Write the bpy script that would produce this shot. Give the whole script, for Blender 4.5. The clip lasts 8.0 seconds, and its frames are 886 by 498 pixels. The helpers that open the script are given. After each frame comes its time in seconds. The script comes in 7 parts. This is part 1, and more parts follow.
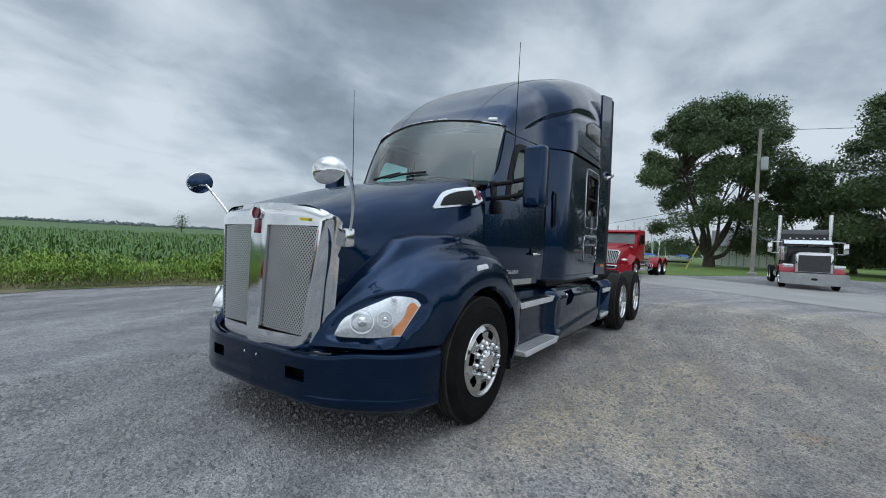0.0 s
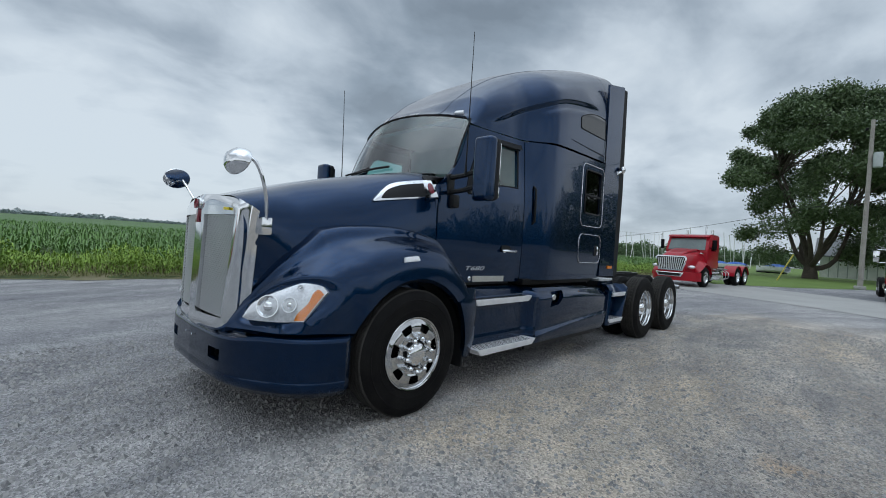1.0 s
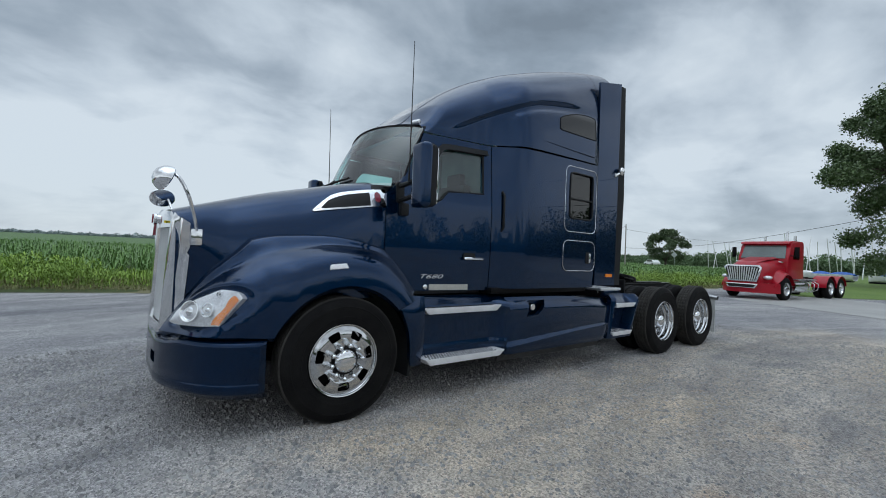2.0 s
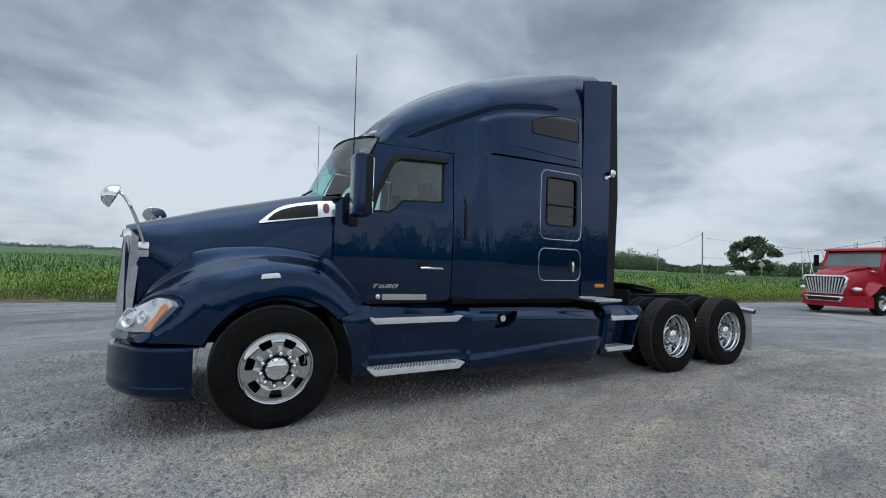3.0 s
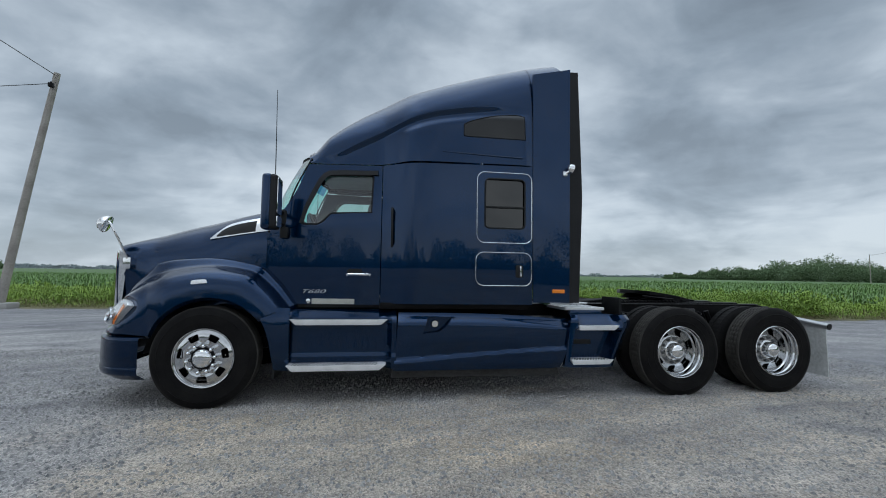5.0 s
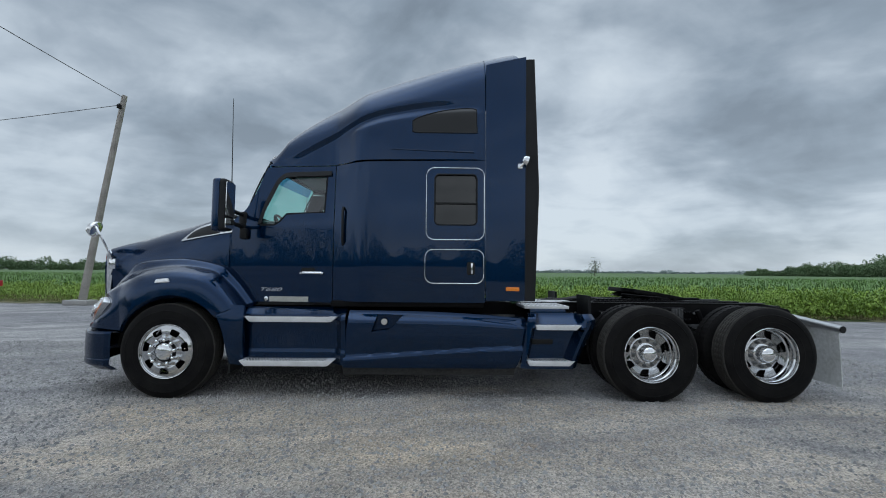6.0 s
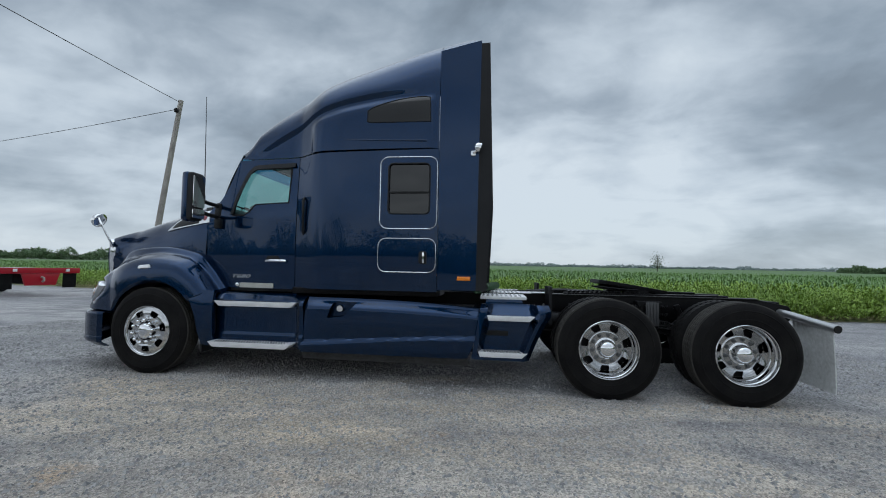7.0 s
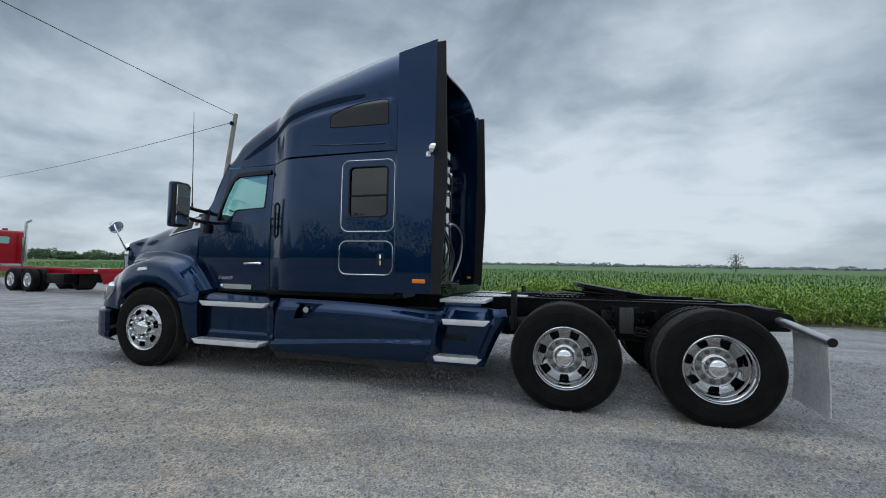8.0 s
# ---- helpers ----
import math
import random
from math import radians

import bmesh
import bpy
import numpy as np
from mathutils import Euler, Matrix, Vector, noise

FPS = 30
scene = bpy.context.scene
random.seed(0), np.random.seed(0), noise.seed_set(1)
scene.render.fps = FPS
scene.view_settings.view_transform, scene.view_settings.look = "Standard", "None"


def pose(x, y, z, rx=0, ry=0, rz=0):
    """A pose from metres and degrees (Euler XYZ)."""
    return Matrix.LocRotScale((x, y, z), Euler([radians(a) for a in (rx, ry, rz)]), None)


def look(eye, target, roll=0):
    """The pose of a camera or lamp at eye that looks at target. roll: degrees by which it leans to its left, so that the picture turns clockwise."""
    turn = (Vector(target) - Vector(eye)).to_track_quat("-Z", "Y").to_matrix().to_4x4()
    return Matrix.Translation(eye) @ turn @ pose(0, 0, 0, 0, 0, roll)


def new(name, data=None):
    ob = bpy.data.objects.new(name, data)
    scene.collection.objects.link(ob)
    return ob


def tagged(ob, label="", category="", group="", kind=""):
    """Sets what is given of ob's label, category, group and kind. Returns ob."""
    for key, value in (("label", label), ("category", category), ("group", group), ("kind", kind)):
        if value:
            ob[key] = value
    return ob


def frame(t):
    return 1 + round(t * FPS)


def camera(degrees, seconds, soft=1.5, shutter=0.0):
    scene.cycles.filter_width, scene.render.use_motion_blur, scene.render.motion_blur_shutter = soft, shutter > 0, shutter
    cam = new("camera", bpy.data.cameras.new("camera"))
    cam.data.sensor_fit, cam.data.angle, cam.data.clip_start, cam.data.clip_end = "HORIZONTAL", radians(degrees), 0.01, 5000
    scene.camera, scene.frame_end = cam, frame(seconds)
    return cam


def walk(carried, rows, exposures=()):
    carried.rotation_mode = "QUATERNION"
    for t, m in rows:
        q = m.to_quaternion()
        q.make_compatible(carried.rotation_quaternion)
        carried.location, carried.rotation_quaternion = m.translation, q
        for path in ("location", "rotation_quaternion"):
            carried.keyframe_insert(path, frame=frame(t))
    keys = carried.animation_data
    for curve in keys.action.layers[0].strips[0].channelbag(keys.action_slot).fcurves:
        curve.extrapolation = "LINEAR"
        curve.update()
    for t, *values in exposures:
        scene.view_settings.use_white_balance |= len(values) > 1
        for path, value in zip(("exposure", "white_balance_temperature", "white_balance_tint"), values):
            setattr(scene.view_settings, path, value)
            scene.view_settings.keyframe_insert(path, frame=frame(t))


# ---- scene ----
cam = camera(93.2, 8.0, soft=1.0)
PATH = [
    (0, (-3.061, -2.868, 1.457), (-1.406, -1.745, 1.431), 2.4),
    (0.5, (-2.748, -3.357, 1.447), (-1.192, -2.101, 1.42), 3.3),
    (1, (-2.326, -3.733, 1.414), (-0.884, -2.347, 1.391), 3.3),
    (1.5, (-1.901, -4.117, 1.403), (-0.582, -2.614, 1.404), 2.8),
    (3, (-0.46, -5.016, 1.414), (0.476, -3.25, 1.492), 1.8),
    (3.5, (0.048, -5.247, 1.395), (0.832, -3.411, 1.494), 1.8),
    (4, (0.574, -5.525, 1.367), (1.203, -3.631, 1.496), 1.4),
    (4.5, (1.126, -5.746, 1.349), (1.59, -3.806, 1.489), 1.1),
    (6, (2.965, -5.918, 1.359), (2.989, -3.922, 1.487), 0.5),
    (6.5, (3.581, -5.931, 1.342), (3.47, -3.937, 1.454), 0.7),
    (7, (4.133, -5.846, 1.322), (3.889, -3.863, 1.416), 1.1),
    (7.5, (4.687, -5.695, 1.358), (4.304, -3.734, 1.443), 1.1),
    (8, (5.253, -5.57, 1.368), (4.725, -3.643, 1.458), 1.1),
]
walk(cam, [(t, look(eye, target, roll)) for t, eye, target, roll in PATH])

# ---- world and light ----
world = bpy.data.worlds.new("overcast_sky")
scene.world = world
world.use_nodes = True
wn, wl = world.node_tree.nodes, world.node_tree.links
wn.clear()


def wnode(kind, **inputs):
    n = wn.new(kind)
    for key, value in inputs.items():
        n.inputs[key.replace("_", " ")].default_value = value
    return n


w_out = wn.new("ShaderNodeOutputWorld")
w_bg = wnode("ShaderNodeBackground", Strength=1.0)
w_sky = wn.new("ShaderNodeTexSky")
w_sky.sky_type, w_sky.sun_disc = "NISHITA", False
w_sky.sun_elevation, w_sky.sun_rotation = radians(52), radians(200)
w_skyk = wn.new("ShaderNodeVectorMath")
w_skyk.operation = "SCALE"
w_skyk.inputs["Scale"].default_value = 0.10
wl.new(w_sky.outputs[0], w_skyk.inputs[0])
w_co = wn.new("ShaderNodeTexCoord")
w_sep = wn.new("ShaderNodeSeparateXYZ")
wl.new(w_co.outputs["Generated"], w_sep.inputs[0])


def wmath(op, a, b=None):
    n = wn.new("ShaderNodeMath")
    n.operation = op
    for i, v in enumerate((a, b)):
        if v is None:
            continue
        if isinstance(v, (int, float)):
            n.inputs[i].default_value = v
        else:
            wl.new(v, n.inputs[i])
    return n.outputs[0]


# clouds lie on a high flat layer: the way up is divided out
w_h = wmath("ADD", wmath("MAXIMUM", w_sep.outputs[2], 0.0), 0.36)
w_com = wn.new("ShaderNodeCombineXYZ")
wl.new(wmath("DIVIDE", w_sep.outputs[0], w_h), w_com.inputs[0])
wl.new(wmath("DIVIDE", w_sep.outputs[1], w_h), w_com.inputs[1])
w_map = wn.new("ShaderNodeMapping")
w_map.inputs["Location"].default_value = (3.1, 1.7, 0.0)
w_map.inputs["Rotation"].default_value = (0, 0, radians(20))
w_map.inputs["Scale"].default_value = (0.85, 1.0, 1.0)
wl.new(w_com.outputs[0], w_map.inputs[0])
w_n1 = wnode("ShaderNodeTexNoise", Scale=1.0, Detail=7.0, Roughness=0.46, Distortion=0.25)
wl.new(w_map.outputs[0], w_n1.inputs["Vector"])
w_n2 = wnode("ShaderNodeTexNoise", Scale=3.4, Detail=6.0, Roughness=0.5, Distortion=0.5)
wl.new(w_map.outputs[0], w_n2.inputs["Vector"])
w_flat = wn.new("ShaderNodeMapping")
w_flat.inputs["Scale"].default_value = (1.3, 1.3, 9.0)
wl.new(w_co.outputs["Generated"], w_flat.inputs[0])
w_n5 = wnode("ShaderNodeTexNoise", Scale=2.4, Detail=7.0, Roughness=0.55, Distortion=0.4)
wl.new(w_flat.outputs[0], w_n5.inputs["Vector"])
w_n4 = wnode("ShaderNodeTexNoise", Scale=9.5, Detail=5.0, Roughness=0.55, Distortion=0.3)
wl.new(w_map.outputs[0], w_n4.inputs["Vector"])
w_sum = wmath("ADD", wmath("MULTIPLY", w_n1.outputs[0], 0.90), wmath("MULTIPLY", w_n2.outputs[0], 0.46))
w_sum = wmath("ADD", w_sum, wmath("SUBTRACT", wmath("MULTIPLY", w_n4.outputs[0], 0.13), 0.237))
# long flat streaks of cloud
w_low = wn.new("ShaderNodeMapRange")
w_low.interpolation_type = "SMOOTHSTEP"
for key, value in (("From Min", 0.12), ("From Max", 0.34), ("To Min", 0.30), ("To Max", 0.04)):
    w_low.inputs[key].default_value = value
wl.new(w_sep.outputs[2], w_low.inputs["Value"])
w_sum = wmath("ADD", w_sum, wmath("MULTIPLY", wmath("SUBTRACT", w_n5.outputs[0], 0.5), w_low.outputs[0]))
# the layer's underside is dark above, with paler cloud low down
w_lay = wn.new("ShaderNodeMapRange")
w_lay.interpolation_type = "SMOOTHSTEP"
for key, value in (("From Min", 0.20), ("From Max", 0.36), ("To Min", -0.065), ("To Max", 0.04)):
    w_lay.inputs[key].default_value = value
w_n3 = wnode("ShaderNodeTexNoise", Scale=2.2, Detail=4.0, Roughness=0.55)
wl.new(w_map.outputs[0], w_n3.inputs["Vector"])
wl.new(wmath("ADD", w_sep.outputs[2], wmath("MULTIPLY", wmath("SUBTRACT", w_n3.outputs[0], 0.5), 0.4)), w_lay.inputs["Value"])
w_sum = wmath("ADD", w_sum, w_lay.outputs[0])


def cloud_mass(turn, up, near, amount):
    """A heavier (or, below zero, thinner) stretch of the cloud layer round one bearing."""
    d = wn.new("ShaderNodeVectorMath")
    d.operation = "DOT_PRODUCT"
    wl.new(w_co.outputs["Generated"], d.inputs[0])
    a, b = radians(turn), radians(up)
    d.inputs[1].default_value = (math.cos(b) * math.cos(a), math.cos(b) * math.sin(a), math.sin(b))
    r = wn.new("ShaderNodeMapRange")
    r.interpolation_type = "SMOOTHSTEP"
    for key, value in (("From Min", near), ("From Max", 1.0), ("To Min", 0.0), ("To Max", amount)):
        r.inputs[key].default_value = value
    wl.new(d.outputs["Value"], r.inputs["Value"])
    return r.outputs[0]


for heavy in ((112, 24, 0.91, 0.08), (48, 18, 0.93, 0.06), (66, 34, 0.95, -0.06), (82, 8, 0.96, -0.03), (28, 27, 0.95, 0.05)):
    w_sum = wmath("ADD", w_sum, cloud_mass(*heavy))
w_ramp = wn.new("ShaderNodeValToRGB")
cr = w_ramp.color_ramp
cr.elements[0].position, cr.elements[0].color = 0.34, (0.60, 0.675, 0.74, 1)
cr.elements[1].position, cr.elements[1].color = 0.70, (0.175, 0.220, 0.270, 1)
for at_k, tone in ((0.45, (0.47, 0.545, 0.62, 1)), (0.54, (0.33, 0.395, 0.465, 1)), (0.61, (0.245, 0.305, 0.37, 1))):
    cr.elements.new(at_k).color = tone
wl.new(w_sum, w_ramp.inputs[0])
# paler towards the horizon
w_hz = wmath("POWER", wmath("SUBTRACT", 1.0, wmath("MINIMUM", wmath("MAXIMUM", w_sep.outputs[2], 0.0), 1.0)), 4.5)
w_mix = wn.new("ShaderNodeMix")
w_mix.data_type = "RGBA"
wl.new(wmath("MULTIPLY", w_hz, 0.48), w_mix.inputs["Factor"])
wl.new(w_ramp.outputs[0], w_mix.inputs["A"])
w_mix.inputs["B"].default_value = (0.50, 0.575, 0.64, 1)
w_add = wn.new("ShaderNodeMix")
w_add.data_type = "RGBA"
w_add.inputs["Factor"].default_value = 0.92
wl.new(w_skyk.outputs[0], w_add.inputs["A"])
wl.new(w_mix.outputs["Result"], w_add.inputs["B"])
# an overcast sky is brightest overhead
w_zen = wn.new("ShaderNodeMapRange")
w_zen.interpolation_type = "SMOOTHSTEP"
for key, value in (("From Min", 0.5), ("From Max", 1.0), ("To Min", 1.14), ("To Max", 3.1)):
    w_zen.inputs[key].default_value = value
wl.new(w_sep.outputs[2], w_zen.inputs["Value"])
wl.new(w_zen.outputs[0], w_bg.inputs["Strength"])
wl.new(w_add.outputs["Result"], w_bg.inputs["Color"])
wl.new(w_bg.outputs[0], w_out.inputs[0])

sun_data = bpy.data.lights.new("sun", "SUN")
sun_data.energy, sun_data.angle, sun_data.color = 0.6, radians(170), (1.0, 0.97, 0.92)
sun = new("sun", sun_data)
sun.matrix_world = look((0, 0, 30), (6, 9, 0))

# ---- materials ----


def material(name, colour, rough=0.5, metal=0.0, spread=0.12, scale=6.0, fine=60.0, bump=0.0, coat=0.0, spec=0.5,
             colour2=None, bump_scale=None, island=0.0, spread_rough=0.0):
    """A surface with colour drift at two scales, relief, and where wanted a drift from piece to piece."""
    m = bpy.data.materials.new(name)
    m.use_nodes = True
    n, k = m.node_tree.nodes, m.node_tree.links
    b = n["Principled BSDF"]
    b.inputs["Metallic"].default_value = metal
    b.inputs["Roughness"].default_value = rough
    b.inputs["Coat Weight"].default_value = coat
    b.inputs["Coat Roughness"].default_value = 0.015
    b.inputs["Specular IOR Level"].default_value = spec
    co = n.new("ShaderNodeTexCoord")
    n1, n2 = n.new("ShaderNodeTexNoise"), n.new("ShaderNodeTexNoise")
    for t, s, d in ((n1, scale, 4), (n2, fine, 3)):
        t.inputs["Scale"].default_value, t.inputs["Detail"].default_value = s, d
        k.new(co.outputs["Object"], t.inputs["Vector"])
    add = n.new("ShaderNodeMath")
    add.operation = "ADD"
    k.new(n1.outputs[0], add.inputs[0])
    k.new(n2.outputs[0], add.inputs[1])
    last = add.outputs[0]
    if island:
        geo = n.new("ShaderNodeNewGeometry")
        mul = n.new("ShaderNodeMath")
        mul.operation = "MULTIPLY_ADD"
        k.new(geo.outputs["Random Per Island"], mul.inputs[0])
        mul.inputs[1].default_value = island
        k.new(last, mul.inputs[2])
        last = mul.outputs[0]
    ramp = n.new("ShaderNodeValToRGB")
    half = n.new("ShaderNodeMath")
    half.operation = "MULTIPLY"
    half.inputs[1].default_value = 0.5
    k.new(last, half.inputs[0])
    k.new(half.outputs[0], ramp.inputs[0])
    c2 = colour2 or tuple(min(1, c * (1 + spread)) for c in colour)
    c1 = colour if colour2 else tuple(c * (1 - spread) for c in colour)
    ramp.color_ramp.elements[0].position, ramp.color_ramp.elements[0].color = 0.34, (*c1, 1)
    ramp.color_ramp.elements[1].position, ramp.color_ramp.elements[1].color = 0.66 + island * 0.4, (*c2, 1)
    k.new(ramp.outputs[0], b.inputs["Base Color"])
    if spread_rough:
        mr = n.new("ShaderNodeMath")
        mr.operation = "MULTIPLY_ADD"
        k.new(n1.outputs[0], mr.inputs[0])
        mr.inputs[1].default_value, mr.inputs[2].default_value = spread_rough, rough - spread_rough * 0.5
        k.new(mr.outputs[0], b.inputs["Roughness"])
    if bump:
        bp = n.new("ShaderNodeBump")
        bp.inputs["Strength"].default_value, bp.inputs["Distance"].default_value = 1.0, bump
        if bump_scale:
            n3 = n.new("ShaderNodeTexNoise")
            n3.inputs["Scale"].default_value, n3.inputs["Detail"].default_value = bump_scale, 4
            k.new(co.outputs["Object"], n3.inputs["Vector"])
            k.new(n3.outputs[0], bp.inputs["Height"])
        else:
            k.new(n2.outputs[0], bp.inputs["Height"])
        k.new(bp.outputs[0], b.inputs["Normal"])
    return m


def glass(name, colour, rough=0.0, base=0.085):
    m = bpy.data.materials.new(name)
    m.use_nodes = True
    n, k = m.node_tree.nodes, m.node_tree.links
    n.clear()
    out, mix = n.new("ShaderNodeOutputMaterial"), n.new("ShaderNodeMixShader")
    tr, gl, fr = n.new("ShaderNodeBsdfTransparent"), n.new("ShaderNodeBsdfGlossy"), n.new("ShaderNodeLayerWeight")
    tr.inputs[0].default_value = (*colour, 1)
    gl.inputs["Roughness"].default_value = rough
    fr.inputs["Blend"].default_value = 0.5
    pw, ma = n.new("ShaderNodeMath"), n.new("ShaderNodeMath")
    pw.operation, ma.operation = "POWER", "MULTIPLY_ADD"
    pw.inputs[1].default_value = 5.0
    ma.inputs[1].default_value, ma.inputs[2].default_value = 0.9, base
    k.new(fr.outputs["Facing"], pw.inputs[0])
    k.new(pw.outputs[0], ma.inputs[0])
    k.new(ma.outputs[0], mix.inputs[0])
    k.new(tr.outputs[0], mix.inputs[1])
    k.new(gl.outputs[0], mix.inputs[2])
    k.new(mix.outputs[0], out.inputs[0])
    return m


NAVY = material("navy_paint", (0.0003, 0.0210, 0.067), rough=0.22, metal=0.82, spread=0.08, scale=2.0, fine=900, spec=0.2, coat=0.66)
NAVY_DULL = material("navy_plastic", (0.0004, 0.0170, 0.054), rough=0.26, metal=0.8, spec=0.2, coat=0.45, spread=0.16, scale=3.0, fine=300)
CHROME = material("chrome", (0.80, 0.81, 0.82), rough=0.07, metal=1.0, spread=0.03, spread_rough=0.06)
ALU = material("polished_aluminium", (0.72, 0.73, 0.74), rough=0.17, metal=1.0, spread=0.06, spread_rough=0.12)
STEP = material("worn_step_metal", (0.76, 0.77, 0.78), rough=0.42, metal=0.25, spread=0.12, scale=8, fine=120, spread_rough=0.2)
ALU_DULL = material("tread_plate", (0.46, 0.47, 0.48), rough=0.36, metal=0.85, spread=0.15, fine=90, spread_rough=0.2)
BLACK = material("black_plastic", (0.012, 0.013, 0.014), rough=0.45, spread=0.25, fine=150, bump=0.0004, spec=0.25)
FRAME = material("black_chassis_paint", (0.005, 0.005, 0.006), rough=0.4, spec=0.12, spread=0.4, scale=9, fine=120, bump=0.001)
RUBBER = material("tyre_rubber", (0.004, 0.004, 0.005), rough=0.6, spec=0.08, spread=0.3, scale=5, fine=140, bump=0.0006, colour2=(0.015, 0.0145, 0.014))
TREAD = material("dusty_tread_rubber", (0.022, 0.021, 0.020), rough=0.8, spec=0.15, scale=6, fine=90, colour2=(0.060, 0.057, 0.052), bump=0.001)
TRIM = material("black_rubber_edge", (0.016, 0.017, 0.019), rough=0.6, spec=0.2, spread=0.2, fine=200, bump=0.0004)
INSIDE = material("cab_lining", (0.05, 0.052, 0.055), rough=0.7, spread=0.2, fine=120, bump=0.001)
SEATCLOTH = material("seat_cloth", (0.035, 0.036, 0.04), rough=0.85, spread=0.25, fine=200, bump=0.001)
GREYTRIM = material("grey_lining", (0.42, 0.46, 0.45), rough=0.75, spread=0.15, fine=120)
PAPER = material("white_paper", (0.75, 0.76, 0.76), rough=0.8, spread=0.06)
WINDSHIELD = glass("clear_glass", (0.54, 0.90, 0.86), base=0.17)
PALE_GLASS = material("grey_green_glass", (0.13, 0.165, 0.165), rough=0.03, spread=0.3, scale=1.5)
TINT = glass("tinted_glass", (0.56, 0.74, 0.71), base=0.12)
DARKGLASS = glass("dark_glass", (0.06, 0.065, 0.07), base=0.075)
BLUE_BAND = glass("blue_shade_band", (0.22, 0.42, 0.66), base=0.02)
LENS = glass("lamp_lens", (0.95, 0.96, 0.97), base=0.10)
MESH_BRIGHT = material("bright_wire", (0.74, 0.75, 0.76), rough=0.38, metal=0.8, spread=0.08)
RIM = material("polished_rim", (0.58, 0.59, 0.60), rough=0.075, metal=1.0, spread=0.08, scale=5, spread_rough=0.05)
NUT = material("steel_nut", (0.16, 0.165, 0.17), rough=0.35, metal=0.9, spread=0.3)
FLANGE = material("flange_metal", (0.34, 0.345, 0.35), rough=0.22, metal=1.0, spread=0.15, fine=90)
# opaque pane: the sky seen through tinted glass is painted in as teal
SKY_PANE = material("sky_teal_pane", (0.30, 0.55, 0.48), rough=0.1, spread=0.1)
DUSTY = material("dusty_valance", (0.055, 0.055, 0.055), rough=0.8, spread=0.4, scale=3, fine=40, spec=0.2)
AMBER = material("amber_lens", (0.85, 0.23, 0.012), rough=0.18, coat=0.6, spread=0.15, fine=120)
LAMP_WHITE = material("lamp_reflector", (0.9, 0.91, 0.92), rough=0.35, metal=0.0, spread=0.08, scale=14, fine=90)
LAMP_INNER = material("lamp_silver", (0.80, 0.81, 0.83), rough=0.32, metal=0.55, spread=0.22, scale=9, fine=60, bump=0.002, bump_scale=26)
RED_EMBLEM = material("red_enamel", (0.21, 0.022, 0.038), rough=0.25, coat=0.7, spread=0.15)
GOLD = material("yellow_sticker", (0.75, 0.62, 0.03), rough=0.5, spread=0.1)
FLAP = material("white_mud_flap", (0.62, 0.63, 0.63), rough=0.62, spread=0.3, scale=4, fine=30, colour2=(0.40, 0.41, 0.40))
RED_PAINT = material("red_paint", (0.37, 0.005, 0.017), rough=0.32, coat=0.25, spec=0.3, spread=0.12, scale=3)
GREY_PAINT = material("grey_paint", (0.014, 0.015, 0.018), rough=0.3, coat=0.2, spread=0.15, scale=3)
HOSE = material("hose_rubber", (0.02, 0.02, 0.021), rough=0.5, spread=0.3)
HOSE_GREEN = material("green_hose", (0.03, 0.085, 0.03), rough=0.4, spread=0.3)
GLOSS_BLACK = material("dark_gloss", (0.008, 0.009, 0.010), rough=0.06, spread=0.1)
MESH_GREY = material("grey_mesh", (0.07, 0.072, 0.075), rough=0.5, metal=0.4, spread=0.2, fine=90)
SILVER_PLATE = material("silver_plate", (0.52, 0.52, 0.48), rough=0.35, metal=0.6, spread=0.12)

# ---- building helpers ----


def interp(x, xs, ys):
    """A smooth curve through a few points."""
    xs, ys = np.asarray(xs, float), np.asarray(ys, float)
    h = np.diff(xs)
    d = np.diff(ys) / h
    m = np.zeros_like(ys)
    m[0], m[-1] = d[0], d[-1]
    for i in range(1, len(xs) - 1):
        if d[i - 1] * d[i] > 0:
            a, b = 2 * h[i] + h[i - 1], h[i] + 2 * h[i - 1]
            m[i] = (a + b) / (a / d[i - 1] + b / d[i])
    x = min(max(float(x), xs[0]), xs[-1])
    i = min(int(np.searchsorted(xs, x, side="right")) - 1, len(xs) - 2)
    t = (x - xs[i]) / h[i]
    return float((1 + 2 * t) * (1 - t) ** 2 * ys[i] + t * (1 - t) ** 2 * h[i] * m[i]
                 + t * t * (3 - 2 * t) * ys[i + 1] + t * t * (t - 1) * h[i] * m[i + 1])


def smooth(a, b, x):
    t = min(max((x - a) / (b - a), 0.0), 1.0)
    return t * t * (3 - 2 * t)


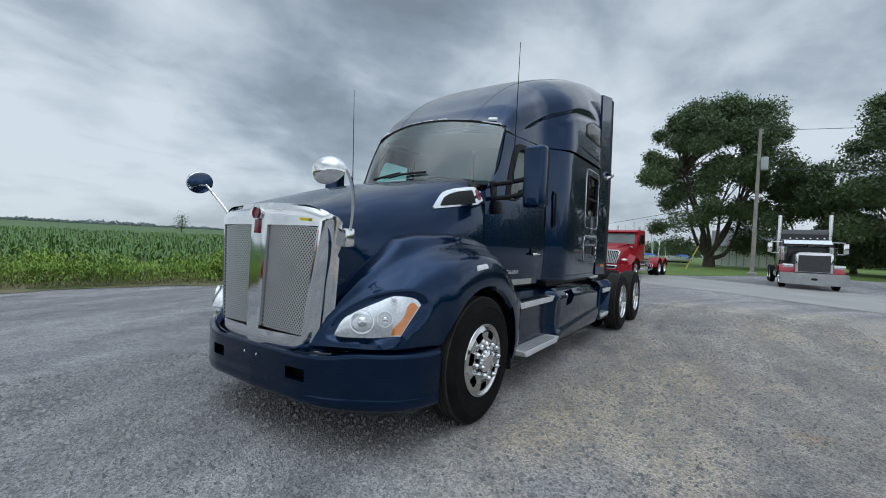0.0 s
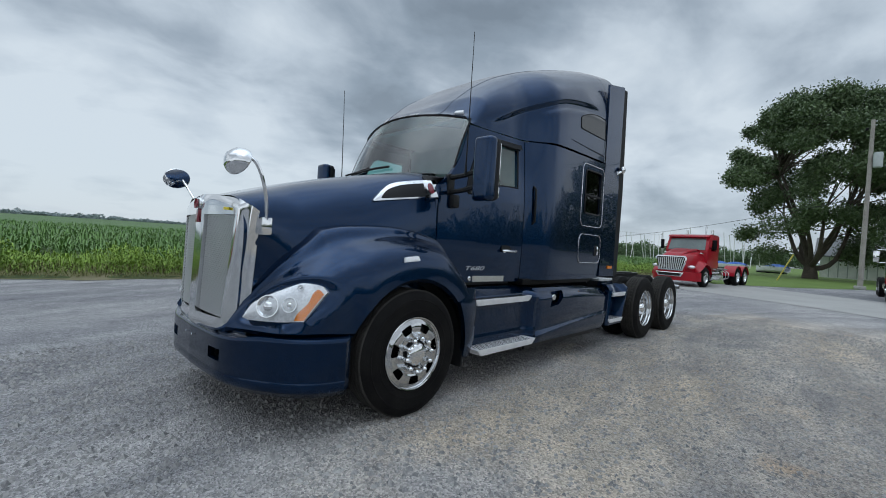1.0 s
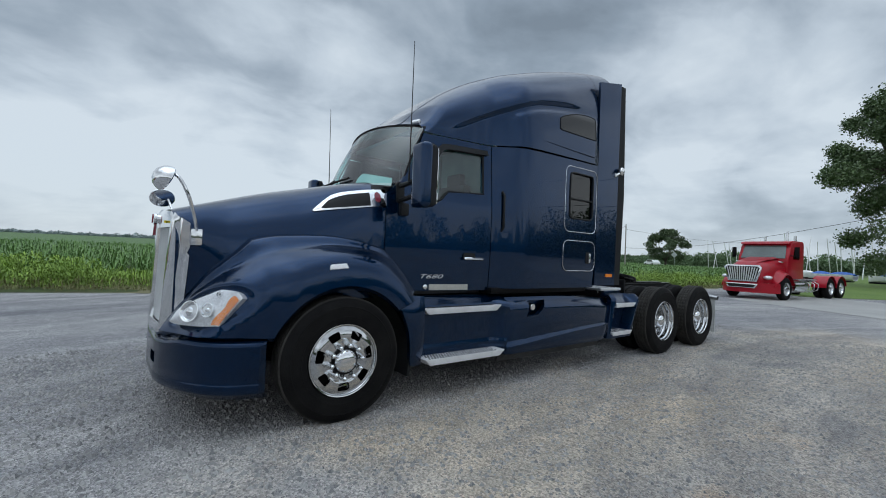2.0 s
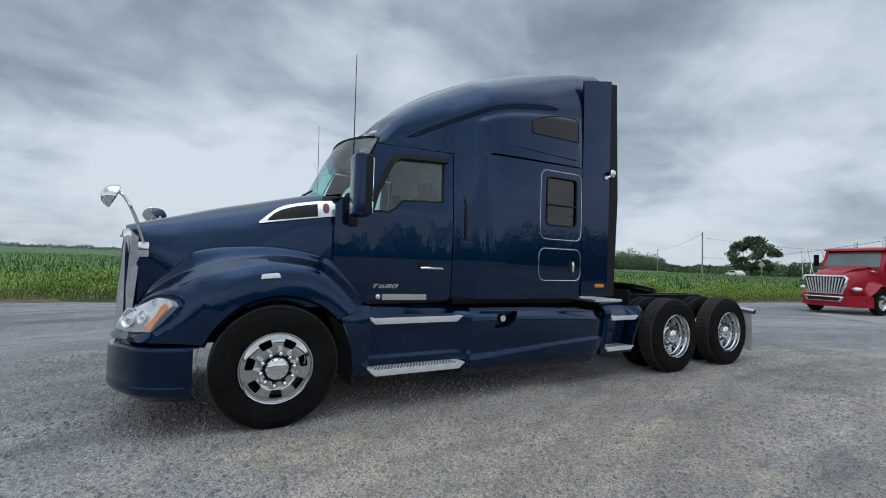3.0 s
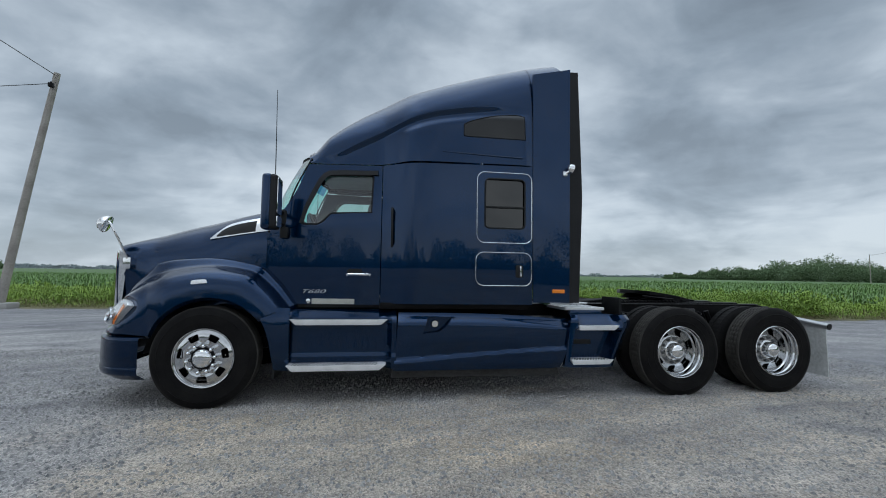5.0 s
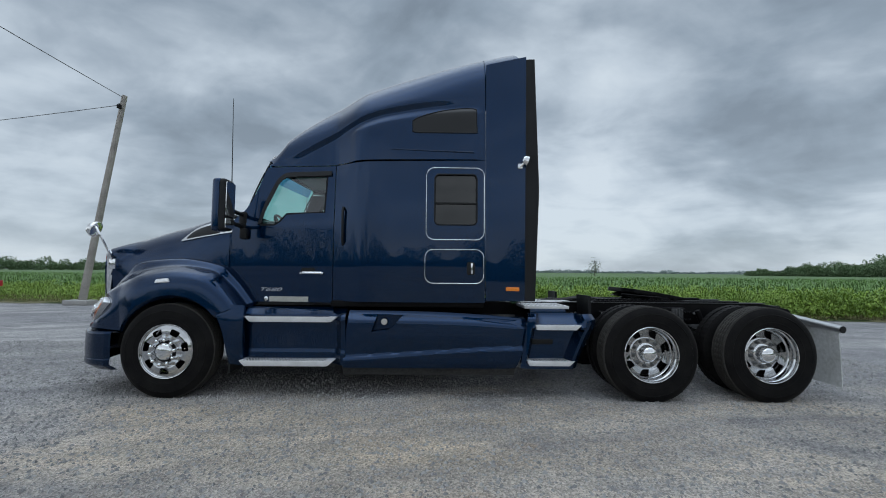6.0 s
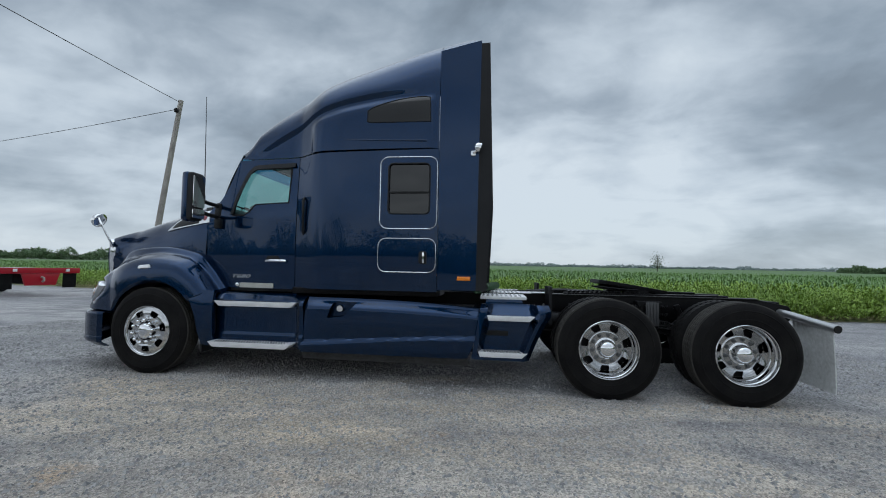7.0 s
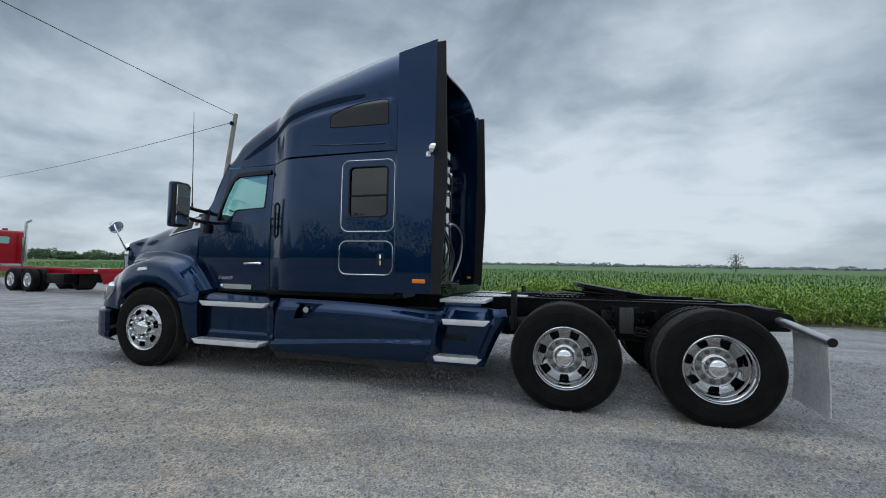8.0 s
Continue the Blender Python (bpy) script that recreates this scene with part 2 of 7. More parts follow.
class Shape:
    """Points and faces gathered for one mesh."""

    def __init__(self):
        self.v, self.f = [], []

    def add(self, verts, faces):
        o = len(self.v)
        self.v += [tuple(p) for p in verts]
        self.f += [tuple(i + o for i in f) for f in faces]
        return self

    def grid(self, fn, nu, nv, closed=False):
        v = [fn(i / nu, j / nv) for i in range(nu + 1) for j in range(nv + 1)]
        w = nv + 1
        f = [(i * w + j, i * w + j + 1, (i + 1) * w + j + 1, (i + 1) * w + j) for i in range(nu) for j in range(nv)]
        return self.add(v, f)

    def slab(self, fn, nu, nv, back):
        """A closed sheet: fn(u, v) in front, back(point) behind."""
        front = [fn(i / nu, j / nv) for i in range(nu + 1) for j in range(nv + 1)]
        rear = [back(Vector(p)) for p in front]
        w, n = nv + 1, len(front)
        f = []
        for i in range(nu):
            for j in range(nv):
                a, b, c, d = i * w + j, i * w + j + 1, (i + 1) * w + j + 1, (i + 1) * w + j
                f += [(a, b, c, d), (n + d, n + c, n + b, n + a)]
        rim = [i * w for i in range(nu + 1)] + [nu * w + j for j in range(1, nv + 1)] \
            + [i * w + nv for i in range(nu - 1, -1, -1)] + [j for j in range(nv - 1, 0, -1)]
        for a, b in zip(rim, rim[1:] + rim[:1]):
            f.append((a, b, n + b, n + a))
        return self.add(front + rear, f)

    def box(self, lo, hi, bevel=0.0):
        bm = bmesh.new()
        bmesh.ops.create_cube(bm, size=1)
        c = [(a + b) / 2 for a, b in zip(lo, hi)]
        for p in bm.verts:
            p.co = [c[i] + p.co[i] * (hi[i] - lo[i]) for i in range(3)]
        return self.bm(bm, bevel)

    def bm(self, bm, bevel=0.0, segments=2):
        if bevel:
            bmesh.ops.bevel(bm, geom=bm.edges[:], offset=bevel, segments=segments, affect="EDGES", profile=0.6)
        bm.verts.index_update()
        self.add([p.co[:] for p in bm.verts], [[p.index for p in f.verts] for f in bm.faces])
        bm.free()
        return self

    def lathe(self, profile, n=48, m=None, closed=False, ripple=None):
        """Turns (radius, along) points about the local y axis."""
        rows = len(profile)
        v = []
        for i in range(n):
            a = 2 * math.pi * i / n
            for j, (r, y) in enumerate(profile):
                if ripple:
                    r += ripple(i, j)
                v.append(Vector((r * math.cos(a), y, r * math.sin(a))))
        f = []
        for i in range(n):
            k = (i + 1) % n
            for j in range(rows if closed else rows - 1):
                j2 = (j + 1) % rows
                f.append((i * rows + j, i * rows + j2, k * rows + j2, k * rows + j))
        if m is not None:
            v = [m @ p for p in v]
        return self.add(v, f)

    def tube(self, points, r, n=8, caps=True, smooth_steps=0):
        pts = [Vector(p) for p in points]
        if smooth_steps:
            out = []
            for i in range(len(pts) - 1):
                p0, p1, p2, p3 = pts[max(i - 1, 0)], pts[i], pts[i + 1], pts[min(i + 2, len(pts) - 1)]
                for s in range(smooth_steps):
                    t = s / smooth_steps
                    out.append(0.5 * ((2 * p1) + (p2 - p0) * t + (2 * p0 - 5 * p1 + 4 * p2 - p3) * t * t + (3 * p1 - p0 - 3 * p2 + p3) * t ** 3))
            pts = out + [pts[-1]]
        rs = r if isinstance(r, (list, tuple)) else [r] * len(pts)
        if len(rs) != len(pts):
            rs = [rs[0] + (rs[-1] - rs[0]) * i / (len(pts) - 1) for i in range(len(pts))]
        v, f, side = [], [], None
        for i, p in enumerate(pts):
            d = (pts[min(i + 1, len(pts) - 1)] - pts[max(i - 1, 0)]).normalized()
            if side is None:
                side = d.cross(Vector((0.3, 0.2, 1)) if abs(d.z) < 0.9 else Vector((1, 0, 0))).normalized()
            side = (side - d * side.dot(d)).normalized()
            up = d.cross(side)
            v += [p + rs[i] * (math.cos(2 * math.pi * k / n) * side + math.sin(2 * math.pi * k / n) * up) for k in range(n)]
        for i in range(len(pts) - 1):
            f += [(i * n + k, i * n + (k + 1) % n, (i + 1) * n + (k + 1) % n, (i + 1) * n + k) for k in range(n)]
        if caps:
            f += [tuple(range(n)), tuple((len(pts) - 1) * n + k for k in range(n - 1, -1, -1))]
        return self.add(v, f)

    def prism(self, poly, lo, hi, axis="y", bevel=0.0):
        """A flat outline pushed out from lo to hi along one axis; the outline lies in the other two."""
        def at(p, h):
            return {"x": (h, p[0], p[1]), "y": (p[0], h, p[1]), "z": (p[0], p[1], h)}[axis]
        bm = bmesh.new()
        a = [bm.verts.new(at(p, lo)) for p in poly]
        b = [bm.verts.new(at(p, hi)) for p in poly]
        bm.faces.new(a[::-1])
        bm.faces.new(b)
        for i in range(len(poly)):
            k = (i + 1) % len(poly)
            bm.faces.new((a[i], a[k], b[k], b[i]))
        return self.bm(bm, bevel)

    def ball(self, c, r, n=16, m=10):
        rr = r if isinstance(r, (list, tuple)) else (r, r, r)
        v = [(c[0], c[1], c[2] - rr[2])]
        for j in range(1, m):
            t = math.pi * j / m
            v += [(c[0] + rr[0] * math.sin(t) * math.cos(2 * math.pi * i / n), c[1] + rr[1] * math.sin(t) * math.sin(2 * math.pi * i / n), c[2] - rr[2] * math.cos(t)) for i in range(n)]
        v.append((c[0], c[1], c[2] + rr[2]))
        f = [(0, 1 + (i + 1) % n, 1 + i) for i in range(n)]
        for j in range(m - 2):
            o = 1 + j * n
            f += [(o + i, o + (i + 1) % n, o + n + (i + 1) % n, o + n + i) for i in range(n)]
        o = 1 + (m - 2) * n
        f += [(o + i, o + (i + 1) % n, len(v) - 1) for i in range(n)]
        return self.add(v, f)

    def turned(self, m):
        self.v = [tuple(m @ Vector(p)) for p in self.v]
        return self


def rounded(x0, z0, x1, z1, r, n=4):
    """A rounded rectangle's outline."""
    pts = []
    for cx, cz, a in ((x1 - r, z0 + r, -90), (x1 - r, z1 - r, 0), (x0 + r, z1 - r, 90), (x0 + r, z0 + r, 180)):
        pts += [(cx + r * math.cos(radians(a + 90 * i / n)), cz + r * math.sin(radians(a + 90 * i / n))) for i in range(n + 1)]
    return pts


def mesh_of(name, shape, mat, angle=38, clean=True):
    me = bpy.data.meshes.new(name)
    if clean:
        me.from_pydata([tuple(p) for p in shape.v], [], shape.f)
        bm = bmesh.new()
        bm.from_mesh(me)
        bmesh.ops.remove_doubles(bm, verts=bm.verts, dist=0.00005)
        bmesh.ops.recalc_face_normals(bm, faces=bm.faces)
        bm.to_mesh(me)
        bm.free()
    else:
        me.from_pydata(shape.v, [], shape.f)
    if mat:
        me.materials.append(mat)
    me.shade_smooth()
    me.set_sharp_from_angle(angle=radians(angle))
    return me


def part(name, shape, mat, parent, label="", angle=38, clean=True):
    """One mesh under a thing or under a part."""
    ob = new(name, mesh_of(name, shape, mat, angle, clean))
    ob.parent = parent
    return tagged(ob, label)


def thing(name, at, label, category, group="", kind="", turn=0.0):
    ob = new(name)
    ob.empty_display_size = 0.3
    ob.matrix_basis = pose(*at, 0, 0, turn)
    return tagged(ob, label, category, group, kind)


def carve(ob, *cutters, op="DIFFERENCE"):
    """Cuts shapes out of a mesh for good."""
    for shape in cutters:
        tool = new("tool", mesh_of("tool", shape, None))
        bpy.context.view_layer.update()
        tool.matrix_world = ob.matrix_world
        mod = ob.modifiers.new("cut", "BOOLEAN")
        mod.object, mod.operation, mod.solver = tool, op, "EXACT"
        bpy.context.view_layer.update()
        me = bpy.data.meshes.new_from_object(ob.evaluated_get(bpy.context.evaluated_depsgraph_get()))
        ob.modifiers.clear()
        old = ob.data
        ob.data = me
        bpy.data.meshes.remove(old)
        bpy.data.objects.remove(tool)
        me.name = ob.name
        me.shade_smooth()
        me.set_sharp_from_angle(angle=radians(38))
    return ob

# ---- ground, field and distance ----
GRAVEL = bpy.data.materials.new("gravel_lot")
GRAVEL.use_nodes = True
gn, gk = GRAVEL.node_tree.nodes, GRAVEL.node_tree.links
gb = gn["Principled BSDF"]
gb.inputs["Roughness"].default_value = 0.9
gb.inputs["Specular IOR Level"].default_value = 0.25
gco = gn.new("ShaderNodeTexCoord")


def g_noise(scale, detail=5.0, rough=0.6, stretch=None, dist=0.0):
    t = gn.new("ShaderNodeTexNoise")
    t.inputs["Scale"].default_value, t.inputs["Detail"].default_value, t.inputs["Roughness"].default_value, t.inputs["Distortion"].default_value = scale, detail, rough, dist
    if stretch:
        mp = gn.new("ShaderNodeMapping")
        mp.inputs["Rotation"].default_value, mp.inputs["Scale"].default_value = (0, 0, radians(stretch[0])), (stretch[1], stretch[2], 1)
        gk.new(gco.outputs["Object"], mp.inputs[0])
        gk.new(mp.outputs[0], t.inputs["Vector"])
    else:
        gk.new(gco.outputs["Object"], t.inputs["Vector"])
    return t.outputs[0]


def g_ramp(src, stops):
    r = gn.new("ShaderNodeValToRGB")
    for i, (p, c) in enumerate(stops):
        el = r.color_ramp.elements[i] if i < 2 else r.color_ramp.elements.new(p)
        el.position, el.color = p, (*c, 1)
    gk.new(src, r.inputs[0])
    return r.outputs[0]


def g_mix(fac, a, b, mode="MIX"):
    m = gn.new("ShaderNodeMix")
    m.data_type, m.blend_type = "RGBA", mode
    for sock, v in ((m.inputs["Factor"], fac), (m.inputs["A"], a), (m.inputs["B"], b)):
        if isinstance(v, (float, int)):
            sock.default_value = v
        elif isinstance(v, tuple):
            sock.default_value = v
        else:
            gk.new(v, sock)
    return m.outputs["Result"]


def g_math(op, a, b=None, clamp=False):
    m = gn.new("ShaderNodeMath")
    m.operation, m.use_clamp = op, clamp
    for sock, v in zip(m.inputs, (a, b)):
        if isinstance(v, (float, int)):
            sock.default_value = v
        elif v is not None:
            gk.new(v, sock)
    return m.outputs[0]


def g_step(src, lo, hi):
    r = gn.new("ShaderNodeMapRange")
    r.interpolation_type = "SMOOTHSTEP"
    r.inputs["From Min"].default_value, r.inputs["From Max"].default_value = lo, hi
    gk.new(src, r.inputs["Value"])
    return r.outputs[0]


gsep = gn.new("ShaderNodeSeparateXYZ")
gk.new(gco.outputs["Object"], gsep.inputs[0])
warp = g_math("MULTIPLY", g_math("SUBTRACT", g_noise(0.55, 5, 0.6), 0.5), 4.2)
gx_w, gy_w = g_math("ADD", gsep.outputs[0], warp), g_math("ADD", gsep.outputs[1], g_math("MULTIPLY", warp, 0.75))
# tan fines lie where trucks drive past on this side, loose blue-grey stone elsewhere
driven = g_math("MULTIPLY", g_math("MULTIPLY", g_step(gy_w, -0.4, -1.9), g_step(gx_w, -1.6, 0.4)), g_step(gx_w, 13.0, 8.5))
big = g_ramp(g_noise(0.16, 5, 0.6, (25, 0.5, 1.6)), ((0.38, (0.212, 0.216, 0.230)), (0.62, (0.335, 0.331, 0.334))))
tan = g_ramp(g_noise(0.33, 6, 0.65, (18, 0.35, 1.4), 0.6), ((0.44, (0.10, 0.10, 0.10)), (0.62, (0.95, 0.95, 0.95))))
packed = g_ramp(g_noise(0.9, 6, 0.62, (10, 0.5, 1.3), 0.7), ((0.40, (0.35, 0.310, 0.255)), (0.64, (0.51, 0.425, 0.320))))
col = g_mix(g_math("MULTIPLY", driven, g_math("ADD", g_math("MULTIPLY", tan, 0.60), 0.40)), big, packed)
# curved wheel swirls
swirl = gn.new("ShaderNodeVectorMath")
swirl.operation = "DISTANCE"
gk.new(gco.outputs["Object"], swirl.inputs[0])
swirl.inputs[1].default_value = (7.5, -13.0, 0.0)
rings = gn.new("ShaderNodeTexNoise")
rings.noise_dimensions = "1D"
rings.inputs["Scale"].default_value, rings.inputs["Detail"].default_value = 1.5, 5
gk.new(g_math("ADD", swirl.outputs["Value"], g_math("MULTIPLY", warp, 0.16)), rings.inputs["W"])
ring_tone = g_ramp(rings.outputs[0], ((0.34, (0.80, 0.80, 0.81)), (0.66, (1.20, 1.19, 1.17))))
col = g_mix(g_math("MULTIPLY", g_noise(0.4, 3, 0.5), 1.3, True), col, g_mix(1.0, col, ring_tone, "MULTIPLY"))
dark = g_ramp(g_noise(0.62, 5, 0.62, (30, 0.5, 1.4), 0.9), ((0.54, (0, 0, 0)), (0.67, (0.7, 0.7, 0.7))))
col = g_mix(g_math("MULTIPLY", dark, g_step(gsep.outputs[0], 14.0, 7.0)), col, (0.155, 0.159, 0.170, 1))
rust = g_ramp(g_noise(0.75, 4, 0.6), ((0.62, (0, 0, 0)), (0.72, (0.6, 0.6, 0.6))))
col = g_mix(g_math("MULTIPLY", rust, driven), col, (0.48, 0.34, 0.215, 1))
vor = gn.new("ShaderNodeTexVoronoi")
vor.inputs["Scale"].default_value = 78
gk.new(gco.outputs["Object"], vor.inputs["Vector"])
grit = g_ramp(vor.outputs["Color"], ((0.1, (0.46, 0.46, 0.47)), (0.9, (1.62, 1.61, 1.59))))
mid = g_ramp(g_noise(2.2, 6, 0.65, (20, 0.9, 1.15), 0.8), ((0.30, (0.90, 0.90, 0.905)), (0.70, (1.30, 1.29, 1.27))))
col = g_mix(1.0, col, mid, "MULTIPLY")
col = g_mix(0.85, col, grit, "MULTIPLY")
fine = g_ramp(g_noise(160, 3, 0.6), ((0.3, (0.75, 0.75, 0.75)), (0.7, (1.3, 1.3, 1.3))))
col = g_mix(0.8, col, fine, "MULTIPLY")
gk.new(col, gb.inputs["Base Color"])
gbp = gn.new("ShaderNodeBump")
gbp.inputs["Strength"].default_value, gbp.inputs["Distance"].default_value = 1.0, 0.013
gk.new(vor.outputs["Distance"], gbp.inputs["Height"])
gk.new(gbp.outputs[0], gb.inputs["Normal"])

SOIL = material("field_soil", (0.05, 0.075, 0.022), rough=0.95, spread=0.3, scale=0.4, fine=9, colour2=(0.085, 0.12, 0.03))
STONE = material("loose_stone", (0.085, 0.088, 0.095), rough=0.85, colour2=(0.42, 0.41, 0.395), island=0.9, scale=0.5, fine=80)
CONCRETE = material("pale_concrete", (0.36, 0.355, 0.34), rough=0.85, spread=0.15, scale=0.5, fine=25, bump=0.003)
LAWN = material("lawn_grass", (0.085, 0.155, 0.026), rough=0.9, scale=0.3, fine=14, colour2=(0.16, 0.235, 0.05), bump=0.03)


def field_edge(x):
    return interp(x, (-300, -18, -8, 2, 8, 14, 20, 26, 60, 300), (62, 13.6, 11.9, 9.7, 8.3, 7.9, 7.4, 6.6, 8.5, 30))


def uneven(x, y):
    return 0.005 * math.sin(0.5 * x + 1) * math.sin(0.7 * y) * smooth(9, 14, abs(y - 2) + 0.4 * max(0, abs(x - 3) - 6))


ground = Shape()
gx = sorted(set([-2600, -1200, -500, -200, -90] + list(range(-50, 81, 2)) + [120, 200, 500, 1200, 2600]))
gy = sorted(set([-2600, -1200, -400, -150, -70] + list(range(-40, 61, 2)) + [90, 180, 400, 1200, 2600]))
ground.add([(x, y, uneven(x, y) - 0.0) for x in gx for y in gy],
           [(i * len(gy) + j, (i + 1) * len(gy) + j, (i + 1) * len(gy) + j + 1, i * len(gy) + j + 1) for i in range(len(gx) - 1) for j in range(len(gy) - 1)])
ob = new("ground", mesh_of("ground", ground, GRAVEL, clean=False))
tagged(ob, "worn grey gravel lot with tan and dark patches", "ground", kind="structure")

# soil under the crop, a hand above the lot and rising to the far field
soil = Shape()
sx = list(range(-300, -40, 20)) + list(range(-40, 62, 3)) + list(range(80, 520, 40))
sv = (0, 0.6, 2, 5, 12, 30, 80, 200, 600, 2400)
soil.add([(x, field_edge(x) + d + (0.25 * math.sin(x * 1.7) + 0.2 * math.sin(x * 0.6) if d < 1 else 0), 0.008 + 0.10 * smooth(0, 4, d) + 0.011 * d) for x in sx for d in sv],
         [(i * len(sv) + j, (i + 1) * len(sv) + j, (i + 1) * len(sv) + j + 1, i * len(sv) + j + 1) for i in range(len(sx) - 1) for j in range(len(sv) - 1)])
tagged(new("field_ground", mesh_of("field_ground", soil, SOIL, clean=False)), "green weedy field soil beside the lot", "ground", kind="structure")

VERGE = material("dry_verge_soil", (0.24, 0.205, 0.13), rough=0.95, scale=0.8, fine=18, colour2=(0.15, 0.16, 0.06), bump=0.01)
verge = Shape()
vv = (-0.25, 0.1, 0.5, 0.9, 1.4)
verge.add([(x, field_edge(x) + d + (0.22 * math.sin(x * 1.3) + 0.18 * math.sin(x * 3.1 + 1)) * (1 if d < 0.6 else 0.3), 0.012 + 0.03 * smooth(0, 1.5, d) + (0.02 if d > 0.5 else 0)) for x in np.arange(-60, 62, 0.5) for d in vv],
          [(i * 5 + j, (i + 1) * 5 + j, (i + 1) * 5 + j + 1, i * 5 + j + 1) for i in range(243) for j in range(4)])
tagged(new("verge_ground", mesh_of("verge_ground", verge, VERGE, clean=False)), "dry tan verge soil between lot and field", "ground", kind="structure")

# far crop canopy: a low rough sheet
CROP = material("crop_leaf", (0.08, 0.175, 0.038), rough=0.55, scale=0.25, fine=3.0, colour2=(0.17, 0.305, 0.08), island=0.8)
CROP_FAR = material("crop_canopy", (0.055, 0.115, 0.034), rough=0.8, scale=0.05, fine=2.2, colour2=(0.105, 0.185, 0.058), bump=0.15)
WEED = material("weed_leaf", (0.115, 0.215, 0.030), rough=0.65, scale=0.4, fine=4.0, colour2=(0.33, 0.47, 0.075), island=0.8)
DRY = material("dry_grass", (0.22, 0.19, 0.09), rough=0.9, scale=0.6, fine=5.0, colour2=(0.14, 0.17, 0.05), island=0.8)
rng = np.random.default_rng(7)
canopy = Shape()
cx = list(np.linspace(-420, 620, 130))
cd = [24, 27, 30, 34, 40, 48, 60, 80, 110, 160, 240, 400, 700, 1300]
canopy.add([(x, field_edge(x) + d, (0.25 if d < 25 else 0.52) + 0.10 * noise.noise((x * 0.3, d * 0.4, 0)) + rng.uniform(-0.05, 0.05) + 0.011 * d) for x in cx for d in cd],
           [(i * len(cd) + j, (i + 1) * len(cd) + j, (i + 1) * len(cd) + j + 1, i * len(cd) + j + 1) for i in range(len(cx) - 1) for j in range(len(cd) - 1)])
tagged(new("crop_canopy", mesh_of("crop_canopy", canopy, CROP_FAR, clean=False, angle=180)), "distant green crop canopy reaching the treeline", "crop", kind="stuff")


def leaves(base, count, length, width, lift, droop, spread):
    """Arched leaf blades from each base point: arrays of points and faces."""
    n = len(base) * count
    b = np.repeat(base, count, axis=0)
    a = rng.uniform(0, 2 * math.pi, n)
    ln = length * rng.uniform(0.6, 1.15, n)
    d = np.stack([np.cos(a), np.sin(a), np.zeros(n)], 1)
    side = np.stack([-np.sin(a), np.cos(a), np.zeros(n)], 1) * (width * rng.uniform(0.7, 1.2, n))[:, None]
    z = np.array([0, 0, 1.0])
    up = lift * rng.uniform(0.5, 1.1, n)[:, None]
    p0 = b + z * (up * rng.uniform(0.1, 0.7, n)[:, None])
    p1 = p0 + d * (ln * 0.45 * spread)[:, None] + z * up * 0.55
    p2 = p0 + d * (ln * spread)[:, None] + z * (up * 0.55 - droop * ln[:, None])
    v = np.stack([p0 - side * 0.4, p0 + side * 0.4, p1 + side, p1 - side, p2], 1).reshape(-1, 3)
    i = np.arange(n)[:, None] * 5
    quads = i + np.array([0, 1, 2, 3])
    tris = i + np.array([3, 2, 4])
    return v, quads, tris


def blades_object(name, label, mat, sets, category):
    vs, fs, o = [], [], 0
    for v, q, t in sets:
        vs.append(v)
        fs += (q + o).tolist() + (t + o).tolist()
        o += len(v)
    sh = Shape()
    sh.v, sh.f = np.concatenate(vs).tolist(), fs
    ob = new(name, mesh_of(name, sh, mat, clean=False, angle=180))
    return tagged(ob, label, category, kind="stuff")


def strip_points(x0, x1, d0, d1, n):
    x = rng.uniform(x0, x1, n)
    d = rng.uniform(d0, d1, n)
    return np.stack([x, np.array([field_edge(a) for a in x]) + d, np.full(n, 0.02) + 0.08 * np.clip(d / 4, 0, 1)], 1)


# crop rows run along the lot's edge
rows = []
for r in range(72):
    d = 3.6 + r * 0.62 + max(0, r - 34) * 0.35
    n = int((360 if r < 14 else 240))
    x = np.sort(rng.uniform(-62 - r, 75 + r, n))
    y = np.array([field_edge(a) for a in x]) + d + rng.normal(0, 0.06, n)
    keep = (x > -4.5) | (d > 6.5)
    rows.append(np.stack([x, y, np.full(n, 0.08 + 0.011 * d)], 1)[keep])
rows = np.concatenate(rows)
blades_object("crop_field", "rows of waist-high green corn", CROP, [leaves(rows, 12, 0.42, 0.027, 0.58, 0.22, 0.95), leaves(rows, 5, 0.28, 0.026, 0.72, 0.05, 0.5)], "crop")
weeds = [leaves(strip_points(-60, 40, 1.3, 4.2, 20000), 4, 0.2, 0.013, 0.36, 0.12, 0.7), leaves(strip_points(-60, 40, 0.5, 3.6, 22000), 4, 0.13, 0.014, 0.17, 0.05, 0.7)]
bush = []
for k in range(190):
    c = strip_points(-55, -4, 1.0, 7.0, 1)[0] if k < 60 else strip_points(-20, 38, 1.0, 3.6, 1)[0] if k < 140 else strip_points(4, 19, 0.7, 2.4, 1)[0]
    m = 130 if k < 140 else 240
    off = rng.normal(0, 1, (m, 3)) * np.array([0.55, 0.4, 0.0])
    p = c + off
    p[:, 2] = c[2] + rng.uniform(0.05, 0.75 if k < 140 else 0.95, m) * np.exp(-(off[:, 0] ** 2 + off[:, 1] ** 2))
    bush.append(p)
weeds.append(leaves(strip_points(-60, -4, 3.4, 7.5, 16000), 4, 0.2, 0.015, 0.42, 0.10, 0.8))
weeds.append(leaves(np.concatenate(bush), 5, 0.11, 0.019, 0.14, 0.08, 0.9))
bush = []
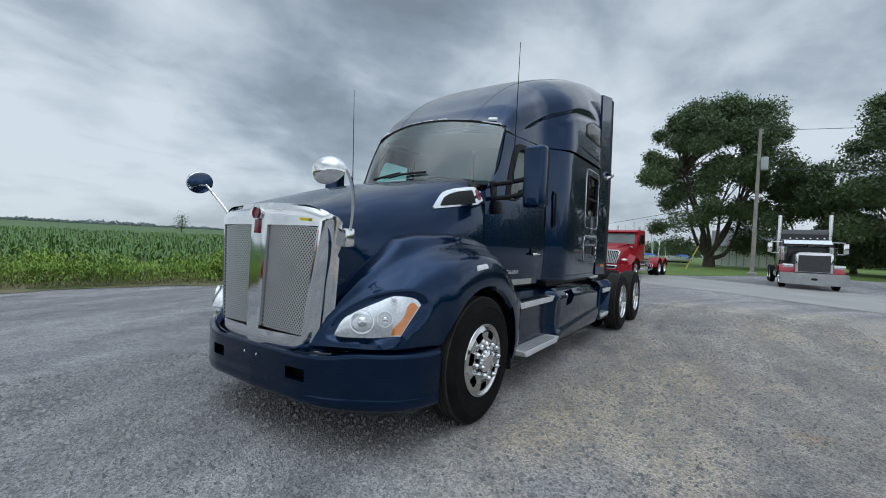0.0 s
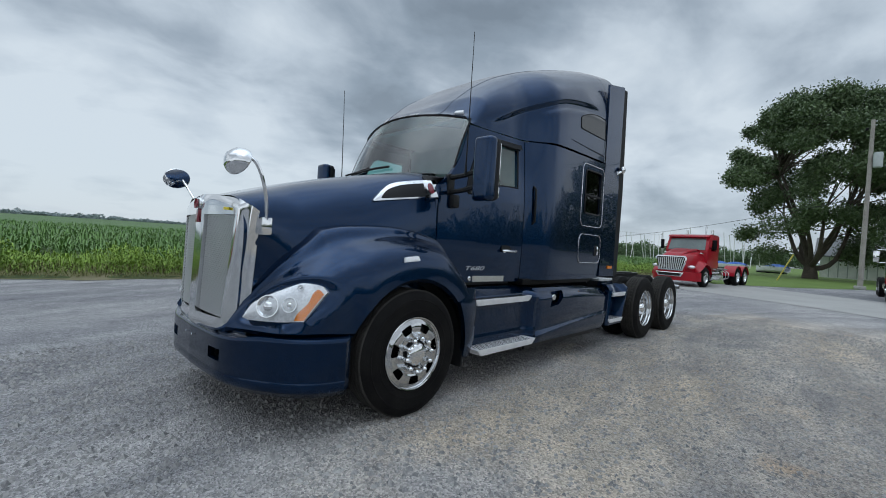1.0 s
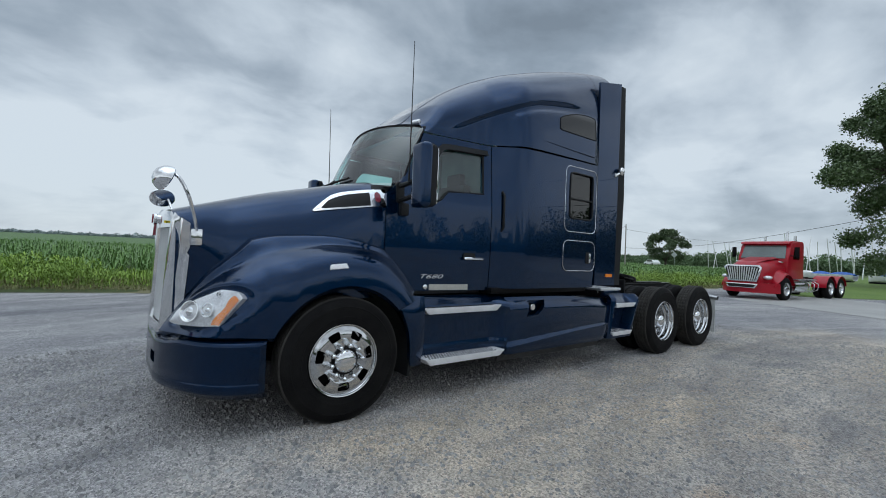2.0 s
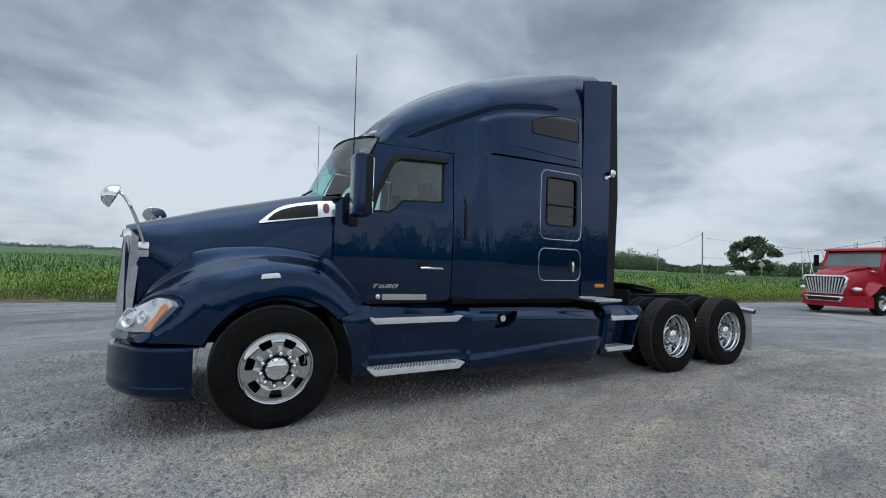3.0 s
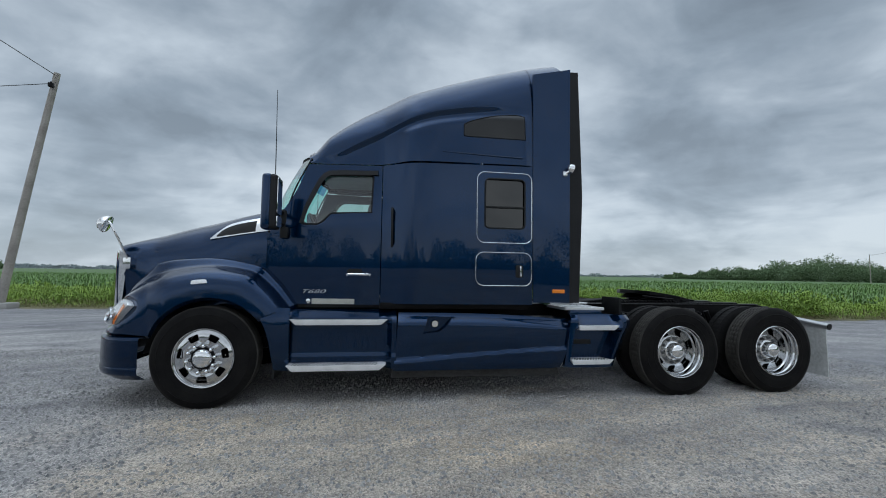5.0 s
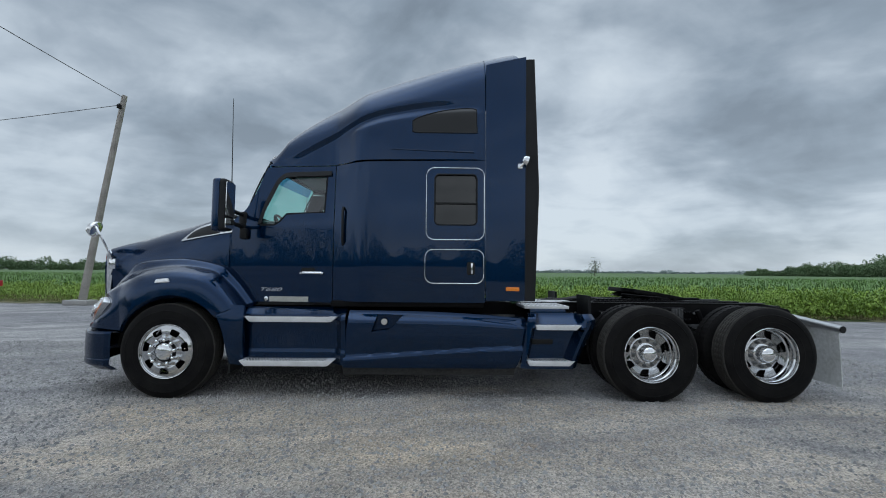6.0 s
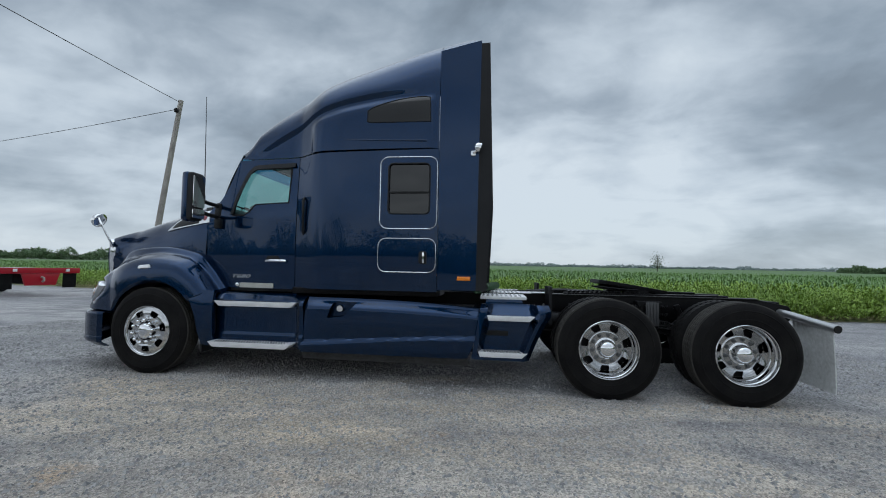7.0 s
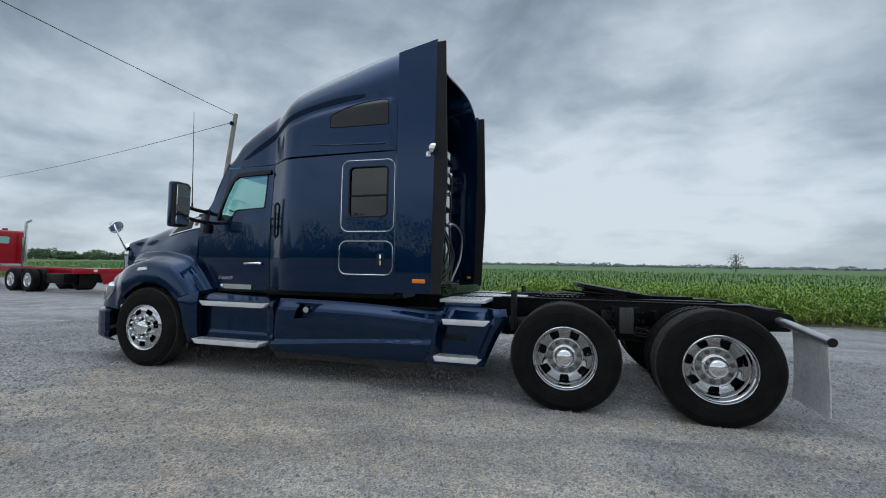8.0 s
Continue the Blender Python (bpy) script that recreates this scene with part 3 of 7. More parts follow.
for x0, d0, count in ((8.6, 1.6, 9), (11.2, 0.9, 7), (13.4, 0.8, 6), (6.8, 2.2, 4), (16.5, 1.4, 5), (-9.0, 2.5, 6), (-14.0, 3.5, 6), (-22.0, 3.0, 6), (24.0, 1.6, 5)):
    for k in range(count):
        x = x0 + rng.normal(0, 0.7)
        c = np.array([x, field_edge(x) + max(0.3, d0 + rng.normal(0, 0.5)), 0.04])
        off = rng.normal(0, 1, (420, 3)) * np.array([0.42, 0.36, 0.0])
        p = c + off
        p[:, 2] = c[2] + rng.uniform(0.05, 1.0, 420) * rng.uniform(0.55, 1.0) * np.exp(-0.9 * (off[:, 0] ** 2 + off[:, 1] ** 2))
        bush.append(p)
weeds.append(leaves(np.concatenate(bush), 4, 0.09, 0.015, 0.09, 0.08, 0.9))
blades_object("weed_strip", "tall yellow-green weeds along the field's edge", WEED, weeds, "weeds")
blades_object("dry_verge", "dry tan grass where the lot ends", DRY, [leaves(strip_points(-60, 40, -0.3, 0.9, 12000), 3, 0.15, 0.009, 0.13, 0.05, 0.8), leaves(strip_points(-60, 40, 0.5, 1.9, 9000), 3, 0.15, 0.010, 0.24, 0.05, 0.6)], "grass")

# loose stones on the lot
n_st = 105000
ang = rng.uniform(0, 2 * math.pi, n_st)
sxy = np.stack([rng.uniform(-5.5, 10, n_st), rng.uniform(-5.2, 2.6, n_st)], 1)
size = (0.0035 + 0.018 * rng.random(n_st) ** 3.2) * np.where((sxy[:, 0] < -0.4) | (sxy[:, 1] > -0.6), 1.35, 1.05)
oct_v = np.array([[1, 0, 0], [0, 1, 0], [-1, 0, 0], [0, -1, 0], [0.1, 0.1, 0.75], [0, 0, -0.5]])
oct_f = np.array([[0, 1, 4], [1, 2, 4], [2, 3, 4], [3, 0, 4]])
ca, sa = np.cos(ang)[:, None], np.sin(ang)[:, None]
ov = np.repeat(oct_v[None], n_st, 0) * (1 + rng.uniform(-0.3, 0.3, (n_st, 6, 3)))
vx = (ov[:, :, 0] * ca - ov[:, :, 1] * sa) * size[:, None] + sxy[:, :1]
vy = (ov[:, :, 0] * sa + ov[:, :, 1] * ca) * size[:, None] + sxy[:, 1:]
vz = ov[:, :, 2] * size[:, None] + 0.001
stones = Shape()
stones.v = np.stack([vx, vy, vz], 2).reshape(-1, 3).tolist()
stones.f = (oct_f[None] + (np.arange(n_st) * 6)[:, None, None]).reshape(-1, 3).tolist()
tagged(new("loose_stones", mesh_of("loose_stones", stones, STONE, clean=False, angle=10)), "loose grey crushed stones on the lot", "gravel", kind="stuff")

# ---- trees ----
BARK = material("tree_bark", (0.09, 0.075, 0.06), rough=0.9, spread=0.3, scale=3, fine=20, bump=0.02)
LEAF = material("tree_leaf", (0.045, 0.085, 0.034), rough=0.5, colour2=(0.13, 0.19, 0.08), island=0.8, scale=0.3, fine=2.0)
# distance haze is mixed into this leaf colour, hence the pale blue-grey
HAZE_LEAF = material("haze_tinted_leaf", (0.27, 0.33, 0.34), rough=0.9, colour2=(0.33, 0.39, 0.39), island=0.5, scale=0.01, fine=0.1)
LEAF_FAR = material("far_leaf", (0.055, 0.09, 0.045), rough=0.8, colour2=(0.11, 0.155, 0.075), island=0.8, scale=0.1, fine=1.0)


def leaf_quads(centres, size, r):
    n = len(centres)
    a = r.normal(0, 1, (n, 3))
    a /= np.linalg.norm(a, axis=1)[:, None]
    b = np.cross(a, r.normal(0, 1, (n, 3)))
    b /= np.linalg.norm(b, axis=1)[:, None] + 1e-9
    s = (size * r.uniform(0.5, 1.3, n))[:, None]
    v = np.stack([centres - a * s, centres + b * s * 0.6, centres + a * s, centres - b * s * 0.6], 1).reshape(-1, 3)
    f = np.arange(n)[:, None] * 4 + np.array([0, 1, 2, 3])
    return v, f


def tree(name, at, height, spread, seed, label, leaf=0.22, per=260, mat=LEAF, low=0.2, clumps=80, wide=0.62, push=(0, 0)):
    """Limbs rise from a short fork to clumps of leaves spread through a domed crown."""
    r = np.random.default_rng(seed)
    root = thing(name, at, label, "tree")
    wood = Shape()
    rt = height * 0.026
    fork = Vector((0, 0, height * low * 0.75))
    wood.tube([Vector((0, 0, -0.05)), Vector((0, 0, 0.5)), Vector((0.05 * rt, 0, fork.z * 0.6)), fork], [rt * 1.35, rt], 12)
    z0, z1 = height * low, height
    tips = []
    while len(tips) < clumps:
        f = r.uniform(0, 1) ** 0.8
        a = r.uniform(0, 2 * math.pi)
        dome = math.sin(math.pi * min(1, max(0.03, (f + 0.10) / (1.16)) ** (1.0 / (2 * wide)))) ** 0.55
        dome *= 1 + 0.26 * math.sin(2 * a + 4 * f + seed) + 0.22 * math.sin(4 * a + 11 * f + 2 * seed)
        q = r.uniform(0.25, 0.97) ** 0.6 * spread * dome
        tips.append(Vector((q * math.cos(a) + push[0] * f, q * math.sin(a) + push[1] * f, z0 + (z1 - z0) * (0.03 + 0.93 * f))))
    mains = []
    for k in range(9):
        a = 2 * math.pi * k / 9 + r.uniform(-0.3, 0.3)
        e = Vector((spread * 0.45 * math.cos(a), spread * 0.45 * math.sin(a), z0 + (z1 - z0) * r.uniform(0.2, 0.6)))
        m1 = fork.lerp(e, 0.45) + Vector((0, 0, -0.03 * height)) + Vector(r.normal(0, 0.025 * height, 3))
        wood.tube([fork - Vector((0, 0, fork.z * r.uniform(0, 0.35))), m1, e], [rt * 0.6, rt * 0.2], 8, smooth_steps=4)
        mains += [m1, e, m1.lerp(e, 0.5)]
    for p in tips:
        b = min(mains, key=lambda m: (m - p).length + max(0, m.z - p.z) * 1.5)
        wood.tube([b, b.lerp(p, 0.5) + Vector(r.normal(0, 0.02 * height, 3)), p], [rt * 0.17, rt * 0.03], 5, smooth_steps=3)
    part("trunk", wood, BARK, root, "rough brown trunk with spreading limbs", clean=False)
    t = np.array([tuple(p) for p in tips])
    size = spread * r.uniform(0.09, 0.25, len(t))
    c = np.repeat(t, per, 0)
    off = r.normal(0, 1, (len(c), 3))
    off /= np.linalg.norm(off, axis=1)[:, None]
    c = c + off * (np.repeat(size, per) * r.uniform(0.2, 1.0, len(c)) ** 0.5)[:, None] * np.array([1.15, 1.15, 0.72]) + r.normal(0, 0.04 * spread, (len(c), 3))
    v, f = leaf_quads(c, leaf, r)
    sh = Shape()
    sh.v, sh.f = v.tolist(), f.tolist()
    part("crown", sh, mat, root, "dark green leafy crown with gaps", clean=False, angle=180)
    return root


tree("shade_tree", (57, -1.05, 0.0), 20.0, 7.5, 3, "large spreading dark green tree on the lawn", per=1500, leaf=0.13, low=0.09, clumps=100, wide=0.44, push=(0, 0.2))
tree("shade_tree", (48, -16.6, 0.0), 16.5, 6.6, 5, "tall dark green tree at the lot's far side", per=1100, leaf=0.13, low=0.2, clumps=75)
tree("shade_tree", (57, -9.8, 0.0), 11.5, 5.6, 9, "rounded dark tree behind the parked truck", per=1000, leaf=0.14, low=0.1, clumps=50)
tree("shade_tree", (61, -14.5, 0.0), 10.0, 5, 11, "rounded dark tree behind the parked truck", per=900, leaf=0.14, low=0.1, clumps=45)


def woods(name, label, spots, hgt, seed, quads=260, size=0.8, mat=None, wide=0.42):
    r = np.random.default_rng(seed)
    cs = []
    for x, y, k in spots:
        h = hgt * k * r.uniform(0.7, 1.15)
        n = quads
        u = r.normal(0, 1, (n, 3))
        u /= np.linalg.norm(u, axis=1)[:, None]
        rad = r.uniform(0.55, 1.05, n)[:, None]
        c = u * rad * np.array([h * wide, h * wide, h * 0.5]) + np.array([x, y, h * 0.52])
        c[:, 2] += 0.011 * max(y - 12, 0)
        c += 0.12 * h * np.sin(u[:, [1, 2, 0]] * 5 + r.uniform(0, 6))
        cs.append(c)
    v, f = leaf_quads(np.concatenate(cs), size, r)
    v[:, 2] = np.maximum(v[:, 2], 0.1)
    sh = Shape()
    sh.v, sh.f = v.tolist(), f.tolist()
    return tagged(new(name, mesh_of(name, sh, mat or LEAF_FAR, clean=False, angle=180)), label, "woods", kind="stuff")


r0 = np.random.default_rng(21)
spots = []
for a in np.arange(-8, 172, 0.3):
    d = 900 + 150 * math.sin(a * 0.13) + r0.uniform(-60, 60)
    spots.append((d * math.cos(radians(a)), d * math.sin(radians(a)), r0.uniform(0.5, 1.2)))
woods("far_woods", "low treeline along the horizon, haze mixed into its colour", spots, 6, 22, 170, 1.3, HAZE_LEAF, wide=1.0)

# ---- the navy semi truck: x runs to its rear, y to its far side, the front axle over the origin ----
truck = thing("semi_truck", (0, 0, 0), "navy blue highway tractor with high-roof sleeper parked on gravel", "truck")


def half_width(x, z):
    w = interp(x, (0.45, 0.9, 1.5, 1.755, 1.82, 2.08, 2.15, 2.4, 3.6, 4.1), (0.905, 0.978, 1.045, 1.06, 1.085, 1.195, 1.21, 1.22, 1.22, 1.245))
    return w - max(z - 1.95, 0) * 0.10 * (1 - smooth(1.55, 2.1, x)) - 0.02 * smooth(1.5, 1.0, z)


def side_slab(x0, x1, z0, z1, s, nu, nv, thick=0.04, proud=0.0):
    """A piece of the body's side wall; x0..z1 may be numbers or curves."""
    def fn(u, v):
        z = (z0(u) if callable(z0) else z0) * (1 - v) + (z1(u) if callable(z1) else z1) * v
        a, b = (x0(z) if callable(x0) else x0), (x1(z) if callable(x1) else x1)
        x = a + (b - a) * u
        return (x, s * (half_width(x, z) + proud), z)
    return Shape().slab(fn, nu, nv, lambda p: p + Vector((0, -s * thick, 0)))


def a_pillar(z):
    return 0.51 if z < 2.0 else interp(z, (2.0, 2.12, 2.68), (0.51, 0.66, 0.925))


HOOD_TOP = ((-1.24, -1.1, -0.8, -0.4, 0.0, 0.45, 0.7), (1.68, 1.725, 1.825, 1.94, 2.03, 2.12, 2.15))
HOOD_SIDE = ((-1.24, -1.0, -0.16, 0.45, 0.7), (0.66, 0.692, 0.855, 0.92, 0.93))


def hood_point(x, a, lift=0.0):
    """a runs from 0 at the left lower edge to 1 at the right lower edge."""
    w, t, low = interp(x, *HOOD_SIDE) + lift, interp(x, *HOOD_TOP) + lift, interp(x, (-1.24, -1.0, -0.75), (0.70, 0.74, 0.98))
    th = math.pi * (1 - a)
    c, s = math.cos(th), math.sin(th)
    k = smooth(-0.75, -1.2, x)
    k2 = smooth(-0.3, 0.40, x)
    e = 2 / (4.6 + 3 * k + 3 * k2)
    y = w * math.copysign(abs(c) ** e, c)
    z = low + (t - low) * abs(s) ** (2 / (3.4 + 4 * k + 2.4 * k2))
    y *= 1 - 0.13 * smooth(-0.7, -1.15, x) * (1 - smooth(0.0, 0.85, (z - low) / (t - low)))
    return (x, y, z)


def hood_fn(u, v):
    p = hood_point(0, v)
    yy = p[1] / 0.85
    x0, x1 = -1.225 + 0.055 * yy * yy, 0.36 + 0.125 * min(yy * yy, 1)
    x = x0 + (x1 - x0) * u
    q = hood_point(x, v)
    return (x, q[1], q[2])


hood = part("hood", Shape().grid(hood_fn, 40, 48), NAVY, truck)
part("engine_bay", Shape().box((-1.05, -0.55, 0.62), (0.5, 0.55, 1.5), 0.05).box((-0.9, -0.42, 0.42), (-0.75, 0.42, 0.62), 0.02)
     .box((-0.08, -0.9, 0.40), (0.08, 0.9, 0.50), 0.02), FRAME, truck)


def yin(x):
    return interp(x, *HOOD_SIDE) - 0.05


CS = (0, 0.12, 0.2, 0.28, 0.45, 0.62, 0.77, 0.9, 1)
CX = (-1.20, -1.08, -0.96, -0.80, -0.44, -0.02, 0.34, 0.57, 0.75)
CZ = (0.82, 0.97, 1.09, 1.20, 1.365, 1.425, 1.38, 1.215, 1.005)
QV = (0, 0.18, 0.3, 0.45, 0.65, 0.82, 0.93, 1)
QQ = (0, 0.28, 0.42, 0.60, 0.84, 0.955, 0.99, 1.0)
QG = (-0.34, -0.30, -0.10, 0.0, 0.17, 0.42, 0.7, 1)


def fender_point(s, v, side, off=0.0):
    cx, cz = interp(s, CS, CX), interp(s, CS, CZ)
    if s < 0.36:
        lx, lz = interp(s, (0, 0.12, 0.2, 0.28, 0.36), (-1.245, -1.15, -1.02, -0.84, -0.56)), interp(s, (0, 0.28, 0.36), (0.745, 0.745, 0.725))
    else:
        a = radians(159 - (159 - 40) * (s - 0.36) / 0.64)
        lx, lz = 0.025 + 0.615 * math.cos(a), 0.505 + 0.615 * math.sin(a)
    out = interp(s, (0, 0.12, 0.2, 0.28, 0.36, 0.5, 1), (0.60, 0.78, 1.02, 1.135, 1.19, 1.245, 1.25)) + off
    q, g = interp(v, QV, QQ), interp(v, QV, QG)
    x, z = cx + (lx - cx) * g, cz + (lz - cz) * g
    if off:
        x -= off * 0.7 * (1 - smooth(0.2, 0.5, s))
        z += off * 0.5
    y0 = yin(x)
    p = Vector((x, y0 + (out - y0) * q, z))
    # seat of the headlight, a little sunk
    d = p - Vector((-0.975, 0.955, 0.935))
    a, b = d.dot(Vector((0.68, 0.64, 0.36))) / 0.31, d.dot(Vector((-0.05, -0.43, 0.90))) / 0.135
    p -= Vector((-0.72, 0.62, 0.30)) * 0.034 * smooth(1.22, 0.95, math.hypot(a, b)) * smooth(0.775, 0.82, p.z)
    return (p.x, side * p.y, p.z)


for s in (-1, 1):
    fender = part("fender", Shape().slab(lambda u, v: fender_point(u, v, s), 72, 44, lambda p: p + Vector((0.01, -s * 0.035, -0.03))), NAVY, truck)
    mv = min((abs(fender_point(0.63, k / 100, -1)[2] - 1.275), k / 100) for k in range(45, 95))[1]
    p0, pa, pb = (Vector(fender_point(a, c, s)) for a, c in ((0.63, mv), (0.645, mv), (0.63, mv + 0.02)))
    nrm = (pa - p0).cross(pb - p0).normalized()
    nrm = nrm if nrm.y * s > 0 else -nrm
    turn = Matrix((pa - p0).normalized().to_tuple() and [(pa - p0).normalized(), -nrm, (pa - p0).normalized().cross(-nrm)]).transposed().to_4x4()
    lamp = Shape().prism(((-0.085, -0.02), (0.075, -0.02), (0.06, 0.022), (-0.07, 0.022)), -0.022, 0.012, bevel=0.006).turned(Matrix.Translation(p0) @ turn)
    part("marker_lamp", lamp, LAMP_WHITE, fender, "clear side marker lamp with chrome rim")
    well = Shape().grid(lambda u, v: (0.03 + 0.64 * math.cos(math.pi * (0.06 + 0.92 * u)), s * (0.55 + 0.58 * v), 0.50 + 0.60 * math.sin(math.pi * (0.06 + 0.92 * u))), 24, 3)
    part("wheel_well", well, BLACK, fender, "black plastic wheel well liner")

    part("splash_flap", Shape().slab(lambda u, v: (0.655 + 0.02 * v, s * (0.48 + 0.70 * u), 0.27 + 0.62 * v), 4, 4, lambda p: p + Vector((0.02, 0, 0))), BLACK, fender, "black splash flap behind the wheel")

    # headlight: a bulging leaf-shaped patch between four edges
    def lamp_fn(u, v, off, u0=0.0, u1=1.0):
        t = u0 + (u1 - u0) * u
        low = Vector((interp(t, (0, 0.5, 1), (-1.18, -1.05, -0.904)), interp(t, (0, 0.5, 1), (0.762, 0.92, 1.093)), interp(t, (0, 0.1, 0.5, 1), (0.828, 0.816, 0.812, 0.826))))
        ts = (0, 0.13, 0.3, 0.5, 0.7, 0.85, 0.95, 1)
        top = Vector((interp(t, ts, (-1.183, -1.133, -1.071, -0.965, -0.869, -0.816, -0.784, -0.768)), interp(t, ts, (0.764, 0.781, 0.829, 0.925, 1.01, 1.074, 1.122, 1.15)), interp(t, ts, (0.838, 0.922, 0.972, 1.037, 1.082, 1.078, 1.064, 1.03))))
        p = low + (top - low) * v
        n = Vector((-0.72, 0.62, 0.30)).normalized()
        p += n * (0.03 * math.sin(math.pi * v) * math.sin(math.pi * min(t * 0.9 + 0.05, 1)) + off)
        return (p.x, s * p.y, p.z)
    head = part("headlight", Shape().slab(lambda u, v: lamp_fn(u, v, 0.008), 24, 12, lambda p: p + Vector((0.05, -s * 0.05, -0.01))), LAMP_INNER, truck, "clear headlight with bright reflector and amber end")
    part("amber_corner", Shape().grid(lambda u, v: lamp_fn(u, 0.03 + 0.86 * v, 0.016, 0.925 - 0.075 * (1 - v) - 0.02 * math.sin(9 * v), 0.992), 6, 12), AMBER, head, "amber turn signal lens")
    for t, vv, r in ((0.40, 0.50, 0.078), (0.68, 0.42, 0.052), (0.70, 0.86, 0.022)):
        c = Vector(lamp_fn(t, vv, 0.013))
        n = Vector((-0.75, s * 0.62, 0.22)).normalized()
        m = Matrix.Translation(c) @ n.to_track_quat("Y", "Z").to_matrix().to_4x4()
        part("reflector", Shape().lathe(((r, -0.01), (r * 1.0, 0.008), (r * 0.93, 0.008), (r * 0.75, -0.012), (r * 0.50, -0.020), (r * 0.42, 0.002), (r * 0.25, 0.010), (0.001, 0.012)), 24, m), CHROME, head, "round chrome reflector bowl")
    part("lens", Shape().grid(lambda u, v: lamp_fn(u, v, 0.022), 18, 10), LENS, head, "clear curved lens")

# bumper


def bumper_plan(t):
    """t from -1 (left end) to 1 (right end)."""
    a = abs(t)
    x = interp(a, (0, 0.3, 0.4, 0.52, 0.64, 0.76, 0.88, 1), (-1.288, -1.268, -1.243, -1.175, -1.085, -0.96, -0.81, -0.660))
    y = interp(a, (0, 0.3, 0.4, 0.52, 0.64, 0.76, 0.88, 1), (0.0, 0.50, 0.63, 0.81, 0.97, 1.12, 1.21, 1.25))
    return x, math.copysign(y, t)


BV = (0, 0.05, 0.10, 0.14, 0.50, 0.70, 0.74, 0.80, 0.86, 0.90, 1)
BZ = (BV, (0.695, 0.718, 0.714, 0.690, 0.510, 0.425, 0.412, 0.385, 0.352, 0.335, 0.29))
BO = (BV, (-0.08, -0.035, -0.004, 0.006, 0.006, 0.001, 0.004, 0.006, -0.002, -0.024, -0.080))


def bumper_fn(u, v):
    x, y = bumper_plan(-1 + 2 * u)
    o = interp(v, *BO)
    k = 1 + o / 1.25
    z = interp(v, *BZ)
    z += 0.03 * smooth(0.6, 0.2, abs(-1 + 2 * u)) * (v - 0.5) * 1.2 - 0.03 * smooth(0.62, 0.42, abs(-1 + 2 * u)) * (1 - v)
    return ((x + 0.1) * k - 0.1, y * k, z)


def bumper_shape(nu, nv):
    """A thick curved sheet with a tow opening left out on each side."""
    def hole(i, j):
        return 0 <= i < nu and 0.225 < abs(-1 + 2 * (i + 0.5) / nu) < 0.355 and 0.30 < (j + 0.5) / nv < 0.50
    sh = Shape()
    w, n = nv + 1, (nu + 1) * (nv + 1)
    front = [Vector(bumper_fn(i / nu, j / nv)) for i in range(nu + 1) for j in range(nv + 1)]
    f, count = [], {}
    for i in range(nu):
        for j in range(nv):
            if not hole(i, j):
                q = (i * w + j, i * w + j + 1, (i + 1) * w + j + 1, (i + 1) * w + j)
                f += [q, tuple(n + k for k in q[::-1])]
                for a, b in zip(q, q[1:] + q[:1]):
                    count[tuple(sorted((a, b)))] = count.get(tuple(sorted((a, b))), 0) + 1
    f += [(a, b, n + b, n + a) for (a, b), c in count.items() if c == 1]
    return sh.add(front + [p + Vector((0.05, -0.02 * p.y, 0)) for p in front], f)


bumper = part("bumper", bumper_shape(96, 50), NAVY_DULL, truck, "navy painted bumper with two tow openings")
part("tow_pocket", Shape().box((-1.2, -0.62, 0.46), (-1.12, 0.62, 0.64), 0.01), FRAME, bumper, "black tow pocket behind the bumper")
for y in (-0.08, 0.07):
    part("bolt", Shape().ball((-1.303, y, 0.60), (0.006, 0.009, 0.009), 10, 6), CHROME, bumper)

# chrome grille


def grille_face(y, z):
    """The front face of the grille leans back and bows."""
    return -1.282 + (z - 0.72) * 0.030 + 0.055 * (y / 0.6) ** 2


def grille_half(z):
    return interp(z, (0.66, 0.72, 0.9, 1.6, 1.68), (0.44, 0.52, 0.585, 0.685, 0.69))


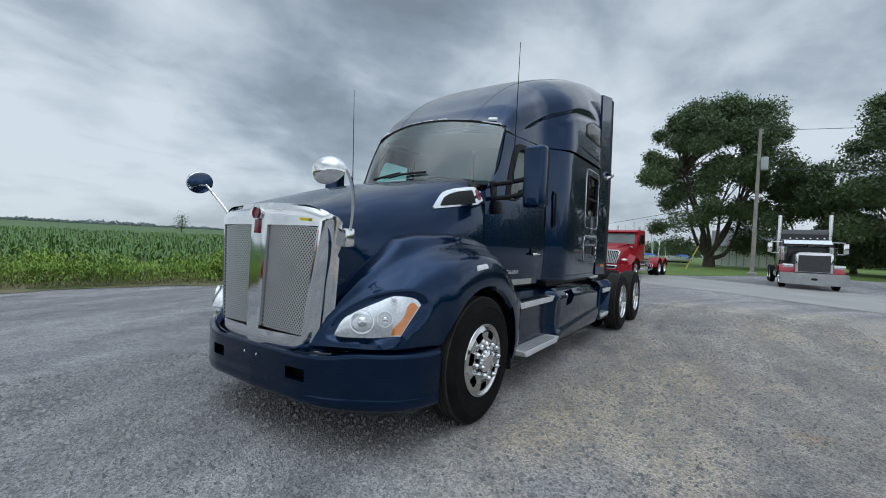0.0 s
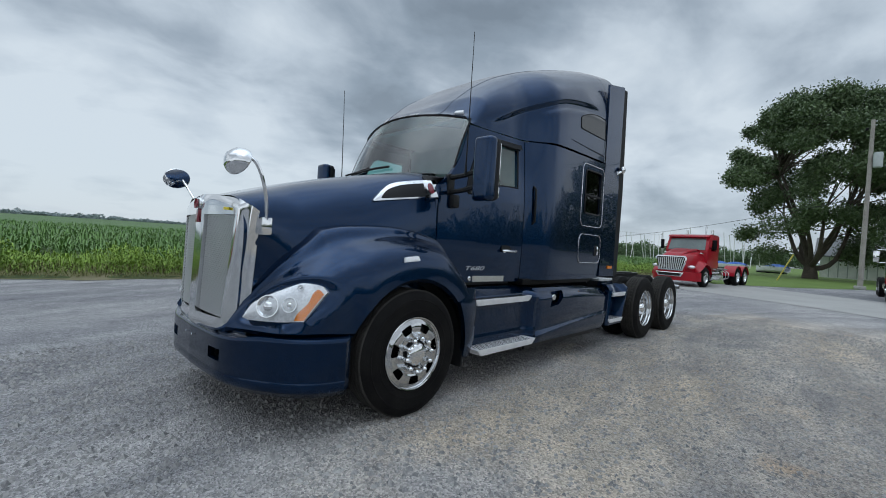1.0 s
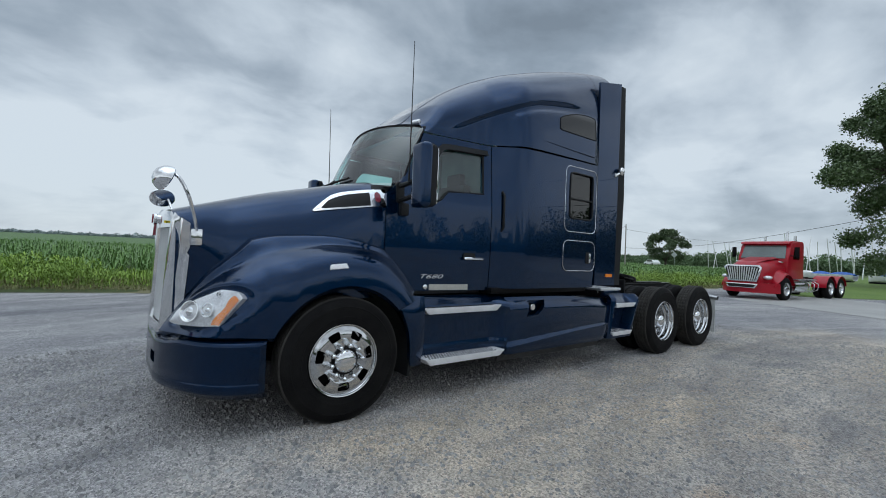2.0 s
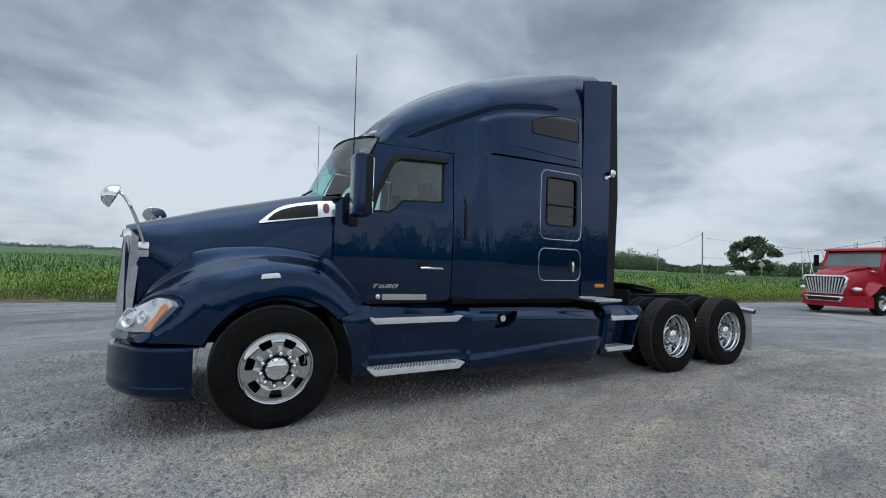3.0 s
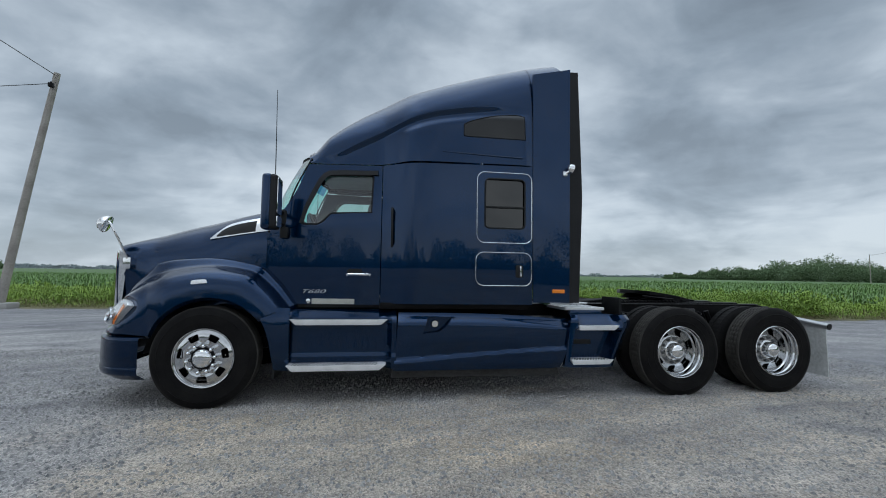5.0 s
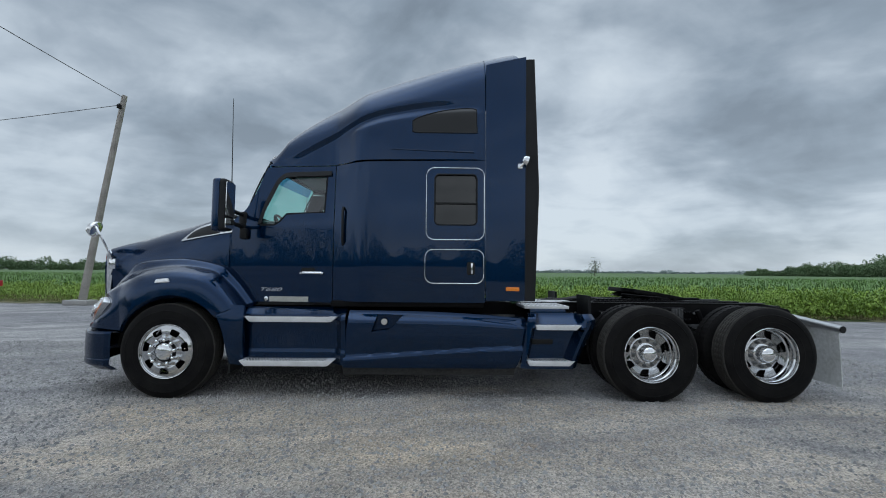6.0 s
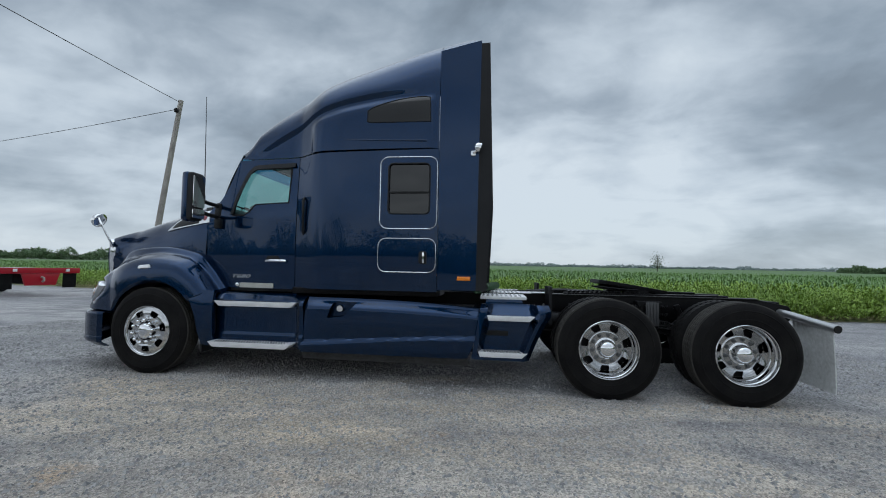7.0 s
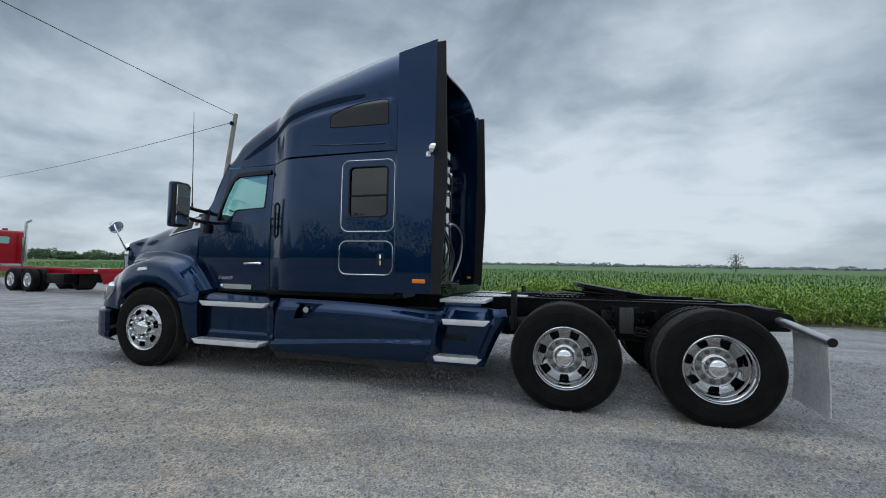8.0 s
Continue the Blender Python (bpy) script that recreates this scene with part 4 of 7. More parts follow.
def surround_shape():
    """A frame of bars round two openings: a grid of cells with the two panel cells left out, and walls down to its back."""
    ys = (lambda z: grille_half(z), lambda z: 0.50 + (z - 0.78) * 0.113, lambda z: 0.075 + (z - 0.78) * 0.033)
    cols = [lambda z: -ys[0](z), lambda z: -ys[1](z), lambda z: -ys[2](z), lambda z: ys[2](z), lambda z: ys[1](z), lambda z: ys[0](z)]
    rows = (0.67, 0.785, 1.54, 1.66)

    hz = [0.70 + 0.10 * k for k in range(9)]
    hy = [max(abs(hood_point(-1.19, k / 800)[1]) for k in range(2, 401) if hood_point(-1.19, k / 800)[2] >= z - 0.005) for z in hz]

    def hood_half(z):
        return interp(z, hz, hy)

    def at(c, fu, r, fv, back=False):
        z = rows[r] + (rows[r + 1] - rows[r]) * fv
        y = cols[c](z) + (cols[c + 1](z) - cols[c](z)) * fu
        up = (z - rows[0]) / (rows[3] - rows[0])
        e = abs(y) / grille_half(z)
        rise = (0.045 * (1 - (abs(y) / 0.66) ** 2) - 0.05 * e ** 7) * smooth(0.86, 1.0, up)
        x = grille_face(y, z) - 0.014 * smooth(0.14, 0.05, abs(y)) + max(0.055 * smooth(0.86, 1.0, e) ** 2, 0.03 * smooth(0.94, 1.0, up) ** 2) + 0.02 * smooth(0.05, 0.0, up)
        yb = y
        if back and e > 0.95:
            yb = math.copysign(abs(y) + (max(hood_half(min(z, 1.5)) + 0.008, abs(y)) - abs(y)) * (1 - smooth(0.86, 1.0, up)), y)
        return (x + (0.05 + 0.03 * abs(y) - 0.02 * smooth(0.7, 0.95, up) if back else 0), yb, z + rise - (0.03 * smooth(0.9, 1, up) if back else 0))
    sh = Shape()
    for c in range(5):
        for r in range(3):
            if r == 1 and c in (1, 3):
                sh.grid(lambda u, v: Vector(at(c, 0, r, u)) + Vector((0.05 * v, 0, 0)), 12, 1)
                sh.grid(lambda u, v: Vector(at(c, 1, r, u)) + Vector((0.05 * v, 0, 0)), 12, 1)
                sh.grid(lambda u, v: Vector(at(c, u, r, 0)) + Vector((0.05 * v, 0, 0)), 8, 1)
                sh.grid(lambda u, v: Vector(at(c, u, r, 1)) + Vector((0.05 * v, 0, 0)), 8, 1)
                continue
            sh.grid(lambda u, v: at(c, u, r, v), 8, 12 if r == 1 else 5)
    for c, f in ((0, 0), (4, 1)):
        for r in range(3):
            sh.grid(lambda u, v: Vector(at(c, f, r, u)).lerp(Vector(at(c, f, r, u, True)), v), 12 if r == 1 else 5, 3)
    for r, f in ((0, 0), (2, 1)):
        for c in range(5):
            sh.grid(lambda u, v: Vector(at(c, u, r, f)).lerp(Vector(at(c, u, r, f, True)), v), 8, 3)
    return sh


surround = part("grille_surround", surround_shape(), CHROME, truck, "chrome grille surround with centre bar")
PANEL = {-1: ((-0.585, 1.53), (-0.10, 1.553), (-0.075, 0.795), (-0.50, 0.78)), 1: ((0.10, 1.553), (0.585, 1.53), (0.50, 0.78), (0.075, 0.795))}
for s in (-1, 1):
    q = PANEL[s]
    mesh = Shape()

    def on_panel(u, v, lift=0.0):
        top = [q[0][i] + (q[1][i] - q[0][i]) * u for i in (0, 1)]
        low = [q[3][i] + (q[2][i] - q[3][i]) * u for i in (0, 1)]
        y, z = low[0] + (top[0] - low[0]) * v, low[1] + (top[1] - low[1]) * v
        return Vector((grille_face(y, z) + 0.016 - lift, y, z))
    cols, rows = 18, 50
    for j in range(rows):
        for i in range(cols):
            sh = 0.5 * (j % 2)
            u, v = (i + sh + 0.0) / cols, (j + 0.5) / rows
            if u > 1:
                continue
            c = on_panel(min(u, 1), v)
            a, b = on_panel(min(u + 0.5 / cols, 1), v), on_panel(max(u - 0.5 / cols, 0), v)
            t, d = on_panel(u, min(v + 1.0 / rows, 1), 0.0), on_panel(u, max(v - 1.0 / rows, 0), 0.0)
            # one diamond opening: four thin slats round it
            for p0, p1 in ((b, t), (t, a)):
                n = (p1 - p0)
                up = Vector((0, -n.z, n.y)).normalized() * 0.0030
                bk = Vector((0.004, 0, 0))
                mesh.add((p0 + up, p1 + up, p1 - up, p0 - up, p0 + up + bk, p1 + up + bk, p1 - up + bk, p0 - up + bk),
                         ((0, 1, 2, 3), (0, 4, 5, 1), (3, 2, 6, 7)))
    part("grille_mesh", mesh, MESH_BRIGHT, surround, "bright diamond wire mesh grille panel", clean=False)
    part("radiator_screen", Shape().slab(lambda u, v: on_panel(u, v) + Vector((0.045, 0, 0)), 10, 12, lambda p: p + Vector((0.005, 0, 0))), BLACK, surround, "dark radiator screen behind the mesh")
# badge on the grille: plain shield in red and chrome
badge_pos = Matrix.Translation((grille_face(0, 1.60) - 0.016, 0, 1.625)) @ pose(0, 0, 0, 0, 3.5, 0) @ Matrix.Scale(0.92, 4)
part("badge", Shape().lathe(((0.001, -0.008), (0.046, -0.008), (0.055, 0.0), (0.055, 0.016), (0.001, 0.016)), 24, badge_pos @ pose(0, 0, 0, 0, 0, 90)), CHROME, surround, "round chrome badge rim")
face = Shape().prism(((-0.026, -0.05), (0.026, -0.05), (0.024, -0.16), (-0.024, -0.16)), -0.012, 0.006, "x", 0.004).turned(badge_pos)
face.lathe(((0.001, 0.0), (0.040, 0.0), (0.044, 0.012)), 24, badge_pos @ pose(-0.020, 0, 0, 0, 0, 90))
part("badge_face", face, RED_EMBLEM, surround, "plain red enamel shield")
part("sticker", Shape().prism(((-0.52, 1.572), (-0.43, 1.576), (-0.43, 1.596), (-0.52, 1.592)), grille_face(0.47, 1.56) - 0.012, grille_face(0.47, 1.56) - 0.004, "x"), GOLD, surround, "small yellow sticker")

# cab and doors
WINDOW = ((0.865, 1.94), (1.03, 1.94), (1.10, 1.98), (1.18, 2.07), (1.635, 2.09), (1.65, 2.52), (1.59, 2.53), (1.15, 2.525), (1.05, 2.47), (0.955, 2.28), (0.885, 2.08))
for s in (-1, 1):
    door = part("door", side_slab(a_pillar, 1.748, 1.04, 2.645, s, 26, 34), NAVY, truck, "navy cab door with tinted window" if s < 0 else "navy far cab door with tinted window")
    carve(door, Shape().prism(WINDOW, s * 0.6, s * 1.3))
    inner = [(1.22 + (x - 1.22) * 1.0, z) for x, z in WINDOW]
    pane = Shape()
    v = [(x, s * (half_width(x, z) - 0.02), z) for x, z in inner]
    n = len(v)
    pane.add(v, [tuple(range(n))])
    ob = part("window", pane, TINT, door, "tinted side window")
    ob.visible_shadow = False
    part("window_seal", Shape().tube([Vector((x, s * (half_width(x, z) - 0.004), z)) for x, z in list(WINDOW) + [WINDOW[0]]], 0.012, 6), TRIM, door, "black window seal")
    vt = (0, 0.15, 0.4, 0.6, 0.7, 1)

    def visor_fn(u, v):
        xo, zo = interp(u, vt, (0.83, 0.87, 0.965, 1.065, 1.155, 1.70)), interp(u, vt, (1.95, 2.10, 2.34, 2.52, 2.573, 2.588))
        xi, zi = interp(u, vt, (0.885, 0.92, 1.01, 1.095, 1.17, 1.70)), interp(u, vt, (1.96, 2.09, 2.29, 2.46, 2.515, 2.53))
        x, z = xo + (xi - xo) * v, zo + (zi - zo) * v
        return (x, s * (half_width(x, z) + 0.006 + 0.02 * v), z)
    part("rain_visor", Shape().slab(visor_fn, 26, 4, lambda p: p + Vector((0, -s * 0.008, 0))), TRIM, door, "smoked rain visor over the window")
    hx = 1.51
    hy = half_width(hx, 1.39)
    cup = Shape().prism(rounded(hx - 0.13, 1.365, hx + 0.13, 1.44, 0.034), s * (hy - 0.001), s * (hy + 0.003))
    handle = part("door_handle", Shape().tube([(hx - 0.125, s * (hy + 0.02), 1.375), (hx - 0.10, s * (hy + 0.034), 1.378), (hx + 0.10, s * (hy + 0.034), 1.378), (hx + 0.125, s * (hy + 0.02), 1.375)], 0.017, 8), CHROME, door, "chrome pull handle")
    part("handle_cup", cup, BLACK, handle, "dark recess behind the handle")
    part("door_plate", Shape().slab(lambda u, v: (1.0 + 0.47 * u, s * (half_width(1.0 + 0.47 * u, 1.07) + 0.006), 1.045 + 0.06 * v), 4, 2, lambda p: p + Vector((0, -s * 0.02, 0))), SILVER_PLATE, door, "pale metal plate along the door's foot")
    part("plate_lock", Shape().ball((0.96, s * (half_width(0.96, 1.07) + 0.004), 1.075), (0.028, 0.008, 0.028), 12, 8), CHROME, door, "round chrome lock")
    part("cowl_panel", Shape().slab(lambda u, v: (0.475 + 0.03 * u, s * (half_width(0.48, 1.5) - 0.002), 1.0 + 0.84 * v), 2, 10, lambda p: p + Vector((0, -s * 0.05, 0))), NAVY, truck)

badge_curve = bpy.data.curves.new("model_badge", "FONT")
badge_curve.body, badge_curve.size, badge_curve.extrude, badge_curve.shear = "T680", 0.10, 0.003, 0.35
txt = bpy.data.objects.new("tool", badge_curve)
scene.collection.objects.link(txt)
bpy.context.view_layer.update()
badge_mesh = bpy.data.meshes.new_from_object(txt.evaluated_get(bpy.context.evaluated_depsgraph_get()))
bpy.data.objects.remove(txt)
badge_mesh.materials.clear()
badge_mesh.materials.append(CHROME)
model_badge = new("model_badge", badge_mesh)
model_badge.parent = truck
model_badge.matrix_basis = Matrix.Translation((0.87, -(half_width(0.87, 1.18) + 0.004), 1.165)) @ pose(0, 0, 0, 90, 0, -7.2) @ Matrix.Diagonal((1.3, 0.6, 1, 1))
tagged(model_badge, "chrome letters reading T680")

# windscreen


def screen_fn(u, v):
    y = (-1 + 2 * u)
    w = 0.91 + (0.89 - 0.91) * v
    xb, zb = 0.37 + 0.31 * y * y, 2.10 + 0.02 * (1 - y * y)
    xt, zt = 0.71 + 0.225 * y * y, 2.715 + 0.09 * (1 - y * y)
    return (xb + (xt - xb) * v - 0.02 * math.sin(math.pi * v), y * w, zb + (zt - zb) * v)


ws = part("windscreen", Shape().grid(screen_fn, 30, 12), WINDSHIELD, truck, "curved one-piece windscreen")
ws.visible_shadow = False
band = part("shade_band", Shape().grid(lambda u, v: Vector(screen_fn(0.03 + 0.94 * u, 0.80 + 0.185 * v)) + Vector((0.006, 0, 0)), 24, 3), BLUE_BAND, ws, "blue tinted band along the screen's head")
band.visible_shadow = False
edge = [screen_fn(0, j / 8) for j in range(9)] + [screen_fn(i / 24, 1) for i in range(1, 25)] + [screen_fn(1, 1 - j / 8) for j in range(1, 9)]
part("screen_seal", Shape().tube(edge, 0.009, 6), TRIM, ws, "black windscreen seal")
for y0, y1 in ((-0.05, -0.62), (0.12, -0.30)):
    p = [Vector(screen_fn((t / 0.9 + 1) / 2, 0.05 + 0.05 * i / 4)) + Vector((-0.03, 0, 0.0)) for i, t in enumerate(np.linspace(y0 + 0.35, y1 + 0.35, 5))]
    part("wiper", Shape().tube(p, 0.012, 6).tube([p[2], p[2] + Vector((-0.10, 0.1, -0.05))], 0.01, 6), BLACK, ws)
part("cowl", Shape().grid(lambda u, v: (0.22 + 0.17 * v + 0.30 * (2 * u - 1) ** 2, 0.90 * (2 * u - 1), 2.045 + 0.03 * v + 0.02 * (1 - (2 * u - 1) ** 2)), 20, 2), BLACK, truck)
# inside of the cab
cabin = part("cab_floor", Shape().box((0.35, -0.9, 1.0), (3.5, 0.9, 1.06)), INSIDE, truck)
part("firewall", Shape().box((0.34, -0.86, 1.0), (0.42, 0.86, 1.95), 0.01), INSIDE, truck)
part("dashboard", Shape().prism(((0.40, 1.55), (0.40, 2.06), (0.62, 2.075), (0.86, 1.98), (0.88, 1.80), (0.80, 1.5)), -0.84, 0.84, bevel=0.02), INSIDE, truck, "dark grey dashboard")
part("dash_slab", Shape().box((0.55, -0.12, 2.078), (0.72, 0.22, 2.10), 0.004), PAPER, truck, "thin white slab on the dashboard")
for s in (-1, 1):
    seat = part("seat", Shape().box((1.05, s * 0.50 - 0.26, 1.42), (1.55, s * 0.50 + 0.26, 1.58), 0.05), SEATCLOTH, truck, "dark cloth cab seat")
    part("seat_back", Shape().prism(((1.45, 1.5), (1.60, 1.5), (1.72, 2.22), (1.60, 2.24)), s * 0.5 - 0.25, s * 0.5 + 0.25, bevel=0.04), SEATCLOTH, seat)
    part("head_rest", Shape().box((1.62, s * 0.5 - 0.13, 2.22), (1.72, s * 0.5 + 0.13, 2.38), 0.04), SEATCLOTH, seat)
    part("seat_base", Shape().box((1.12, s * 0.50 - 0.18, 1.06), (1.48, s * 0.50 + 0.18, 1.43), 0.02), INSIDE, seat)
    part("cab_curtain", Shape().box((1.80, min(s * 0.02, s * 1.02), 1.1), (1.84, max(s * 0.02, s * 1.02), 2.75), 0.01), GREYTRIM, truck, "grey sleeper curtain")
sm = Matrix.Translation((0.98, -0.5, 1.93)) @ pose(0, 0, 0, 0, 62, 0)
wheel_ring = Shape().tube([sm @ Vector((0.215 * math.cos(a), 0.215 * math.sin(a), 0)) for a in np.linspace(0, 2 * math.pi, 29)], 0.016, 8, False)
for a in (90, 210, 330):
    wheel_ring.tube([sm @ Vector((0.2 * math.cos(radians(a)), 0.2 * math.sin(radians(a)), 0)), sm @ Vector((0, 0, -0.03))], 0.014, 6)
wheel_ring.tube([sm @ Vector((0, 0, 0.0)), sm @ Vector((0, 0, -0.30))], 0.045, 10)
part("steering_wheel", wheel_ring, BLACK, truck, "black three-spoke steering wheel")
part("headliner", Shape().box((0.95, -0.8, 2.72), (1.9, 0.8, 2.76)), GREYTRIM, truck)

# sleeper box
SLEEP_WIN = (2.925, 1.935, 3.40, 2.51)
for s in (-1, 1):
    wall = part("sleeper_side", side_slab(1.758, 3.495, 1.06, lambda u: 2.645 + 0.03 * u, s, 40, 20, 0.05), NAVY, truck, "navy sleeper side panel")
    carve(wall, Shape().prism(rounded(*SLEEP_WIN, 0.05), s * 0.9, s * 1.4))
    y = half_width(3.0, 2.0)
    part("bunk_window", Shape().prism(rounded(*SLEEP_WIN, 0.05), s * (y - 0.02), s * (y - 0.016)), DARKGLASS, wall, "dark sleeper window in two panes")
    part("window_bar", Shape().box((2.925, min(s * (y - 0.03), s * (y + 0.006)), 2.17), (3.40, max(s * (y - 0.03), s * (y + 0.006)), 2.19), 0.003), BLACK, wall)
    part("bunk_window_frame", Shape().tube([(px, s * (y + 0.003), pz) for px, pz in rounded(*SLEEP_WIN, 0.05)] + [(SLEEP_WIN[2] - 0.05, s * (y + 0.003), SLEEP_WIN[1])], 0.010, 6), BLACK, wall, "black window frame")
    for x0, z0, x1, z1 in ((2.83, 1.765, 3.485, 2.585), (2.82, 1.275, 3.48, 1.655)):
        ring = rounded(x0, z0, x1, z1, 0.09, 6)
        part("panel_seal", Shape().tube([(px, s * (y + 0.002), pz) for px, pz in ring + ring[:1]], 0.0048, 6), ALU, wall, "thin bright seal round a side panel")
    part("luggage_handle", Shape().prism(rounded(3.29, 1.37, 3.38, 1.515, 0.025), s * (y - 0.004), s * (y + 0.006), bevel=0.003), BLACK, wall)
    part("luggage_latch", Shape().tube([(3.345, s * (y + 0.02), 1.385), (3.345, s * (y + 0.026), 1.45), (3.345, s * (y + 0.02), 1.50)], 0.014, 8), CHROME, wall, "chrome paddle latch")
    part("sleeper_grip", Shape().tube([(1.872, s * (half_width(1.87, 2) - 0.005), 1.70), (1.872, s * (half_width(1.87, 2) + 0.028), 1.74), (1.868, s * (half_width(1.87, 2) + 0.028), 2.10), (1.868, s * (half_width(1.87, 2) - 0.005), 2.14)], 0.014, 8), BLACK, wall, "black grab handle")
    for i in range(26):
        x = 1.85 + i * 0.066
        part("rivet", Shape().ball((x, s * (half_width(x, 1.1) + 0.001), 1.115), 0.006, 6, 4), NAVY, wall)
    # side extender with its rubber edge
    ext = part("side_extender", Shape().slab(lambda u, v: (3.503 + (0.43 + 0.03 * v) * u, s * (1.222 + 0.025 * u), 1.085 + (3.80 - 1.085 + 0.09 * u) * v), 4, 16, lambda p: p + Vector((0, -s * 0.03, 0))), NAVY, truck, "navy side extender fairing")
    part("rubber_edge", Shape().slab(lambda u, v: (3.928 + 0.02 * v + (0.165 - 0.10 * abs(v - 0.45)) * u, s * (1.245 + 0.008 * u), 1.085 + (3.858 - 1.085) * v), 3, 24, lambda p: p + Vector((0, -s * 0.022, 0))), TRIM, ext, "matt black rubber trailing edge")
    part("side_marker", Shape().box((3.725, min(s * 1.21, s * 1.252), 1.195), (3.875, max(s * 1.21, s * 1.252), 1.24), 0.008), AMBER, ext, "amber marker lamp")
    lamp = Shape().box((3.86, min(s * 1.23, s * 1.262), 2.575), (3.915, max(s * 1.23, s * 1.262), 2.635), 0.008).tube([(3.89, s * 1.25, 2.605), (3.925, s * 1.285, 2.63)], 0.016, 8)
    lamp.lathe(((0.001, -0.055), (0.03, -0.05), (0.05, -0.03), (0.062, 0.012), (0.065, 0.03), (0.058, 0.034), (0.001, 0.024)), 24, Matrix.Translation((3.945, s * 1.295, 2.665)) @ Vector((0.86, -s * 0.2, -0.3)).to_track_quat("Y", "Z").to_matrix().to_4x4() @ Matrix.Diagonal((0.56, 0.75, 0.9, 1)))
    part("load_lamp", lamp, CHROME, ext, "small chrome work lamp")
part("sleeper_back", Shape().box((3.45, -1.20, 1.06), (3.495, 1.20, 3.3), 0.01), NAVY, truck, "navy back wall of the sleeper")
part("sleeper_floor", Shape().box((1.75, -1.1, 1.0), (3.49, 1.1, 1.07), 0.01), FRAME, truck)

# roof cap
ROOF = ((0.0, 0.06, 0.14, 0.25, 0.40, 0.6, 0.8, 1.0), (0.0, 0.14, 0.33, 0.52, 0.70, 0.86, 0.95, 1.0))
RIDGE = ((1.2, 1.85, 2.4, 3.1, 3.56), (2.74, 3.06, 3.25, 3.35, 3.37))


def roof_top(x):
    return interp(x, (0.68, 0.82, 1.0, 1.33, 1.73, 2.35, 3.1, 3.67, 4.1), (2.80, 2.86, 2.99, 3.265, 3.515, 3.765, 4.012, 4.165, 4.245))


def roof_fn(u, v, x_end=3.495, x_from=None, lift=0.0):
    """u runs back from the windscreen's head, v across from the left edge to the right."""
    th = math.pi * (1 - v)
    c, s = math.cos(th), math.sin(th)
    k = abs(c) ** (2 / 3.6)
    k = math.copysign(k, c)
    x0 = (0.70 + 0.225 * min(abs(k), 1) ** 2) if x_from is None else x_from
    x = x0 + (x_end - x0) * u
    zb = 2.652 + 0.028 * smooth(0.8, 3.5, x)
    top = roof_top(x)
    z = zb + (top - zb) * abs(s) ** (2 / (4.3 + 1.6 * smooth(1.6, 3.5, x)))
    if x_from is None:
        head = 2.725 + 0.09 * (1 - k * k) - 0.06 * smooth(0.93, 1.0, abs(k))
        z = head + (z - head) * smooth(-0.02, 0.10, u)
    w = half_width(x, min(z, 2.7)) if z < 2.7 else half_width(x, 2.7) - 0.02 * (z - 2.7)
    ridge = interp(x, *RIDGE)
    w += 0.04 * smooth(ridge - 0.035, ridge + 0.03, z) * (1 - smooth(ridge + 0.05, ridge + 0.5, z)) * smooth(1.0, 1.7, x) * (1 - smooth(2.7, 3.45, x))
    low_line = ridge - 0.10
    w += 0.026 * smooth(low_line + 0.035, low_line - 0.03, z) * smooth(1.92, 2.03, x) * (1 - smooth(3.40, 3.49, x))
    return (x, (w + lift) * k, z + lift)


def roof_side(x, z):
    """Half width of the roof cap at a height on its side."""
    zb, top = 2.652 + 0.028 * smooth(0.8, 3.5, x), roof_top(x)
    sn = ((z - zb) / (top - zb)) ** ((4.3 + 1.6 * smooth(1.6, 3.5, x)) / 2)
    return roof_fn((x - 0.925) / (3.495 - 0.925), 1 - math.acos(math.sqrt(max(0.0, 1 - sn * sn))) / math.pi, x_from=0.925)[1]


roof = part("roof_cap", Shape().grid(lambda u, v: roof_fn(u ** 1.3, v), 96, 190), NAVY, truck, "navy aerodynamic roof cap")
part("roof_tail", Shape().slab(lambda u, v: roof_fn(u, v, 3.70 + 0.26 * abs(math.cos(math.pi * v)), 3.502), 5, 90, lambda p: p + Vector((0, -0.03 * p.y, -0.03))), NAVY, truck, "navy rear end of the roof cap")
for s in (-1, 1):
    def pane_fn(u, v):
        z_top = interp(u, (0, 0.07, 0.92, 1), (3.11, 3.155, 3.285, 3.265))
        z = 2.985 + 0.012 * (1 - smooth(0, 0.06, u)) + (z_top - 2.985) * v
        x = 2.665 + (0.725 + 0.01 * (1 - v)) * u
        return (x, s * (roof_side(x, z) + 0.003), z)
    part("upper_window", Shape().slab(pane_fn, 24, 10, lambda p: p + Vector((0, -s * 0.012, 0))), GLOSS_BLACK, roof, "dark upper sleeper window")
    rim_line = [pane_fn(k / 20, 0) for k in range(21)] + [pane_fn(1, k / 8) for k in range(1, 9)] + [pane_fn(1 - k / 20, 1) for k in range(1, 21)] + [pane_fn(0, 1 - k / 8) for k in range(1, 9)]
    part("upper_window_seal", Shape().tube(rim_line, 0.006, 6), TRIM, roof, "thin black seal round the upper window")
    groove = [(x, s * (roof_side(x, z) + 0.001), z) for x, z in ((2.42, 2.790), (2.6, 2.783), (2.9, 2.772), (3.2, 2.764), (3.36, 2.760))]
    # nothing is pressed in: a darker bead carries the groove's shade
    part("groove_shade_line", Shape().tube(groove, [0.004, 0.011], 6, smooth_steps=4), NAVY_DULL, roof, "thin darker navy bead drawn as the shade in a long groove")
